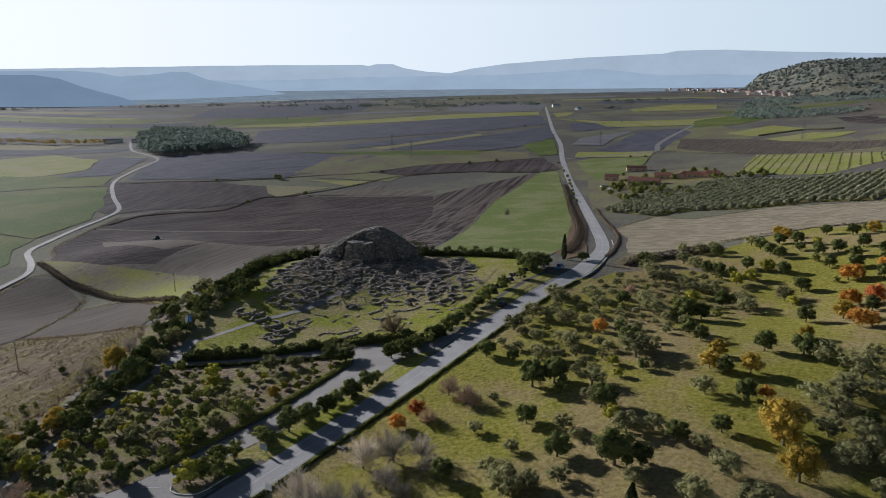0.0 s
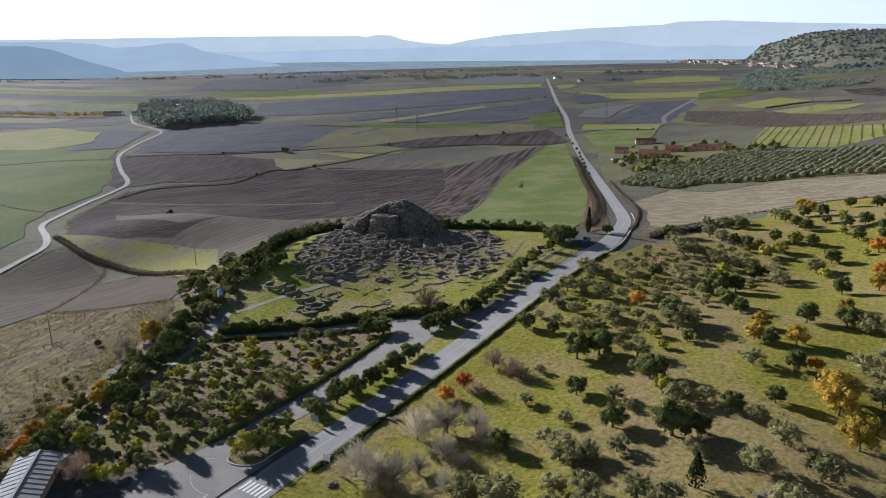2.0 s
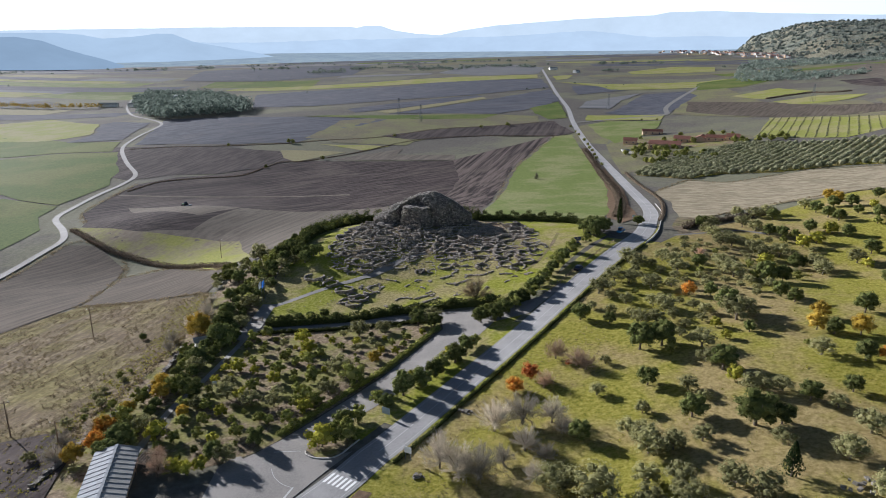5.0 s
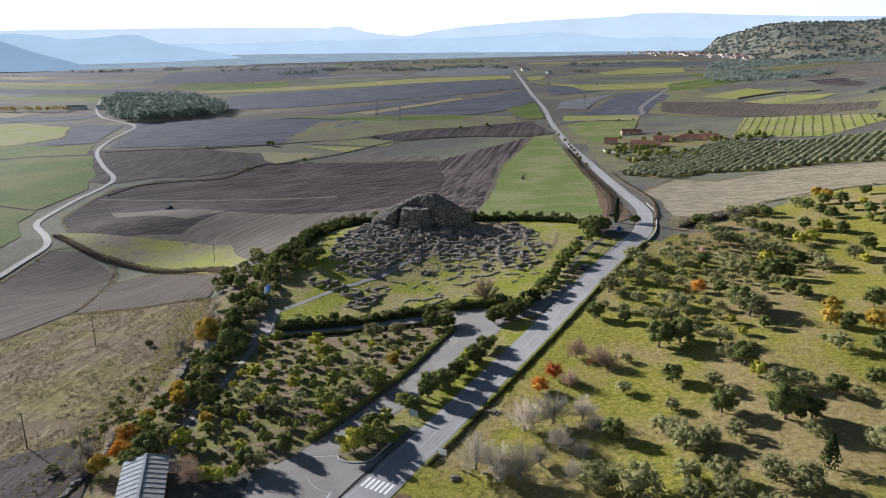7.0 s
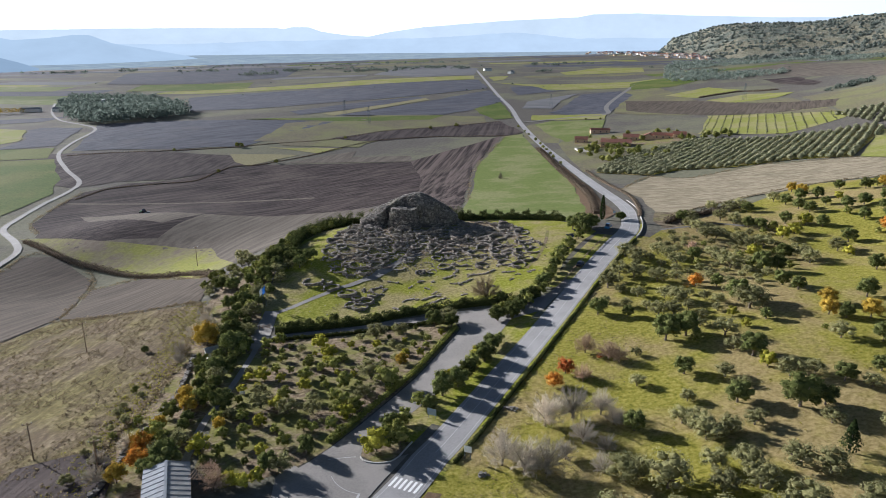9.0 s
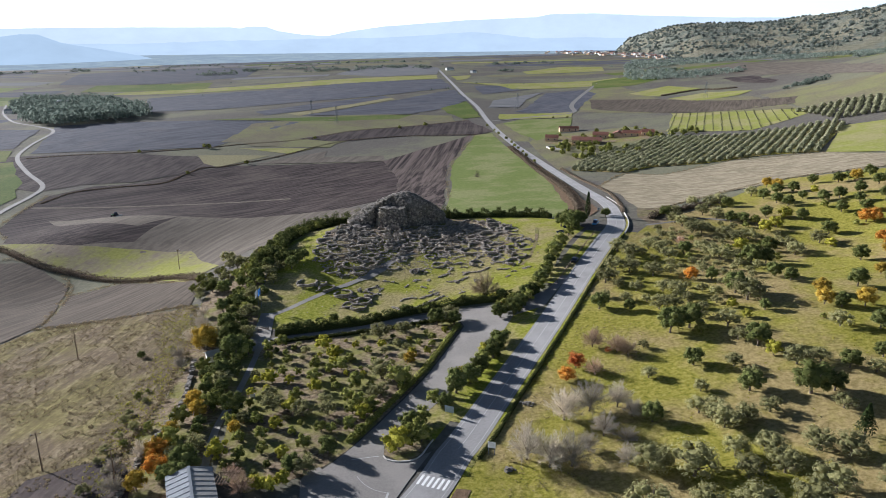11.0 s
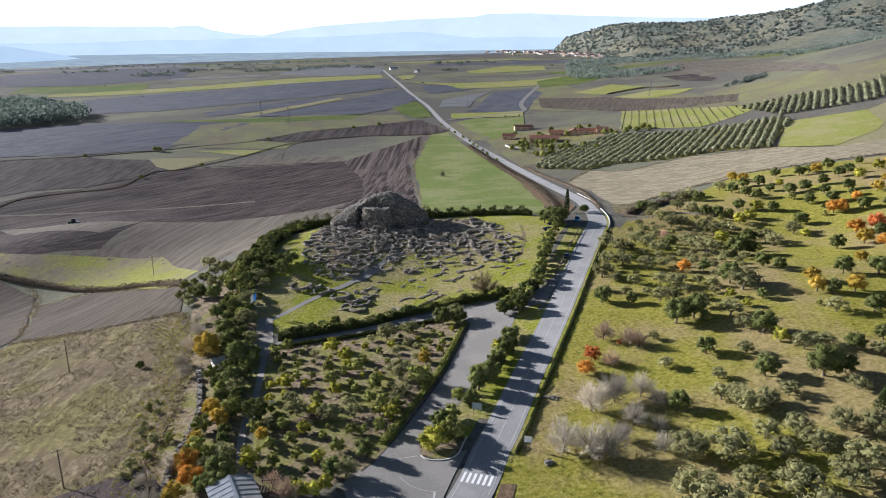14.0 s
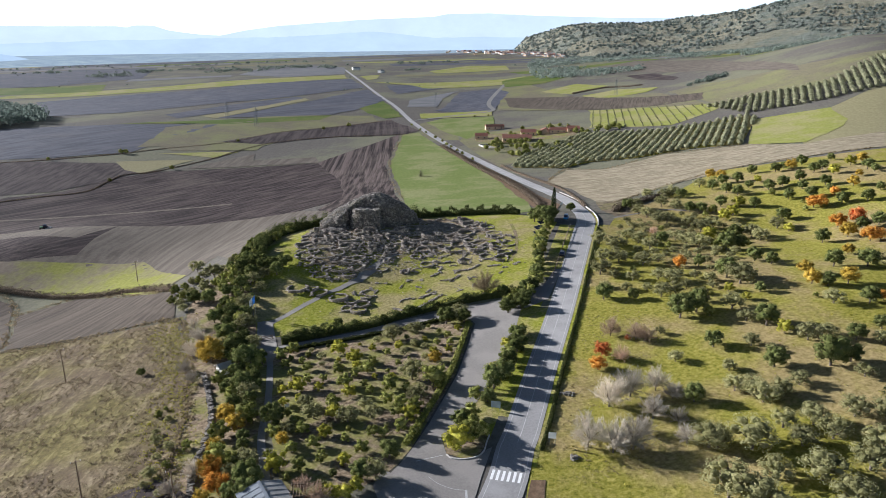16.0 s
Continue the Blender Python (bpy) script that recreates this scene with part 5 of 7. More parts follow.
def far_plants(name, spots, hts, mat, label, per=34, wide=.5, leaf=.16, category="trees", core=True):
    """Many distant trees as one mass of leaf clusters."""
    r = np.random.default_rng(len(spots))
    s, h = np.asarray(spots, float), np.asarray(hts, float)
    g = ground(s[:, 0], s[:, 1])
    p = r.normal(size=(len(s), per, 3))
    p /= np.linalg.norm(p, axis=2)[:, :, None]
    p[:, :, 2] = np.abs(p[:, :, 2]) * 1.15 - .35
    lob = 1 + .28 * np.sin(p[:, :, :1] * 5 + r.uniform(0, 6, (len(s), 1, 1))) * np.cos(p[:, :, 1:2] * 4)
    c = p * lob * np.stack([h * wide, h * wide, h * .55], 1)[:, None] + np.stack([s[:, 0], s[:, 1], g + h * .45], 1)[:, None]
    c = c.reshape(-1, 3)
    n = p.reshape(-1, 3) + r.normal(size=(len(c), 3)) * .4 + [0, 0, .2]
    v, f = cards(c, n / np.linalg.norm(n, axis=1)[:, None], 1.0, r)
    size = np.repeat(h * leaf, per)
    v = np.repeat(c, 4, 0) + (v - np.repeat(c, 4, 0)) * np.repeat(size, 4)[:, None]
    if core:
        v, f = joined(lumps(np.stack([s[:, 0], s[:, 1], g + h * .45], 1), np.stack([h * wide, h * wide, h * .5], 1) * .86, r, .22), (v, f))
    return mesh_ob(name, v, f, M[mat], None, label, False, category, "stuff")


def rows_in(poly, dx, dy, turn, jit):
    xs, ys = [p[0] for p in poly], [p[1] for p in poly]
    cx, cy_ = sum(xs) / len(xs), sum(ys) / len(ys)
    c, s = math.cos(radians(turn)), math.sin(radians(turn))
    n = int(400 / min(dx, dy)) + 1
    out = []
    for i in range(-n, n):
        for j in range(-n, n):
            a, b = i * dx + rnd.uniform(-jit, jit), j * dy + rnd.uniform(-jit, jit)
            x, y = cx + a * c - b * s, cy_ + a * s + b * c
            if inside(x, y, poly):
                out.append((x, y))
    return out


GROVE = [(118, 432), (130, 452), (170, 500), (232, 540), (266, 486), (331, 462), (318, 440), (245, 368), (226, 392), (189, 397), (164, 410), (140, 402)]
drape("grove_ground", GROVE, M["orchard"], .2, 10, "grass under the olive grove", "grass")
sp = rows_in(GROVE, 3.5, 5.2, 47.5, .5)
far_plants("olive_grove", sp, [rnd.uniform(2.7, 3.7) for _ in sp], "grove_leaf", "grove of olive trees planted in rows", 36, .58, .14)
GROVE2 = [(336, 470), (350, 520), (356, 548), (394, 536), (410, 504), (428, 486), (520, 520), (600, 480), (560, 410), (470, 420), (380, 434), (357, 446)]
sp = rows_in(GROVE2, 4.0, 5.6, 47.5, .5)
far_plants("olive_grove", sp, [rnd.uniform(2.8, 3.8) for _ in sp], "grove_leaf", "olive grove on the slope", 34, .62, .14)
sp = rows_in([(254, 569), (326, 699), (360, 620), (370, 545), (349, 521), (286, 501)], 6.0, 7.0, 60, .6)
far_plants("young_trees", sp, [rnd.uniform(.9, 1.5) for _ in sp], "grove_leaf", "rows of young olive trees on grass", 24, .55)
WOOD = [(-525, 1253), (-420, 1010), (-346, 903), (-258, 932), (-262, 1000), (-372, 1269), (-438, 1394), (-575, 1434)]
sp = rows_in(WOOD, 13, 12, 10, 4)
far_plants("wood", sp, [rnd.uniform(13, 20) for _ in sp], "wood_leaf_hazed", "dark plantation of tall trees on the plain", 90, .5, .1, "trees", False)
sp = [(-620 + i * 11 + rnd.uniform(-4, 4), 1190 + i * .5 + rnd.uniform(-14, 14)) for i in range(-14, 6) for _ in range(3)]
far_plants("poplars", sp, [rnd.uniform(7, 11) for _ in sp], "yellow", "row of yellow trees far off on the plain", 30, .45, .12, "trees", False)
sp, hs = [], []
for cx, cy, wx, wy, n in ((20, 1990, 120, 70, 40), (160, 2080, 110, 60, 46), (-120, 2150, 160, 60, 34), (250, 2000, 26, 40, 16), (-300, 2000, 60, 60, 26), (-240, 2150, 60, 80, 22), (-780, 2500, 30, 40, 12), (-980, 2450, 120, 60, 20), (420, 1750, 30, 20, 8), (-500, 2300, 90, 60, 14), (560, 2100, 140, 60, 22), (760, 1700, 90, 50, 26), (-1300, 2100, 160, 90, 22), (60, 2500, 400, 60, 40), (-600, 2700, 400, 80, 30)):
    for _ in range(n):
        x, y = rnd.gauss(cx, wx * .42), rnd.gauss(cy, wy * .5)
        if abs(x - (148 + (y - 780) * .118)) > 14:
            sp.append((x, y))
            hs.append(rnd.uniform(4, 9))
for _ in range(46):
    sp.append((rnd.gauss(503, 11), rnd.gauss(729, 7)))
    hs.append(rnd.uniform(3, 5.5))
for _ in range(60):
    y = 1100 + 1800 * rnd.random() ** 1.4
    x = rnd.uniform(-.8, .7) * y
    if abs(x - (148 + (y - 780) * .118)) > 14:
        sp.append((x, y))
        hs.append(rnd.uniform(1.6, 3.5))
far_plants("far_trees", sp, hs, "far_leaf_hazed", "clumps of trees on the far plain", 34, .75, .24, "trees", False)
sp, hs = [], []
for _ in range(7000):
    a, d = radians(rnd.uniform(24, 62)), rnd.uniform(1250, 2250)
    x, y = -40 + d * math.sin(a), d * math.cos(a)
    if noise.noise((x * .0045, y * .0045, 9)) > -.05 + .12 * math.sin(d * .01):
        sp.append((x, y))
        hs.append(rnd.uniform(4, 8))
far_plants("hillfoot_wood", sp, hs, "far_leaf_hazed", "dusky woods and groves at the hill's foot", 18, .75, .28, "trees", False)
sp = [(166 + i * 7 + rnd.uniform(-4, 4), 600 + rnd.uniform(-24, 36) - i * 2) for i in range(13)] + [(150 + rnd.uniform(-14, 40), 470 + rnd.uniform(0, 90)) for _ in range(46)] + [(228 + rnd.uniform(0, 40), 545 + rnd.uniform(-14, 14)) for _ in range(14)]
far_plants("farm_trees", sp, [rnd.uniform(3, 6) for _ in sp], "shrub", "mixed trees and scrub round the farmstead", 46, .5)
bush = root("lone_bush", 58, 444, gz(58, 444), 0, "bare lone bush in the green field", "bush")
v_, f_ = bare_crown(77, 4.6, .5, 2.0, 30, 14)
mesh_ob("crown", v_, f_, M["bark"], bush)

# dry tufts on the slope
sp, hs = [], []
for poly, n in (([(-84, 100), (-88, 130), (-84, 165), (-84, 200), (-90, 226), (-112, 236), (-140, 245), (-160, 215), (-150, 150), (-110, 100)], 8000),):
    for _ in range(n):
        x, y = rnd.uniform(-160, -80), rnd.uniform(100, 245)
        if inside(x, y, poly) and noise.noise((x * .08, y * .08, 0)) > -.25:
            sp.append((x, y))
            hs.append(rnd.uniform(.25, .6))
far_plants("dry_grass", sp, hs, "drytuft", "tufts of dry pale grass", 7, .8, .35, "grass", False)
sp, hs = [], []
for pts, n in (([(-84, 128), (-81, 165), (-82, 200), (-86, 226), (-112, 236), (-140, 245)], 900), ([(-148, 299), (-126, 304), (-100, 276), (-88, 262)], 300), ([(-207, 390), (-223, 422), (-228, 467), (-228, 515)], 260), ([(-198, 283), (-195, 345), (-178, 343), (-153, 316), (-140, 250)], 500), ([(108, 362), (138, 396), (154, 378), (204, 391), (245, 363)], 420), ([(100, 277), (138, 293), (178, 300), (217, 286), (246, 277)], 420), ([(24, 362), (52, 505), (110, 684)], 360)):
    ln = smooth_line(pts, 2)
    for _ in range(n):
        q = ln[rnd.randrange(len(ln))]
        sp.append((q[0] + rnd.gauss(0, .9), q[1] + rnd.gauss(0, .9)))
        hs.append(rnd.uniform(.25, .8))
for _ in range(2200):
    x, y = rnd.uniform(-14, 34), rnd.uniform(100, 165)
    d = np.hypot(*(road_line[:60:2] - (x, y)).T).min()
    if 7.5 < d < 27 and (y - 119) < (x + 16) * 1.35 and noise.noise((x * .09, y * .09, 6)) > -.15:
        sp.append((x, y))
        hs.append(rnd.uniform(.15, .35))
far_plants("edge_grass", sp, hs, "drytuft", "dry grass tufts along the field edges", 7, .9, .35, "grass", False)
sp, hs = [], []
for _ in range(1500):
    x, y = rnd.gauss(-84, 3.5), rnd.uniform(104, 228)
    sp.append((x - max(0, (y - 200) * .1), y))
    hs.append(rnd.uniform(.2, .55))
far_plants("grass_tufts", sp, hs, "bright", "yellow-green grass beside the tree belt", 6, .9, .35, "grass", False)
sp, hs = [], []
for _ in range(2600):
    x, y = rnd.uniform(-10, 150), rnd.uniform(80, 240)
    d = np.hypot(*(road_line[:90:3] - (x, y)).T).min()
    if d > 8 and x > -30 and (y - 119) < (x + 16) * 1.35 and noise.noise((x * .06, y * .06, 4)) > .05:
        sp.append((x, y))
        hs.append(rnd.uniform(.2, .5))
far_plants("grass_tufts", sp, hs, "bright", "tufts of green grass in the orchard", 6, .9, .35, "grass", False)

# ---- stone ruin ----


def stones(spots, sizes, turns, r):
    """Rough blocks: a jittered box for each spot."""
    n = len(spots)
    corner = np.array([(-1, -1, -1), (1, -1, -1), (1, 1, -1), (-1, 1, -1), (-1, -1, 1), (1, -1, 1), (1, 1, 1), (-1, 1, 1)], float) * .5
    v = corner[None] * (1 + r.uniform(-.28, .16, (n, 8, 3))) * np.asarray(sizes)[:, None]
    c, s = np.cos(turns)[:, None], np.sin(turns)[:, None]
    x, y = v[..., 0] * c - v[..., 1] * s, v[..., 0] * s + v[..., 1] * c
    v = np.stack([x, y, v[..., 2]], -1) + np.asarray(spots)[:, None]
    f = np.array([(4, 5, 6, 7), (0, 1, 5, 4), (1, 2, 6, 5), (2, 3, 7, 6), (3, 0, 4, 7)])
    return v.reshape(-1, 3), (f[None] + 8 * np.arange(n)[:, None, None]).reshape(-1, 4)


def ring_wall(seed, radius, height, thick=.34, gap=None, squash=1.0, block=.46, course=.31):
    """A ruined round wall in courses, lower where it has fallen; gap: the doorway's bearing."""
    r = np.random.default_rng(seed)
    ph = r.uniform(0, 6.28, 3)
    sp, sz, tn = [], [], []
    for k in range(int(height / course) + 1):
        m = max(6, int(6.283 * radius / block))
        for layer in (-.5, .5):
            for i in range(m):
                a = (i + .5 * (k % 2) + r.uniform(-.2, .2)) / m * 6.283
                top = height * (.72 + .2 * math.sin(a + ph[0]) + .16 * math.sin(2 * a + ph[1]) + .1 * math.sin(5 * a + ph[2]))
                if k * course > top or (gap is not None and abs((a - gap + math.pi) % 6.283 - math.pi) < .55 / radius * 1.1):
                    continue
                q = radius + layer * thick * .55 + r.uniform(-.08, .08)
                sp.append((math.cos(a) * q, math.sin(a) * q * squash, (k + .4) * course + r.uniform(-.05, .05)))
                sz.append((thick * r.uniform(.7, 1.1), block * r.uniform(.8, 1.25), course * r.uniform(.85, 1.3)))
                tn.append(a + r.uniform(-.25, .25))
    for _ in range(int(radius * 5)):
        a, q = r.uniform(0, 6.28), radius + r.normal() * 1.1
        sp.append((math.cos(a) * q, math.sin(a) * q * squash, r.uniform(.05, .25)))
        sz.append(r.uniform(.2, .5, 3))
        tn.append(r.uniform(0, 3))
    return stones(np.array(sp), np.array(sz), np.array(tn), r)


NZ = 4.0
nur = root("stone_fortress_ruin", -13, 279, NZ, 0, "ruined prehistoric fortress of dark basalt blocks", "ruin")
# its masses: part, label, centre, radius, wall height, slope of the outer face
MASSES = [
    ("keep", "tall crumbled central tower", -8.6, 280.6, 5.2, 14.0, 4.0),
    ("bastion_tower", "round front tower of the bastion", -15.0, 271.4, 5.0, 7.6, 5.0),
    ("bastion_tower", "broken side tower of the bastion", -26.6, 276.8, 4.9, 7.4, 9.0),
    ("bastion_tower", "rear tower of the bastion", -14.0, 289.0, 6.0, 9.0, 5.0),
    ("curtain_wall", "front wall of the bastion", -6.2, 278.0, 6.0, 14.0, 7.0),
    ("bastion_tower", "low collapsed tower of the bastion", -.4, 280.6, 6.0, 14.0, 6.0),
    ("curtain_wall", "rear wall of the bastion", -18.5, 284.6, 7.0, 14.0, 6.0),
    ("rubble_slope", "slope of fallen blocks", 7.0, 280.5, 1.5, 1.3, .45),
    ("rubble_slope", "slope of fallen blocks", -27.5, 270.5, 2.5, 1.0, .4),
]
NICHE = (-15.4, 268.4, 1.3)


def heap(x, y):
    """Heights of all masses at a spot, with crumbled unevenness."""
    out = []
    q = math.hypot((x + 8.2) / (1.0 if x > -8.2 else 1.5), y - 280.5)
    cone = 13.1 - .3 * q - .022 * q * q + .7 * noise.noise((x * .3, y * .3, 7)) + .45 * noise.noise((x * .9, y * .9, 2))
    for _, _, cx, cy0, r0, h0, slope in MASSES:
        a = math.atan2(y - cy0, x - cx)
        r1 = r0 * (1 + .04 * math.sin(3 * a + cx) + .03 * math.sin(7 * a + cy0))
        d = math.hypot(x - cx, y - cy0)
        z = min((99 if h0 == 7.6 else cone) if h0 > 4 else 99, h0 + .5 * noise.noise((x * .5, y * .5, 5)) - slope * max(0.0, d - r1))
        out.append(max(0.0, z))
    if math.hypot(x - NICHE[0], y - NICHE[1]) < NICHE[2]:
        out = [min(z, 5.4) for z in out]
    return out


r5 = np.random.default_rng(21)
blocks = {k: ([], [], []) for k in range(len(MASSES))}
G = .56
hx, hy = np.arange(-40, 16, G), np.arange(263, 300, G)
field_h = np.array([[heap(x, y) for x in hx] for y in hy])
best, tops = field_h.argmax(2), field_h.max(2)
for j in range(1, len(hy) - 1):
    for i in range(1, len(hx) - 1):
        t = tops[j, i]
        if t < .25:
            continue
        low = max(0.0, min(tops[j - 1, i], tops[j + 1, i], tops[j, i - 1], tops[j, i + 1]) - .3)
        g = gz(hx[i], hy[j]) - NZ
        gyy, gxx = tops[j + 1, i] - tops[j - 1, i], tops[j, i + 1] - tops[j, i - 1]
        face = math.atan2(gyy, gxx)
        z = t
        while z > low:
            st = r5.uniform(.3, .6)
            sp, sz, tn = blocks[int(best[j, i])]
            sp.append((hx[i] + 13 + r5.uniform(-.2, .2), hy[j] - 279 + r5.uniform(-.2, .2), g + z - st / 2))
            k_ = r5.uniform(.75, 1.35)
            sz.append((.62 * k_ * r5.uniform(.8, 1.2), .66 * k_ * r5.uniform(.8, 1.3), st * r5.uniform(.95, 1.25)))
            tn.append(face + r5.uniform(-.6, .6))
            z -= st
for k, (nm, lab, *_) in enumerate(MASSES):
    sp, sz, tn = blocks[k]
    if sp:
        v, f = stones(np.array(sp), np.array(sz), np.array(tn), r5)
        tagged(mesh_ob(nm, v, f, M["basalt"], nur, lab), kind="stuff")
cvx = [(hx[i] + 13, hy[j] - 279, (tops[j, i] - .55 if tops[j, i] > .6 else -1.5) + gz(hx[i], hy[j]) - NZ) for j in range(len(hy)) for i in range(len(hx))]
w_ = len(hx)
mesh_ob("earth_core", cvx, [(j * w_ + i, j * w_ + i + 1, (j + 1) * w_ + i + 1, (j + 1) * w_ + i) for j in range(len(hy) - 1) for i in range(w_ - 1)], M["core"], nur, "dark rubble and earth filling the fortress")

v, f = ring_wall(77, 1.25, .7, .3, None, 1.0, .32, .24)
v[:, 0] -= 2.2
v[:, 1] -= 11.0
v[:, 2] += gz(-15.2, 268) - NZ + 7.0
tagged(mesh_ob("parapet", v, f, M["drystone"], nur, "pale ring of stones on the front tower"), kind="stuff")

# village of round huts
VILLAGE = [(-41, 264), (-45, 249), (-45, 238), (-42, 230), (-31, 226), (-20, 225), (-12, 222), (0, 224), (10, 220), (20, 216), (27, 226), (30, 244), (29, 258), (26, 272), (20, 284), (10, 287), (8, 274), (6, 268), (-6, 264), (-14, 262), (-24, 262), (-34, 272)]
hut_forms = []
for k in range(8):
    rad = (1.5, 1.9, 2.2, 2.5, 2.8, 3.2, 2.0, 3.8)[k]
    hut_forms.append((rad, ring_wall(100 + k, rad, (1.6, 1.4, 1.9, 1.6, 2.0, 1.8, 1.3, 1.7)[k], .34, 1.3 * k, (1, .85, 1, .9, 1, 1, .8, .9)[k])))
hut_first = {}


def hut(x, y, k, turn, flat=1.0):
    m = pose(x, y, gz(x, y) - .1, 0, 0, turn) @ Matrix.Diagonal((1, 1, flat, 1))
    if k in hut_first:
        copy_thing(hut_first[k], m).matrix_basis = m
        return
    v, f = hut_forms[k][1]
    ob = new("stone_hut_ruin")
    ob.empty_display_size = .3
    ob.matrix_basis = m
    tagged(ob, "roofless round hut of rough basalt stones", "ruin", "hut ruins round the fortress")
    mesh_ob("wall", v, f, M["rubble"], ob, kind="stuff")
    hut_first[k] = ob


hr = random.Random(3)
put = []
path_pts = [(-44, 215.6), (-32, 220.7), (-26, 225.5), (-20, 233), (-12, 236)]
for _ in range(6000):
    x, y = hr.uniform(-46, 31), hr.uniform(214, 274)
    k = hr.choice((0, 1, 2, 3, 3, 4, 4, 5, 5, 6, 7))
    rad = hut_forms[k][0]
    if not inside(x, y, VILLAGE) or any(math.hypot(x - a, y - b) < (rad + q) * .8 for a, b, q in put) or any(math.hypot(x - a, y - b) < rad + 1.6 for a, b in path_pts):
        continue
    if (y < 231 or x > 18) and hr.random() < .45:
        put.append((x, y, rad * .7))
        continue
    put.append((x, y, rad))
    dist = math.hypot(x + 13, y - 265)
    hut(x, y, k, hr.uniform(0, 360), hr.uniform(.4, 1.15) * (.85 if dist < 24 else .6))
    if len(put) > 290:
        break
for x, y, k in [(-48.3, 223.8, 5), (-44, 222, 1), (-42.2, 218.4, 3), (-37, 213, 4), (-34, 209, 1), (-31, 206, 2), (-29, 210, 0), (-36, 205, 6), (-33, 202.5, 3)]:
    hut(x, y, k, hr.uniform(0, 360), .55)


def wall_run(pts, h, label, mat="rubble", w=.7, category="wall", name="ruined_wall", seed=1, block=.6, course=.38):
    line = smooth_line(pts, block)
    r = np.random.default_rng(seed)
    sp, sz, tn = [], [], []
    d = np.gradient(line, axis=0)
    ang = np.arctan2(d[:, 1], d[:, 0])
    n = sides(line)
    for i, p in enumerate(line):
        top = h * (.7 + .3 * math.sin(i * .6 + seed) * r.uniform(.4, 1))
        for k in range(max(1, int(top / course))):
            for s in (-.3, .3):
                if r.uniform() < .12:
                    continue
                q = p + n[i] * s * w + r.uniform(-.2, .2, 2)
                sp.append((*q, gz(*q) + (k + .4) * course))
                sz.append((block * r.uniform(.8, 1.3), w * .6 * r.uniform(.8, 1.2), course * r.uniform(.9, 1.3)))
                tn.append(ang[i] + r.uniform(-.7, .7))
    v, f = stones(np.array(sp), np.array(sz), np.array(tn), r)
    return mesh_ob(name, v, f, M[mat], None, label, False, category)


for k, pts in enumerate([[(-21, 196.5), (-17.5, 195.8), (-14, 197), (-10, 199.5)], [(-23, 199), (-21, 196.5)], [(-14, 202), (-11, 203.5), (-8.5, 203)], [(-12, 198), (-8, 200.5)], [(-20, 203), (-17, 204), (-15.5, 203)], [(-4, 211), (0, 210.5), (3, 212.5)], [(2, 216), (7, 214.5), (11, 216.5)], [(-6, 216), (-2, 217.5)], [(-30, 214), (-26, 216)], [(13, 213), (17, 211.5)]]):
    wall_run(pts, .75, "low line of ruined foundation stones", seed=k + 3)
for k in range(80):
    x, y = hr.uniform(-42, 27), hr.uniform(226, 272)
    if not inside(x, y, VILLAGE):
        continue
    a, q = hr.uniform(0, 6.28), hr.uniform(2.5, 5)
    wall_run([(x + q * math.cos(a + s), y + q * math.sin(a + s)) for s in (0, .4, .8, 1.2)], hr.uniform(.5, 1.2), "curved stretch of ruined village wall", w=.8, seed=60 + k, block=.42, course=.28)
for k in range(46):
    x, y = hr.uniform(-36, 22), hr.uniform(199, 228)
    if y < 199 + abs(x) * .1 or abs(x - 4) + abs(y - 193) < 9:
        continue
    a, q = hr.uniform(0, 6.28), hr.uniform(.8, 2.2)
    wall_run([(x + q * math.cos(a + s), y + q * math.sin(a + s)) for s in (0, .5, 1.1)], hr.uniform(.3, .7), "low broken fragment of a stone wall", w=.6, seed=120 + k, block=.42, course=.26)
# loose stones between the huts
sp, sz = [], []
for _ in range(4200):
    x, y = r5.uniform(-50, 34), r5.uniform(194, 275)
    ok = inside(x, y, VILLAGE)
    if not ok and r5.uniform() > .05:
        continue
    sp.append((x, y, gz(x, y) + .05))
    sz.append(r5.uniform(.12, .5, 3))
v, f = stones(np.array(sp), np.array(sz), r5.uniform(0, 3, len(sp)), r5)
mesh_ob("loose_stones", v, f, M["rubble"], None, "loose basalt stones between the hut walls", False, "stones", "stuff")
drape("worn_ground", [(-42, 260), (-45, 249), (-44, 242), (-40, 237), (-33, 234), (-25, 231), (-20, 235), (-12, 233), (-4, 238), (4, 234), (10, 238), (18, 233), (26, 238), (28, 244), (26, 258), (20, 274), (12, 286), (-14, 298), (-34, 292)], M["garden"], .08, 4, "bare trodden earth among the ruins", "ground")
wall_run([(-77.4, 180), (-76.2, 165.7), (-75.7, 153), (-77.3, 141), (-79.3, 133), (-79.6, 122), (-81, 110)], 1.2, "rough dark drystone field wall", "basalt", .9, "wall", "drystone_wall", 41, .45, .3)



def stone_heap(x, y, wide, deep, n, seed, label):
    r = np.random.default_rng(seed)
    ob = root("stone_heap", x, y, gz(x, y), r.uniform(-20, 20), label, "stones")
    for k in range(n):
        px, py = r.normal() * wide * .3, r.normal() * deep * .3
        z = .12 + .35 * max(0.0, 1 - abs(px) / wide - abs(py) / deep) * r.uniform(.2, 1)
        v, f = stones(np.array([(px, py, z)]), r.uniform(.3, .75, (1, 3)) * [1, 1, .75], r.uniform(0, 3, 1), r)
        mesh_ob("stone", v, [*f, (3, 2, 1, 0)], M["drystone"], ob)


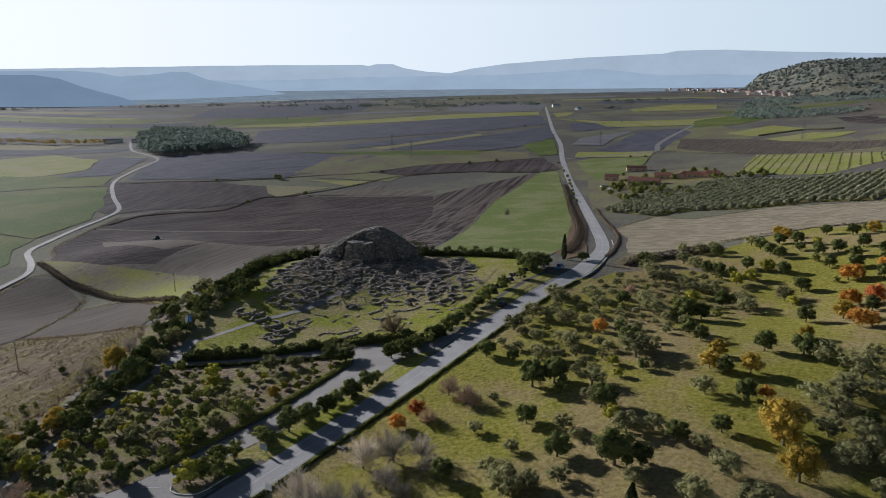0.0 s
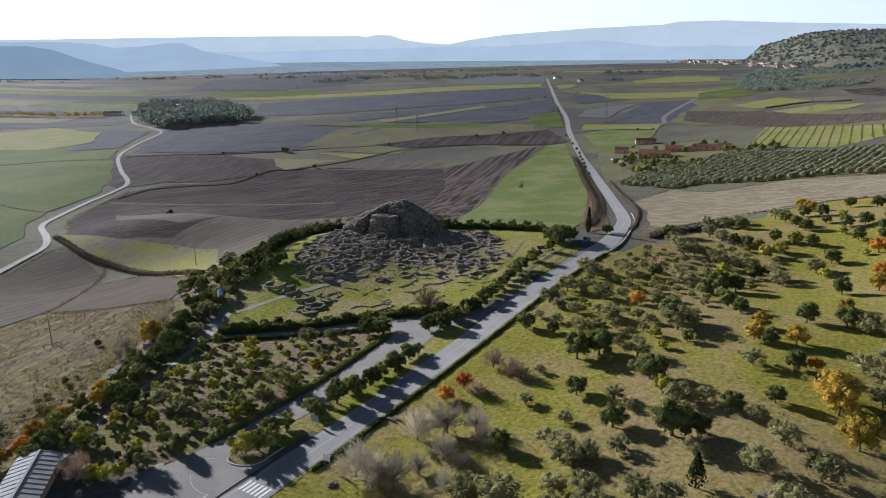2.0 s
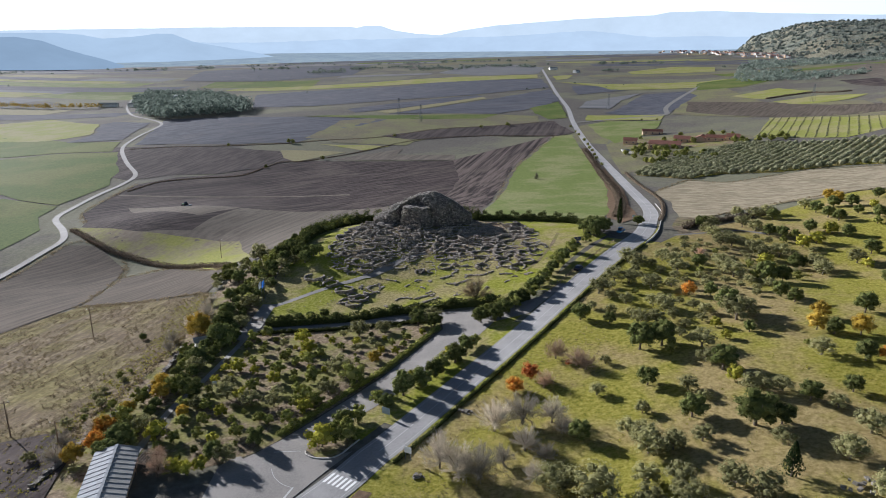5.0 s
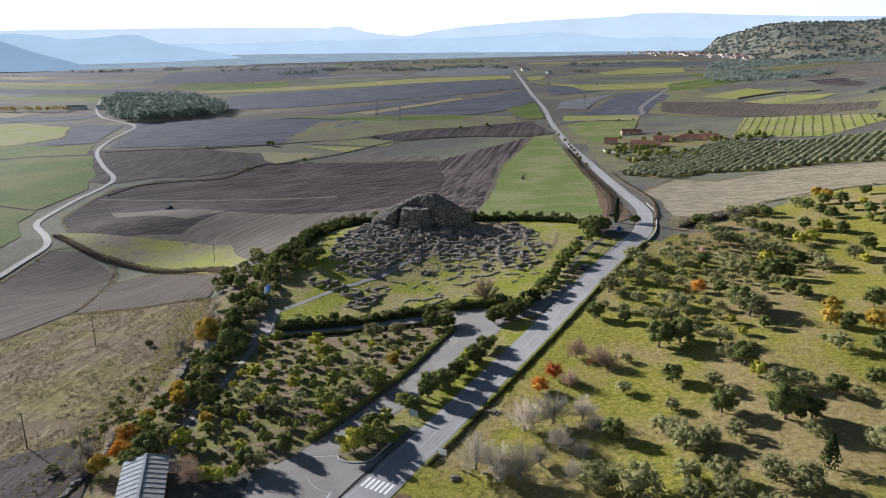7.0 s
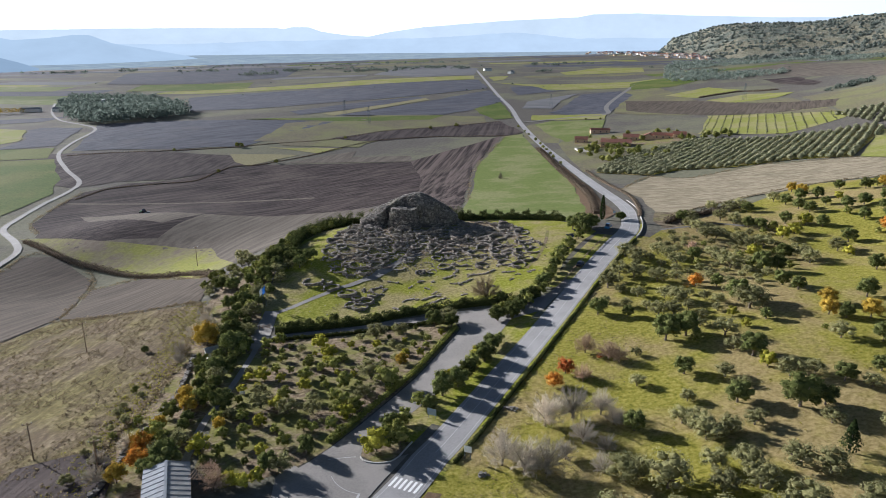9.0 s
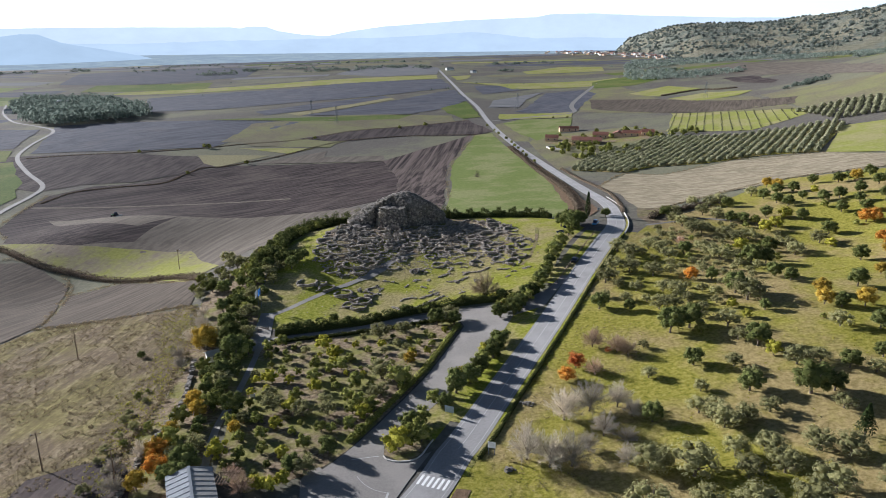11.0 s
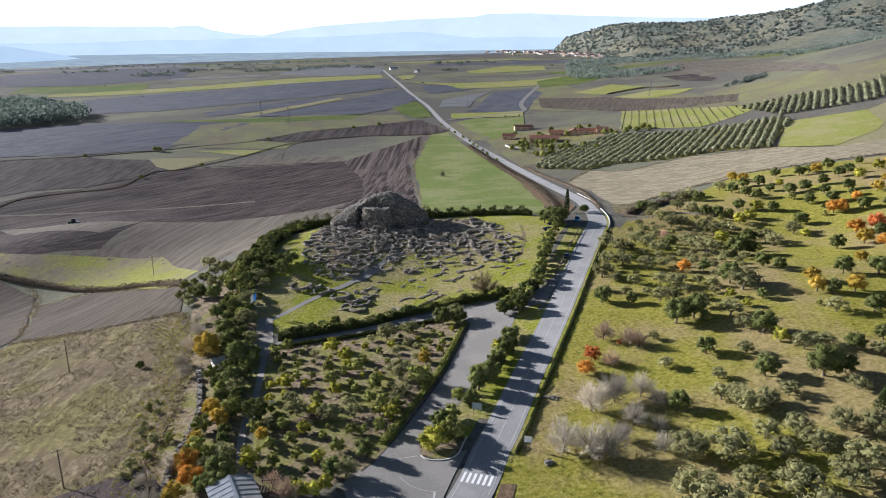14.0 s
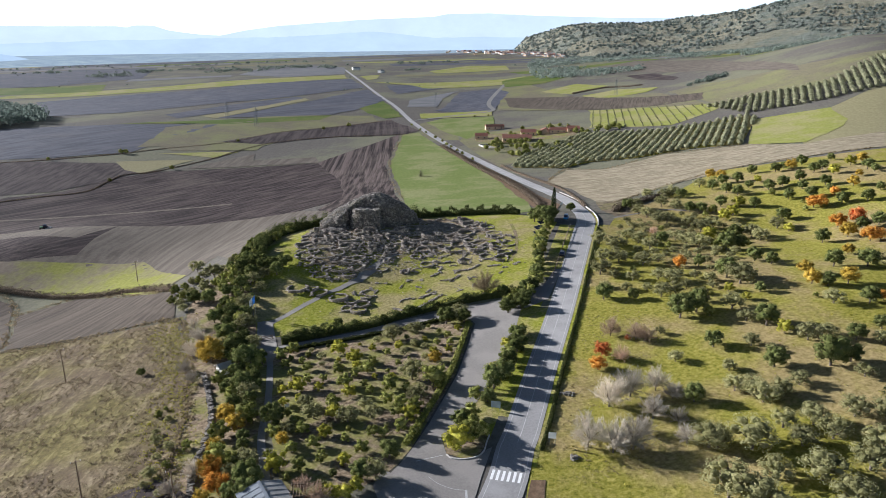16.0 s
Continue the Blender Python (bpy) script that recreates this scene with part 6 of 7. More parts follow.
stone_heap(58, 90, 9, 3, 26, 43, "tumbled line of pale stones in the grass")
stone_heap(-1.7, 129.5, 2.4, 1.2, 12, 44, "small heap of pale stones on the grass")
stone_heap(-11.4, 108.6, 2.2, 1.2, 12, 45, "small heap of pale rubble on the grass")
stone_heap(42.7, 279.4, 3.0, 1.6, 14, 46, "small heap of stones on the lawn")

# timber fence between the site's trees and the road
f0, f1 = [int(np.argmin(np.hypot(road_line[:, 0] - p[0], road_line[:, 1] - p[1]))) for p in ((30, 188), (62, 237))]
fl = (road_line + sides(road_line) * -5.4)[f0:f1]
fence = root("timber_fence", fl[0][0], fl[0][1], gz(*fl[0]), 0, "dark timber rail fence beside the road", "fence")
for a, b in zip(fl[:-1], fl[1:]):
    p, q = (Vector((c[0] - fl[0][0], c[1] - fl[0][1], gz(*c) - gz(*fl[0]))) for c in (a, b))
    bm = bmesh.new()
    tube(bm, p + Vector((0, 0, -.3)), p + Vector((0, 0, 1.15)), .09, .08, 8)
    part("post", bm, M["wood"], fence)
    for z in (.5, 1.0):
        bm = bmesh.new()
        tube(bm, p + Vector((0, 0, z)), q + Vector((0, 0, z)), .07, .07, 6)
        part("rail", bm, M["wood"], fence)

# ---- buildings ----


def gable_house(x, y, turn, w, d, h, rise, wall, roof, label, name="house", category="house", windows=3, group=""):
    ob = root(name, x, y, gz(x, y), turn, label, category, group)
    bm = bmesh.new()
    box(bm, -w / 2, -d / 2, -1.5, w / 2, d / 2, h)
    for s in (-1, 1):
        q = [bm.verts.new((s * w / 2, -d / 2, h)), bm.verts.new((s * w / 2, d / 2, h)), bm.verts.new((s * w / 2, 0, h + rise))]
        bm.faces.new(q)
    part("wall", bm, M[wall], ob)
    for s in (-1, 1):
        bm = bmesh.new()
        e, t = .4, .16
        p = [(-w / 2 - e, s * (d / 2 + e), h - .15), (w / 2 + e, s * (d / 2 + e), h - .15), (w / 2 + e, 0, h + rise + .05), (-w / 2 - e, 0, h + rise + .05)]
        lo = [bm.verts.new(c) for c in p]
        hi = [bm.verts.new((c[0], c[1], c[2] + t)) for c in p]
        bm.faces.new(lo)
        bm.faces.new(hi)
        for i in range(4):
            bm.faces.new([lo[i], lo[(i + 1) % 4], hi[(i + 1) % 4], hi[i]])
        bmesh.ops.recalc_face_normals(bm, faces=bm.faces[:])
        part("roof", bm, M[roof], ob)
    for i in range(windows):
        bm = bmesh.new()
        cx = (i + .5) / windows * w - w / 2
        box(bm, cx - .45, -d / 2 - .03, 1.0, cx + .45, -d / 2 + .06, 2.2)
        part("window", bm, M["glass"], ob)
    return ob


gable_house(176, 556, -22, 24, 11, 3.6, 2.0, "plaster", "roof_tile", "long farm building with a red tile roof", windows=6)
gable_house(199, 583, -22, 13, 9, 3.4, 1.8, "plaster", "roof_tile", "red-roofed farmhouse with ochre walls", windows=3)
gable_house(213, 578, 60, 12, 8, 3.2, 1.7, "plaster", "roof_tile", "farm annex with a red tile roof", windows=3)
gable_house(222, 571, -20, 15, 8, 3.2, 1.7, "plaster", "roof_tile", "stable building with a red roof", windows=3)
gable_house(233, 563, -24, 10, 8, 3.4, 1.9, "plaster", "roof_tile", "small farm house with a red roof", windows=2)
gable_house(160, 598, -20, 11, 8, 3.4, 1.8, "plaster", "roof_tile", "outbuilding with a red tile roof", windows=2)
gable_house(196, 655, -10, 18, 7, 3.2, 1.5, "plaster", "roof_tile", "low brick-coloured farm shed", windows=3)
drape("farmyard", [(150, 585), (162, 620), (226, 620), (250, 580), (222, 540), (160, 545)], M["garden"], .16, 12, "bare earth yard of the farm", "yard")
lp = root("parking_wall", 147, 545, gz(147, 545), 0, "pale walled forecourt by the road", "wall")
bm = bmesh.new()
box(bm, -6, -10, -.4, -5.7, 10, .9)
box(bm, -6, 10, -.4, 8, 10.3, .9)
part("wall", bm, M["conc"], lp)
drape("forecourt", [(142, 536), (150, 534), (156, 552), (148, 555)], M["path"], .2, 5, "pale paved forecourt of the farm", "yard")

# visitor building at the entrance, seen from above
shed = root("visitor_building", -67.0, 113.2, gz(-66.9, 110.5), 13, "long low building with a two-pitch sheet roof", "building")
bm = bmesh.new()
box(bm, -3.4, -12.5, -1.5, 3.4, 3.0, 2.7)
part("wall", bm, M["plaster"], shed)
for s, mt, lab in ((-1, "metal", "bluish metal sheet slope"), (1, "sheet", "pale sheet slope")):
    bm = bmesh.new()
    p = [(s * 4.0, -13, 2.6), (s * 4.0, 3.6, 2.6), (0, 3.6, 3.7), (0, -13, 3.7)]
    lo = [bm.verts.new(c) for c in p]
    hi = [bm.verts.new((c[0], c[1], c[2] + .14)) for c in p]
    bm.faces.new(lo)
    bm.faces.new(hi)
    for i in range(4):
        bm.faces.new([lo[i], lo[(i + 1) % 4], hi[(i + 1) % 4], hi[i]])
    bmesh.ops.recalc_face_normals(bm, faces=bm.faces[:])
    slope = part("roof", bm, M[mt], shed, lab)
    for i in range(12):
        bm = bmesh.new()
        y = -12.8 + i * 1.48
        q = [bm.verts.new((c, y + e, 3.84 - 1.1 * abs(c) / 4.0 + d)) for d in (0, .07) for c, e in ((0, 0), (s * 3.98, 0), (s * 3.98, .09), (0, .09))]
        for k in ((0, 1, 2, 3), (4, 5, 6, 7), (0, 1, 5, 4), (1, 2, 6, 5), (2, 3, 7, 6), (3, 0, 4, 7)):
            bm.faces.new([q[j] for j in k])
        part("seam", bm, M[mt], slope)
bm = bmesh.new()
box(bm, -.25, -13.05, 3.7, .25, 3.65, 3.92)
part("ridge", bm, M["metal"], shed)

perg = root("pergola", -60.6, 113.6, gz(-60.6, 113.6), -12, "weathered wooden pergola beside the entrance", "pergola")
for sx in (-2, 2):
    for sy in (-1.6, 1.6):
        bm = bmesh.new()
        box(bm, sx - .07, sy - .07, -.3, sx + .07, sy + .07, 2.4)
        part("post", bm, M["wood"], perg)
for sy in (-1.6, 1.6):
    bm = bmesh.new()
    box(bm, -2.4, sy - .06, 2.4, 2.4, sy + .06, 2.56)
    part("beam", bm, M["wood"], perg)
for i in range(9):
    bm = bmesh.new()
    x = -2.2 + i * .55
    box(bm, x - .04, -2.1, 2.56, x + .04, 2.1, 2.68)
    part("rafter", bm, M["wood"], perg)
gable_house(-72.2, 178.2, 25, 3.2, 2.8, 2.0, .7, "white", "sheet", "small white hut with a pale roof", "garden_hut", "hut", 1)
kb = smooth_line([(-33.1, 118.6), (-32.6, 117.2), (-30.5, 116.1), (-27.8, 116.0), (-26, 117.3), (-24.6, 119.6), (-23, 122)], .6)
vv, ff = [], []
for i, (p, n) in enumerate(zip(kb, sides(kb))):
    g = gz(*p)
    for o, z in ((-.12, -.1), (-.12, .25), (.12, .25), (.12, -.1)):
        vv.append((*(p + n * o), g + z))
    if i:
        a = 4 * i - 4
        ff += [(a, a + 4, a + 5, a + 1), (a + 1, a + 5, a + 6, a + 2), (a + 2, a + 6, a + 7, a + 3)]
mesh_ob("kerb", vv, ff, M["kerb"], None, "pale curved kerb of the planted island", False, "kerb", "structure")
drape("planted_island", [(-33, 118.9), (-30.5, 116.3), (-27.6, 116.3), (-25.8, 118), (-23.4, 121.8), (-26.8, 128.6), (-31.9, 125.7)], M["garden"], .14, 4, "earth bed of the planted island", "garden")
for pts, wide in (([(-39.1, 118.6), (-36.5, 118.7), (-33.9, 118.7)], .1), ([(-38.4, 113.1), (-37.4, 110.6), (-35.5, 108.3), (-33.6, 107.2)], .06), ([(-33.3, 107.2), (-34.1, 104.8), (-34.8, 102.5)], .2)):
    ribbon("road_marking", smooth_line(pts, .7), -wide, wide, M["worn_paint"], .11, "worn white line on the car park", "marking", 1)
drape("gravel_patch", [(-21.5, 105.8), (-19.1, 104.8), (-22.7, 98.2), (-25.6, 99.3)], M["scrub_soil"], .13, 3, "bare reddish earth beside the crossing", "ground")
drape("paved_entrance", [(-62.1, 207.7), (-57.9, 206.7), (-58.2, 193.8), (-58.4, 183.3), (-60.4, 178.8), (-64.5, 181.2), (-63.3, 195.0)], M["path"], .13, 3, "pale paving before the gate of the ruins", "pavement")
drape("paved_terrace", [(-48.6, 113.6), (-47, 116.4), (-45.2, 117.4), (-43, 114.4), (-45.6, 112.6)], M["path"], .16, 3, "pale paved corner by the garden", "pavement")

# ---- street furniture ----


def board(name, x, y, turn, w, h, base, mat, label):
    ob = root(name, x, y, gz(x, y), turn, label, "sign")
    for s in (-1, 1):
        bm = bmesh.new()
        tube(bm, (s * w * .38, 0, -.3), (s * w * .38, 0, base + h), .05, .05, 8)
        part("post", bm, M["metal"], ob)
    bm = bmesh.new()
    box(bm, -w / 2, -.05, base, w / 2, -.01, base + h, .01)
    part("panel", bm, M[mat], ob)
    return ob


board("sign_board", -13.2, 114.2, -28, 1.5, 1.3, 1.5, "cloth", "blank white sign board on two posts")
board("info_board", -18.3, 130.2, -30, 2.0, 1.5, .8, "slate_sign", "grey information board beside the road")
board("road_sign", 74, 279, 10, 1.2, .9, 1.6, "slate_sign", "road sign at the bend")


def utility_pole(x, y, h):
    ob = root("utility_pole", x, y, gz(x, y), 20, "wooden utility pole with a crossarm", "pole", "utility poles")
    bm = bmesh.new()
    tube(bm, (0, 0, -.5), (0, 0, h), .16, .1, 10)
    part("pole", bm, M["wood"], ob)
    bm = bmesh.new()
    box(bm, -.9, -.06, h - .5, .9, .06, h - .36)
    part("crossarm", bm, M["wood"], ob)
    for s in (-.8, 0, .8):
        bm = bmesh.new()
        tube(bm, (s, 0, h - .36), (s, 0, h - .1), .06, .04, 8)
        part("insulator", bm, M["cloth"], ob)


for x, y, h in ((-113.1, 201, 9.7), (-98.7, 133.5, 8.5), (-104, 304, 9), (-82, 122.2, 7.5)):
    utility_pole(x, y, h)


def lattice_pylon(x, y, h):
    ob = root("lattice_pylon", x, y, gz(x, y), 30, "grey steel lattice pylon on the plain", "pylon", "power line pylons")
    bm = bmesh.new()
    for sx, sy in ((-1, -1), (1, -1), (1, 1), (-1, 1)):
        tube(bm, (sx * 1.8, sy * 1.8, -.5), (sx * .35, sy * .35, h), .12, .08, 5)
    for k in range(7):
        a, b = k / 7, (k + 1) / 7
        ra, rb = 1.8 - 1.45 * a, 1.8 - 1.45 * b
        tube(bm, (-ra, -ra, h * a), (rb, -rb, h * b), .06, .06, 4)
        tube(bm, (-ra, ra, h * a), (rb, rb, h * b), .06, .06, 4)
    part("tower", bm, M["metal"], ob)
    for z in (.78, .88, .97):
        bm = bmesh.new()
        tube(bm, (-3, 0, h * z), (3, 0, h * z), .1, .1, 4)
        part("crossarm", bm, M["metal"], ob)


for x, y in ((-50, 879), (-22, 806), (215, 905), (420, 800)):
    lattice_pylon(x, y, 20)


def flag(x, y, mat, label):
    ob = root("flagpole", x, y, gz(x, y), 0, label, "flag", "flags at the entrance")
    bm = bmesh.new()
    tube(bm, (0, 0, -.2), (0, 0, 7.0), .06, .04, 8)
    part("pole", bm, M["metal"], ob)
    v, f = [], []
    for i in range(9):
        for j in range(6):
            v.append((.05 - i * .12, .12 * math.sin(i * .9 + j * .3), 6.9 - j * .42 - i * .16))
    for i in range(8):
        for j in range(5):
            a = i * 6 + j
            f.append((a, a + 6, a + 7, a + 1))
    mesh_ob("cloth", v, f, M[mat], ob, "hanging cloth", True)


flag(-63.0, 211.0, "cloth", "white flag on a metal pole")
flag(-62.2, 211.8, "flagcloth", "blue flag on a metal pole")
for i, (x, y) in enumerate(((48.4, 245.6), (43.6, 238.6), (40.4, 232.3), (37.6, 225.2))):
    sp_ = root("solar_panel", x, y, gz(x, y), 25, "dark solar panel table on a low frame", "panel", "solar panels on the lawn")
    for s in (-1, 0, 1):
        bm = bmesh.new()
        q = [(s * 1.55 - .72, -.9, .5), (s * 1.55 + .72, -.9, .5), (s * 1.55 + .72, .9, 1.3), (s * 1.55 - .72, .9, 1.3)]
        lo = [bm.verts.new(c) for c in q]
        hi = [bm.verts.new((c[0], c[1], c[2] + .06)) for c in q]
        bm.faces.new(lo)
        bm.faces.new(hi)
        for k in range(4):
            bm.faces.new([lo[k], lo[(k + 1) % 4], hi[(k + 1) % 4], hi[k]])
        bmesh.ops.recalc_face_normals(bm, faces=bm.faces[:])
        part("panel", bm, M["glass"], sp_)
    for s in (-2, 2):
        bm = bmesh.new()
        tube(bm, (s, .6, -.2), (s, .6, 1.15), .05, .05, 6)
        part("leg", bm, M["metal"], sp_)


def car(x, y, turn, paint, label, tall=1.5, length=4.2):
    ob = root("car", x, y, gz(x, y) + .12, turn, label, "car")
    bm = bmesh.new()
    box(bm, -.85, -length / 2, .3, .85, length / 2, .92, .12)
    part("body", bm, M[paint], ob)
    bm = bmesh.new()
    r = bmesh.ops.create_cube(bm, size=1, matrix=Matrix.Translation((0, -.15, (.9 + tall) / 2)) @ Matrix.Diagonal((1.55, length * .56, tall - .9, 1)))
    for v in r["verts"]:
        if v.co.z > 1.2:
            v.co.y = -.15 + (v.co.y + .15) * .72
            v.co.x *= .84
    bmesh.ops.bevel(bm, geom=bm.edges[:], offset=.06, segments=2, affect="EDGES")
    part("cabin", bm, M["glass"], ob, "dark glazed cabin")
    bm = bmesh.new()
    box(bm, -.62, -.15 - length * .19, tall - .03, .62, -.15 + length * .19, tall + .03, .02)
    part("roof", bm, M[paint], ob)
    for sx in (-1, 1):
        for sy in (-1, 1):
            bm = bmesh.new()
            tube(bm, (sx * .72, sy * length * .31, .31), (sx * .9, sy * length * .31, .31), .31, .31, 18)
            w = part("wheel", bm, M["tyre"], ob)
            bm = bmesh.new()
            tube(bm, (sx * .9, sy * length * .31, .31), (sx * .915, sy * length * .31, .31), .18, .17, 12)
            part("rim", bm, M["metal"], w)
        bm = bmesh.new()
        box(bm, sx * .55 - .16, length / 2 - .02, .6, sx * .55 + .16, length / 2 + .03, .74, .02)
        part("headlight", bm, M["cloth"], ob)


car(36.6, 206.6, -33, "black", "black hatchback parked beside the road")
car(61.2, 250.6, -35, "blue", "light blue van parked at the bend", 1.9, 4.6)

tr_ = root("tractor", -160, 421, gz(-160, 421), 70, "green farm tractor working the field", "tractor")
bm = bmesh.new()
box(bm, -.45, 0, .8, .45, 2.0, 1.5, .08)
part("bonnet", bm, M["tractor_green"], tr_)
bm = bmesh.new()
box(bm, -.75, -1.3, .9, .75, .1, 2.7, .1)
part("cab", bm, M["glass"], tr_)
for sx in (-1, 1):
    for y, q in ((-.8, .85), (1.5, .5)):
        bm = bmesh.new()
        tube(bm, (sx * .75, y, q), (sx * 1.15, y, q), q, q, 18)
        part("wheel", bm, M["tyre"], tr_)
bm = bmesh.new()
box(bm, -2.2, -3.4, .3, 2.2, -1.7, .8, .06)
part("harrow", bm, M["metal"], tr_)

# far farms and the village
for x, y in ((-449, 1238), (-435, 1230)):
    dm = root("storage_dome", x, y, gz(x, y), 0, "white domed storage tank among the trees", "tank", "storage domes")
    bm = bmesh.new()
    bmesh.ops.create_uvsphere(bm, u_segments=20, v_segments=10, radius=9, matrix=Matrix.Translation((0, 0, 10)) @ Matrix.Diagonal((1, 1, .7, 1)))
    part("dome", bm, M["white"], dm)
    bm = bmesh.new()
    tube(bm, (0, 0, -1), (0, 0, 10), 9, 9, 24)
    part("wall", bm, M["conc"], dm)
for x, y, w, t in ((-560, 1222, 30, 5), (-515, 1215, 16, 0), (-390, 1080, 22, 20), (-372, 1072, 14, 60), (300, 1850, 20, 10), (330, 1700, 14, 40)):
    gable_house(x, y, t, w, 10, 5, 2, "white", "sheet", "pale farm shed far off on the plain", "farm_shed", "shed", 2)
vr = random.Random(8)
first = None
for k in range(150):
    a = vr.uniform(0, 1) ** .8
    q, d = radians(17.5 + 9 * a), 3250 - 800 * a + vr.gauss(0, 90)
    x, y = -22 + d * math.sin(q), d * math.cos(q)
    if first is None or k % 30 == 0:
        first = gable_house(x, y, vr.uniform(0, 180), vr.uniform(9, 14), 9, vr.uniform(4, 6), 2.0, ("white", "plaster")[k // 30 % 2], ("roof_tile", "sheet")[k // 30 % 2], "small house of the distant village", "house", "house", 2, "houses of the distant village")
    else:
        copy_thing(first, pose(x, y, gz(x, y), 0, 0, vr.uniform(0, 180)))

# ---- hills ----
# hill leaves and hillside are coloured paler and greyer to carry the haze
M["hill_leaf_hazed"] = foliage("hazed_hill_leaves", (.15, .175, .15), (.2, .225, .195), (.25, .265, .23), .5)
hm, nt, hb = material("hazed_wooded_hillside")
hv = coords(nt)
h1, h2 = noise_out(nt, hv, .006, 6, .7), noise_out(nt, hv, .05, 8, .75)
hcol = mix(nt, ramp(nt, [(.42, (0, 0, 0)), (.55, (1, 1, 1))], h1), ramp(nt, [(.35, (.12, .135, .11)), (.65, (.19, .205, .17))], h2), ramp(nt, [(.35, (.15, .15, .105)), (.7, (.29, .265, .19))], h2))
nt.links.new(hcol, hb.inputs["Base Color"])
hb.inputs["Roughness"].default_value = 1.0
hb.inputs["Specular IOR Level"].default_value = .05
bump(nt, hb, h2, 1.0, 12)
HILL = [(23.4, -1.1), (24.6, .1), (25.8, .45), (27.3, .93), (29.3, 1.15), (33.5, 1.14), (34.6, 1.26), (36.2, 1.52), (40.1, 2.0), (42.5, 2.47), (44.8, 2.92), (47.4, 3.1), (60, 3.3), (90, 3.0), (110, 1.0)]
EYE = (-64, 6, 76)
ha = np.arange(23.4, 110.1, .4)
el = np.interp(ha, [q[0] for q in HILL], [q[1] for q in HILL])
hverts, M_ = [], 44
for a, e in zip(ha, el):
    r0, r1 = np.interp(a, [21, 30, 40, 60, 110], [3300, 2050, 1900, 1500, 1300]), np.interp(a, [21, 28, 40, 60, 110], [3900, 3300, 3000, 2700, 2500])
    crest = EYE[2] + r1 * math.tan(radians(e))
    for k in range(M_):
        t = k / (M_ - 1) * 1.35
        rr = r0 + (r1 - r0) * t
        x, y = EYE[0] + math.sin(radians(a)) * rr, EYE[1] + math.cos(radians(a)) * rr
        g = gz(x, y)
        s = min(t, 1)
        prof = s * s * (3 - 2 * s) * .75 + .25 * s
        nz = noise.fractal(Vector((x * .0022, y * .0022, 0)), 1.0, 2.0, 5) * 38 * s * (1 - s) * 2.2
        z = (g - 3) * (1 - prof) + crest * prof + nz if t <= 1 else crest - (t - 1) * 60
        hverts.append((x, y, z))
hfaces = [(i * M_ + k, (i + 1) * M_ + k, (i + 1) * M_ + k + 1, i * M_ + k + 1) for i in range(len(ha) - 1) for k in range(M_ - 1)]
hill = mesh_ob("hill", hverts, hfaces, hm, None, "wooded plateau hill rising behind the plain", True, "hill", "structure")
# clumps of wood on the hill and at its foot
hv_ = np.array(hverts).reshape(len(ha), M_, 3)
cs, hs = [], []
for _ in range(7000):
    i, k = rnd.random() * (len(ha) - 2), rnd.random() * 33
    a, b = int(i), int(k)
    p = hv_[a, b] + (hv_[a + 1, b] - hv_[a, b]) * (i - a) + (hv_[a, b + 1] - hv_[a, b]) * (k - b)
    if noise.noise((p[0] * .004, p[1] * .004, 3)) < -.3:
        continue
    cs.append(p)
    hs.append(rnd.uniform(4, 9))
cs, hs = np.array(cs), np.array(hs)
r9 = np.random.default_rng(12)
p = r9.normal(size=(len(cs), 7, 3))
p /= np.linalg.norm(p, axis=2)[:, :, None]
p[:, :, 2] = np.abs(p[:, :, 2])
c = (p * hs[:, None, None] * [.9, .9, .9] + cs[:, None]).reshape(-1, 3)
n = p.reshape(-1, 3) + r9.normal(size=(len(c), 3)) * .3
v, f = joined(lumps(cs, np.stack([hs * .8] * 3, 1), r9, .25), cards(c, n / np.linalg.norm(n, axis=1)[:, None], 2.6, r9))
mesh_ob("hill_wood", v, f, M["hill_leaf_hazed"], None, "hazed scrub woodland on the hillside", False, "trees", "stuff")


def backdrop(name, profile, dist, low, tint, label, rough=.05):
    """A far range on the horizon; distance haze painted as a blue glow."""
    m, nt, b = material(name)
    v = coords(nt)
    n = noise_out(nt, v, .004, 6, .65)
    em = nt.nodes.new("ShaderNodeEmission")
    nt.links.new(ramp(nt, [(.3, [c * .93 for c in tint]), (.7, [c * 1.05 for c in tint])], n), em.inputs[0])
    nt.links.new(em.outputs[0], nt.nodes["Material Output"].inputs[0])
    az = np.arange(profile[0][0], profile[-1][0] + .01, .15)
    el = np.interp(az, [q[0] for q in profile], [q[1] for q in profile])
    r = np.random.default_rng(len(profile))
    el = el + np.convolve(r.normal(size=len(el)), np.ones(5) / 5, "same") * rough
    ex, ey, ez = -22, 1, 76
    verts = []
    for a, e in zip(az, el):
        x, y = ex + math.sin(radians(a)) * dist, ey + math.cos(radians(a)) * dist
        foot = (dist - 400) / dist
        verts += [(ex + (x - ex) * foot, ey + (y - ey) * foot, low), (x, y, ez + dist * math.tan(radians(e)))]
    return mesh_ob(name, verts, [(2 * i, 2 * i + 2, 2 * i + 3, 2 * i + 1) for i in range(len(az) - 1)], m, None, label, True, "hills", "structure")


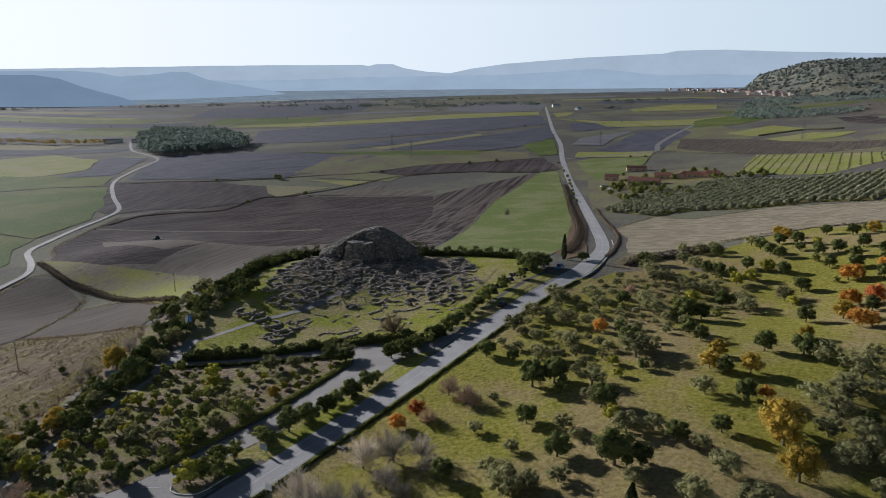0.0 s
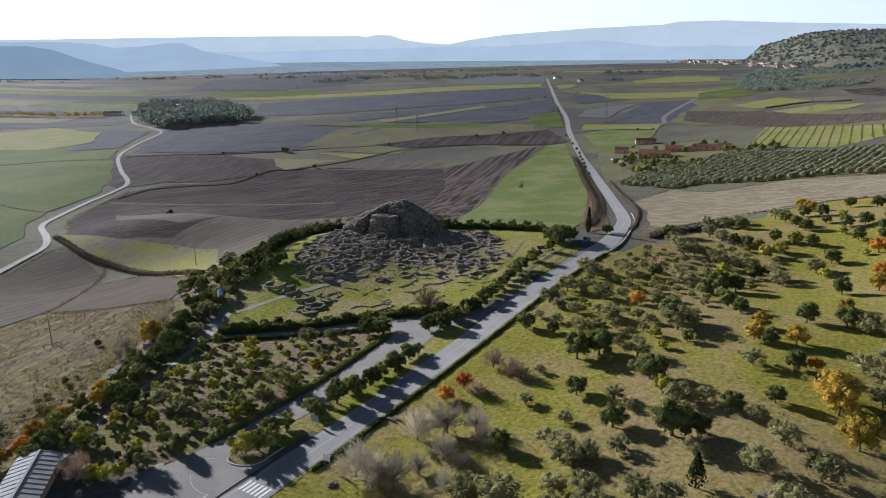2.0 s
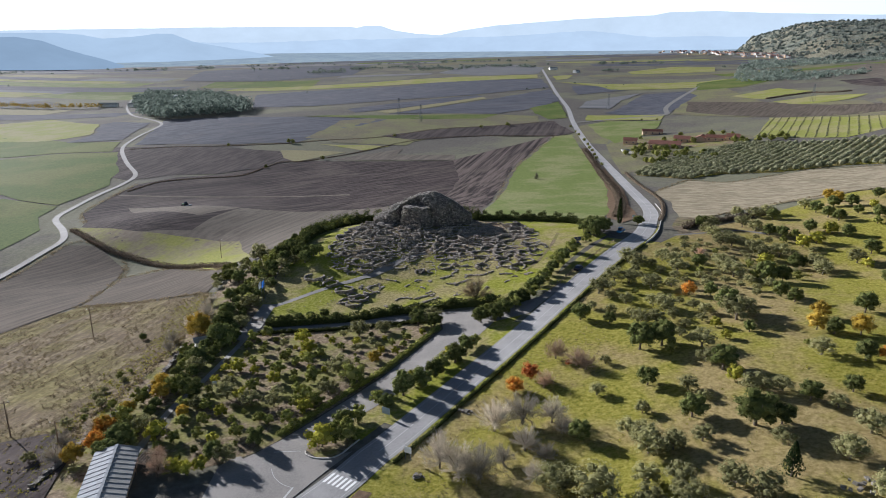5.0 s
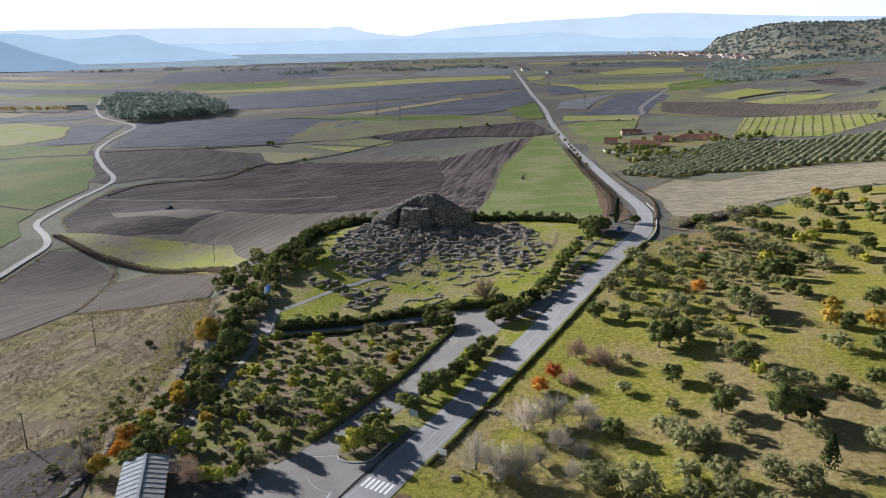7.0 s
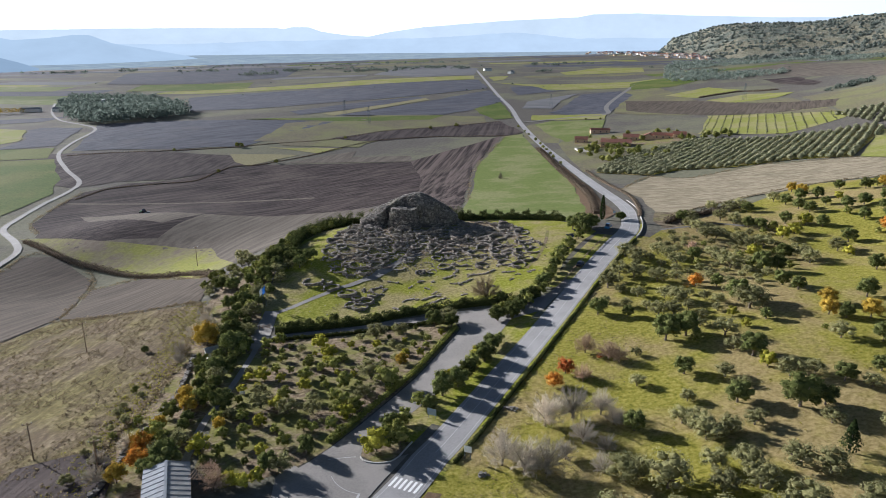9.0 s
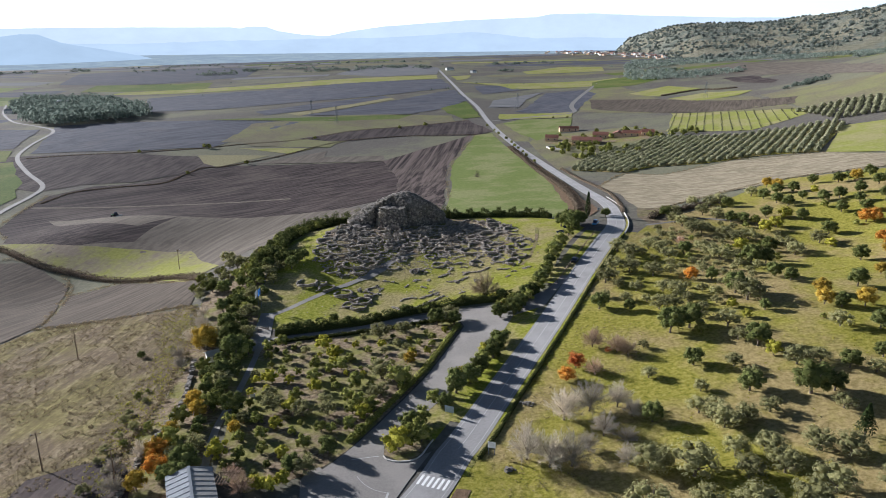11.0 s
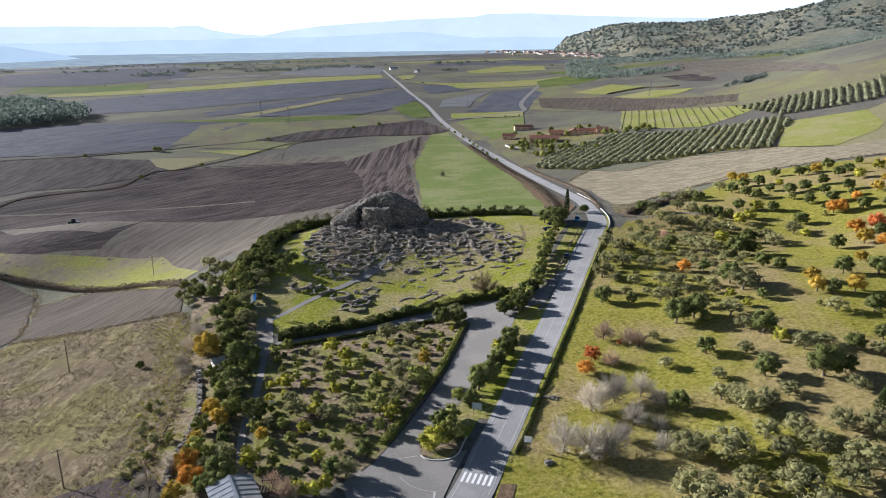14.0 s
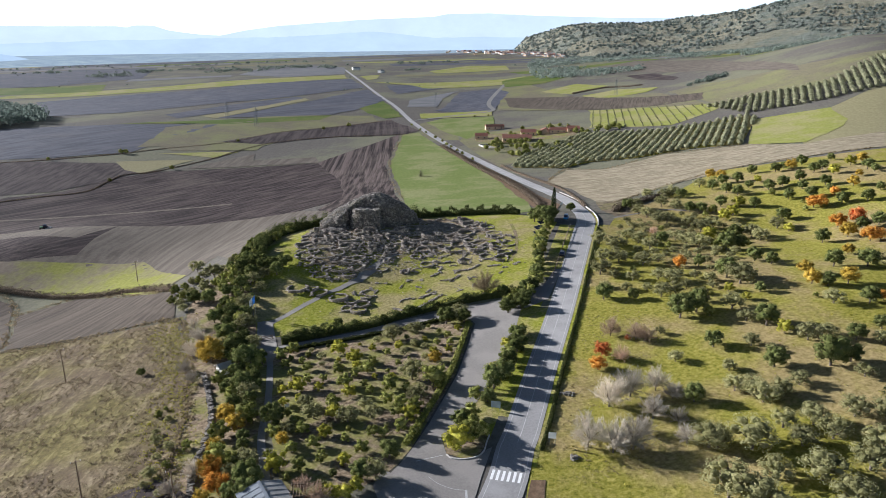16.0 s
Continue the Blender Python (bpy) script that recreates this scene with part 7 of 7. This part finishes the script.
def far_plain(name, near, reach, tint, label):
    """The plain's flat end, pale with haze painted as glow, with streaks of fields."""
    m, nt, b = material(name)
    v = coords(nt, (.0012, .012, 1))
    n = noise_out(nt, v, 1.0, 6, .7)
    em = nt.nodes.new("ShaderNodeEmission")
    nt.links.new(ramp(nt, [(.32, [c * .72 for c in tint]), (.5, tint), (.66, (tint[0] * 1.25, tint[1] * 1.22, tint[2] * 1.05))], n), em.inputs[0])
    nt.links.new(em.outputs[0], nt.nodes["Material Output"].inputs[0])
    az, rr = np.arange(-56, 60.1, 1.0), np.linspace(near, reach, 9)
    verts = []
    for a in az:
        for k, q in enumerate(rr):
            x, y = -22 + math.sin(radians(a)) * q, 1 + math.cos(radians(a)) * q
            verts.append((x, y, gz(x, y) + (1.2 if k else -1.0)))
    w = len(rr)
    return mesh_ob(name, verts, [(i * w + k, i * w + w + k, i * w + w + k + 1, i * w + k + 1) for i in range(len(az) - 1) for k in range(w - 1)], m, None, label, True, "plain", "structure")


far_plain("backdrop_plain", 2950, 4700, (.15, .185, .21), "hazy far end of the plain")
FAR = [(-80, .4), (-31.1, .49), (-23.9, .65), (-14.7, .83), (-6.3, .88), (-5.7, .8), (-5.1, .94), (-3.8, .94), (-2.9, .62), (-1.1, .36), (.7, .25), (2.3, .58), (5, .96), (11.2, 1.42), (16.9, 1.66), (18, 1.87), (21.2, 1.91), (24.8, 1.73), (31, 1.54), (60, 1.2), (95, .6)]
backdrop("backdrop_far", FAR, 4800, -60, (.31, .362, .4), "pale haze-blue mesa range on the horizon", .012)
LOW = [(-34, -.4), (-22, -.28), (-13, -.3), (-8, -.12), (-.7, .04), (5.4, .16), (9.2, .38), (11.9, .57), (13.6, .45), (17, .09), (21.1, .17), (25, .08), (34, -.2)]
backdrop("backdrop_low", LOW, 4600, -60, (.265, .325, .38), "low haze-blue foothills", .03)
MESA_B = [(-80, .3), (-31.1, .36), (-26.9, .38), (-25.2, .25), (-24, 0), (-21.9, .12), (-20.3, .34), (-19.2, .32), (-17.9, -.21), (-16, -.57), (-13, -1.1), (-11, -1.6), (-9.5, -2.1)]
backdrop("backdrop_mesa", MESA_B, 3900, -60, (.22, .28, .335), "haze-blue flat-topped hill far to the west", .015)
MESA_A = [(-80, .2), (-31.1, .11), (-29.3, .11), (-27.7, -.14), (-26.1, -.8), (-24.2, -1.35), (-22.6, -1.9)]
backdrop("backdrop_hill", MESA_A, 3100, -60, (.14, .19, .24), "dusky haze-blue hillside on the plain's edge", .015)


# wooden gate across the path and a small panel in the garden
gate = root("wooden_gate", -60.5, 194.1, gz(-60.5, 194.1), 4, "weathered wooden gate across the path", "gate")
for sx in (-1.5, 1.5):
    bm = bmesh.new()
    box(bm, sx - .09, -.09, -.3, sx + .09, .09, 1.5, .015)
    part("post", bm, M["wood"], gate)
for z in (.35, .75, 1.15):
    bm = bmesh.new()
    box(bm, -1.42, -.03, z, 1.42, .03, z + .14, .01)
    part("rail", bm, M["wood"], gate)
bm = bmesh.new()
tube(bm, (-1.38, .05, .4), (1.38, .05, 1.2), .04, .04, 6)
part("brace", bm, M["wood"], gate)
board("info_board", -59.7, 149.2, 10, 1.1, .8, .7, "cloth", "small white panel among the garden shrubs")
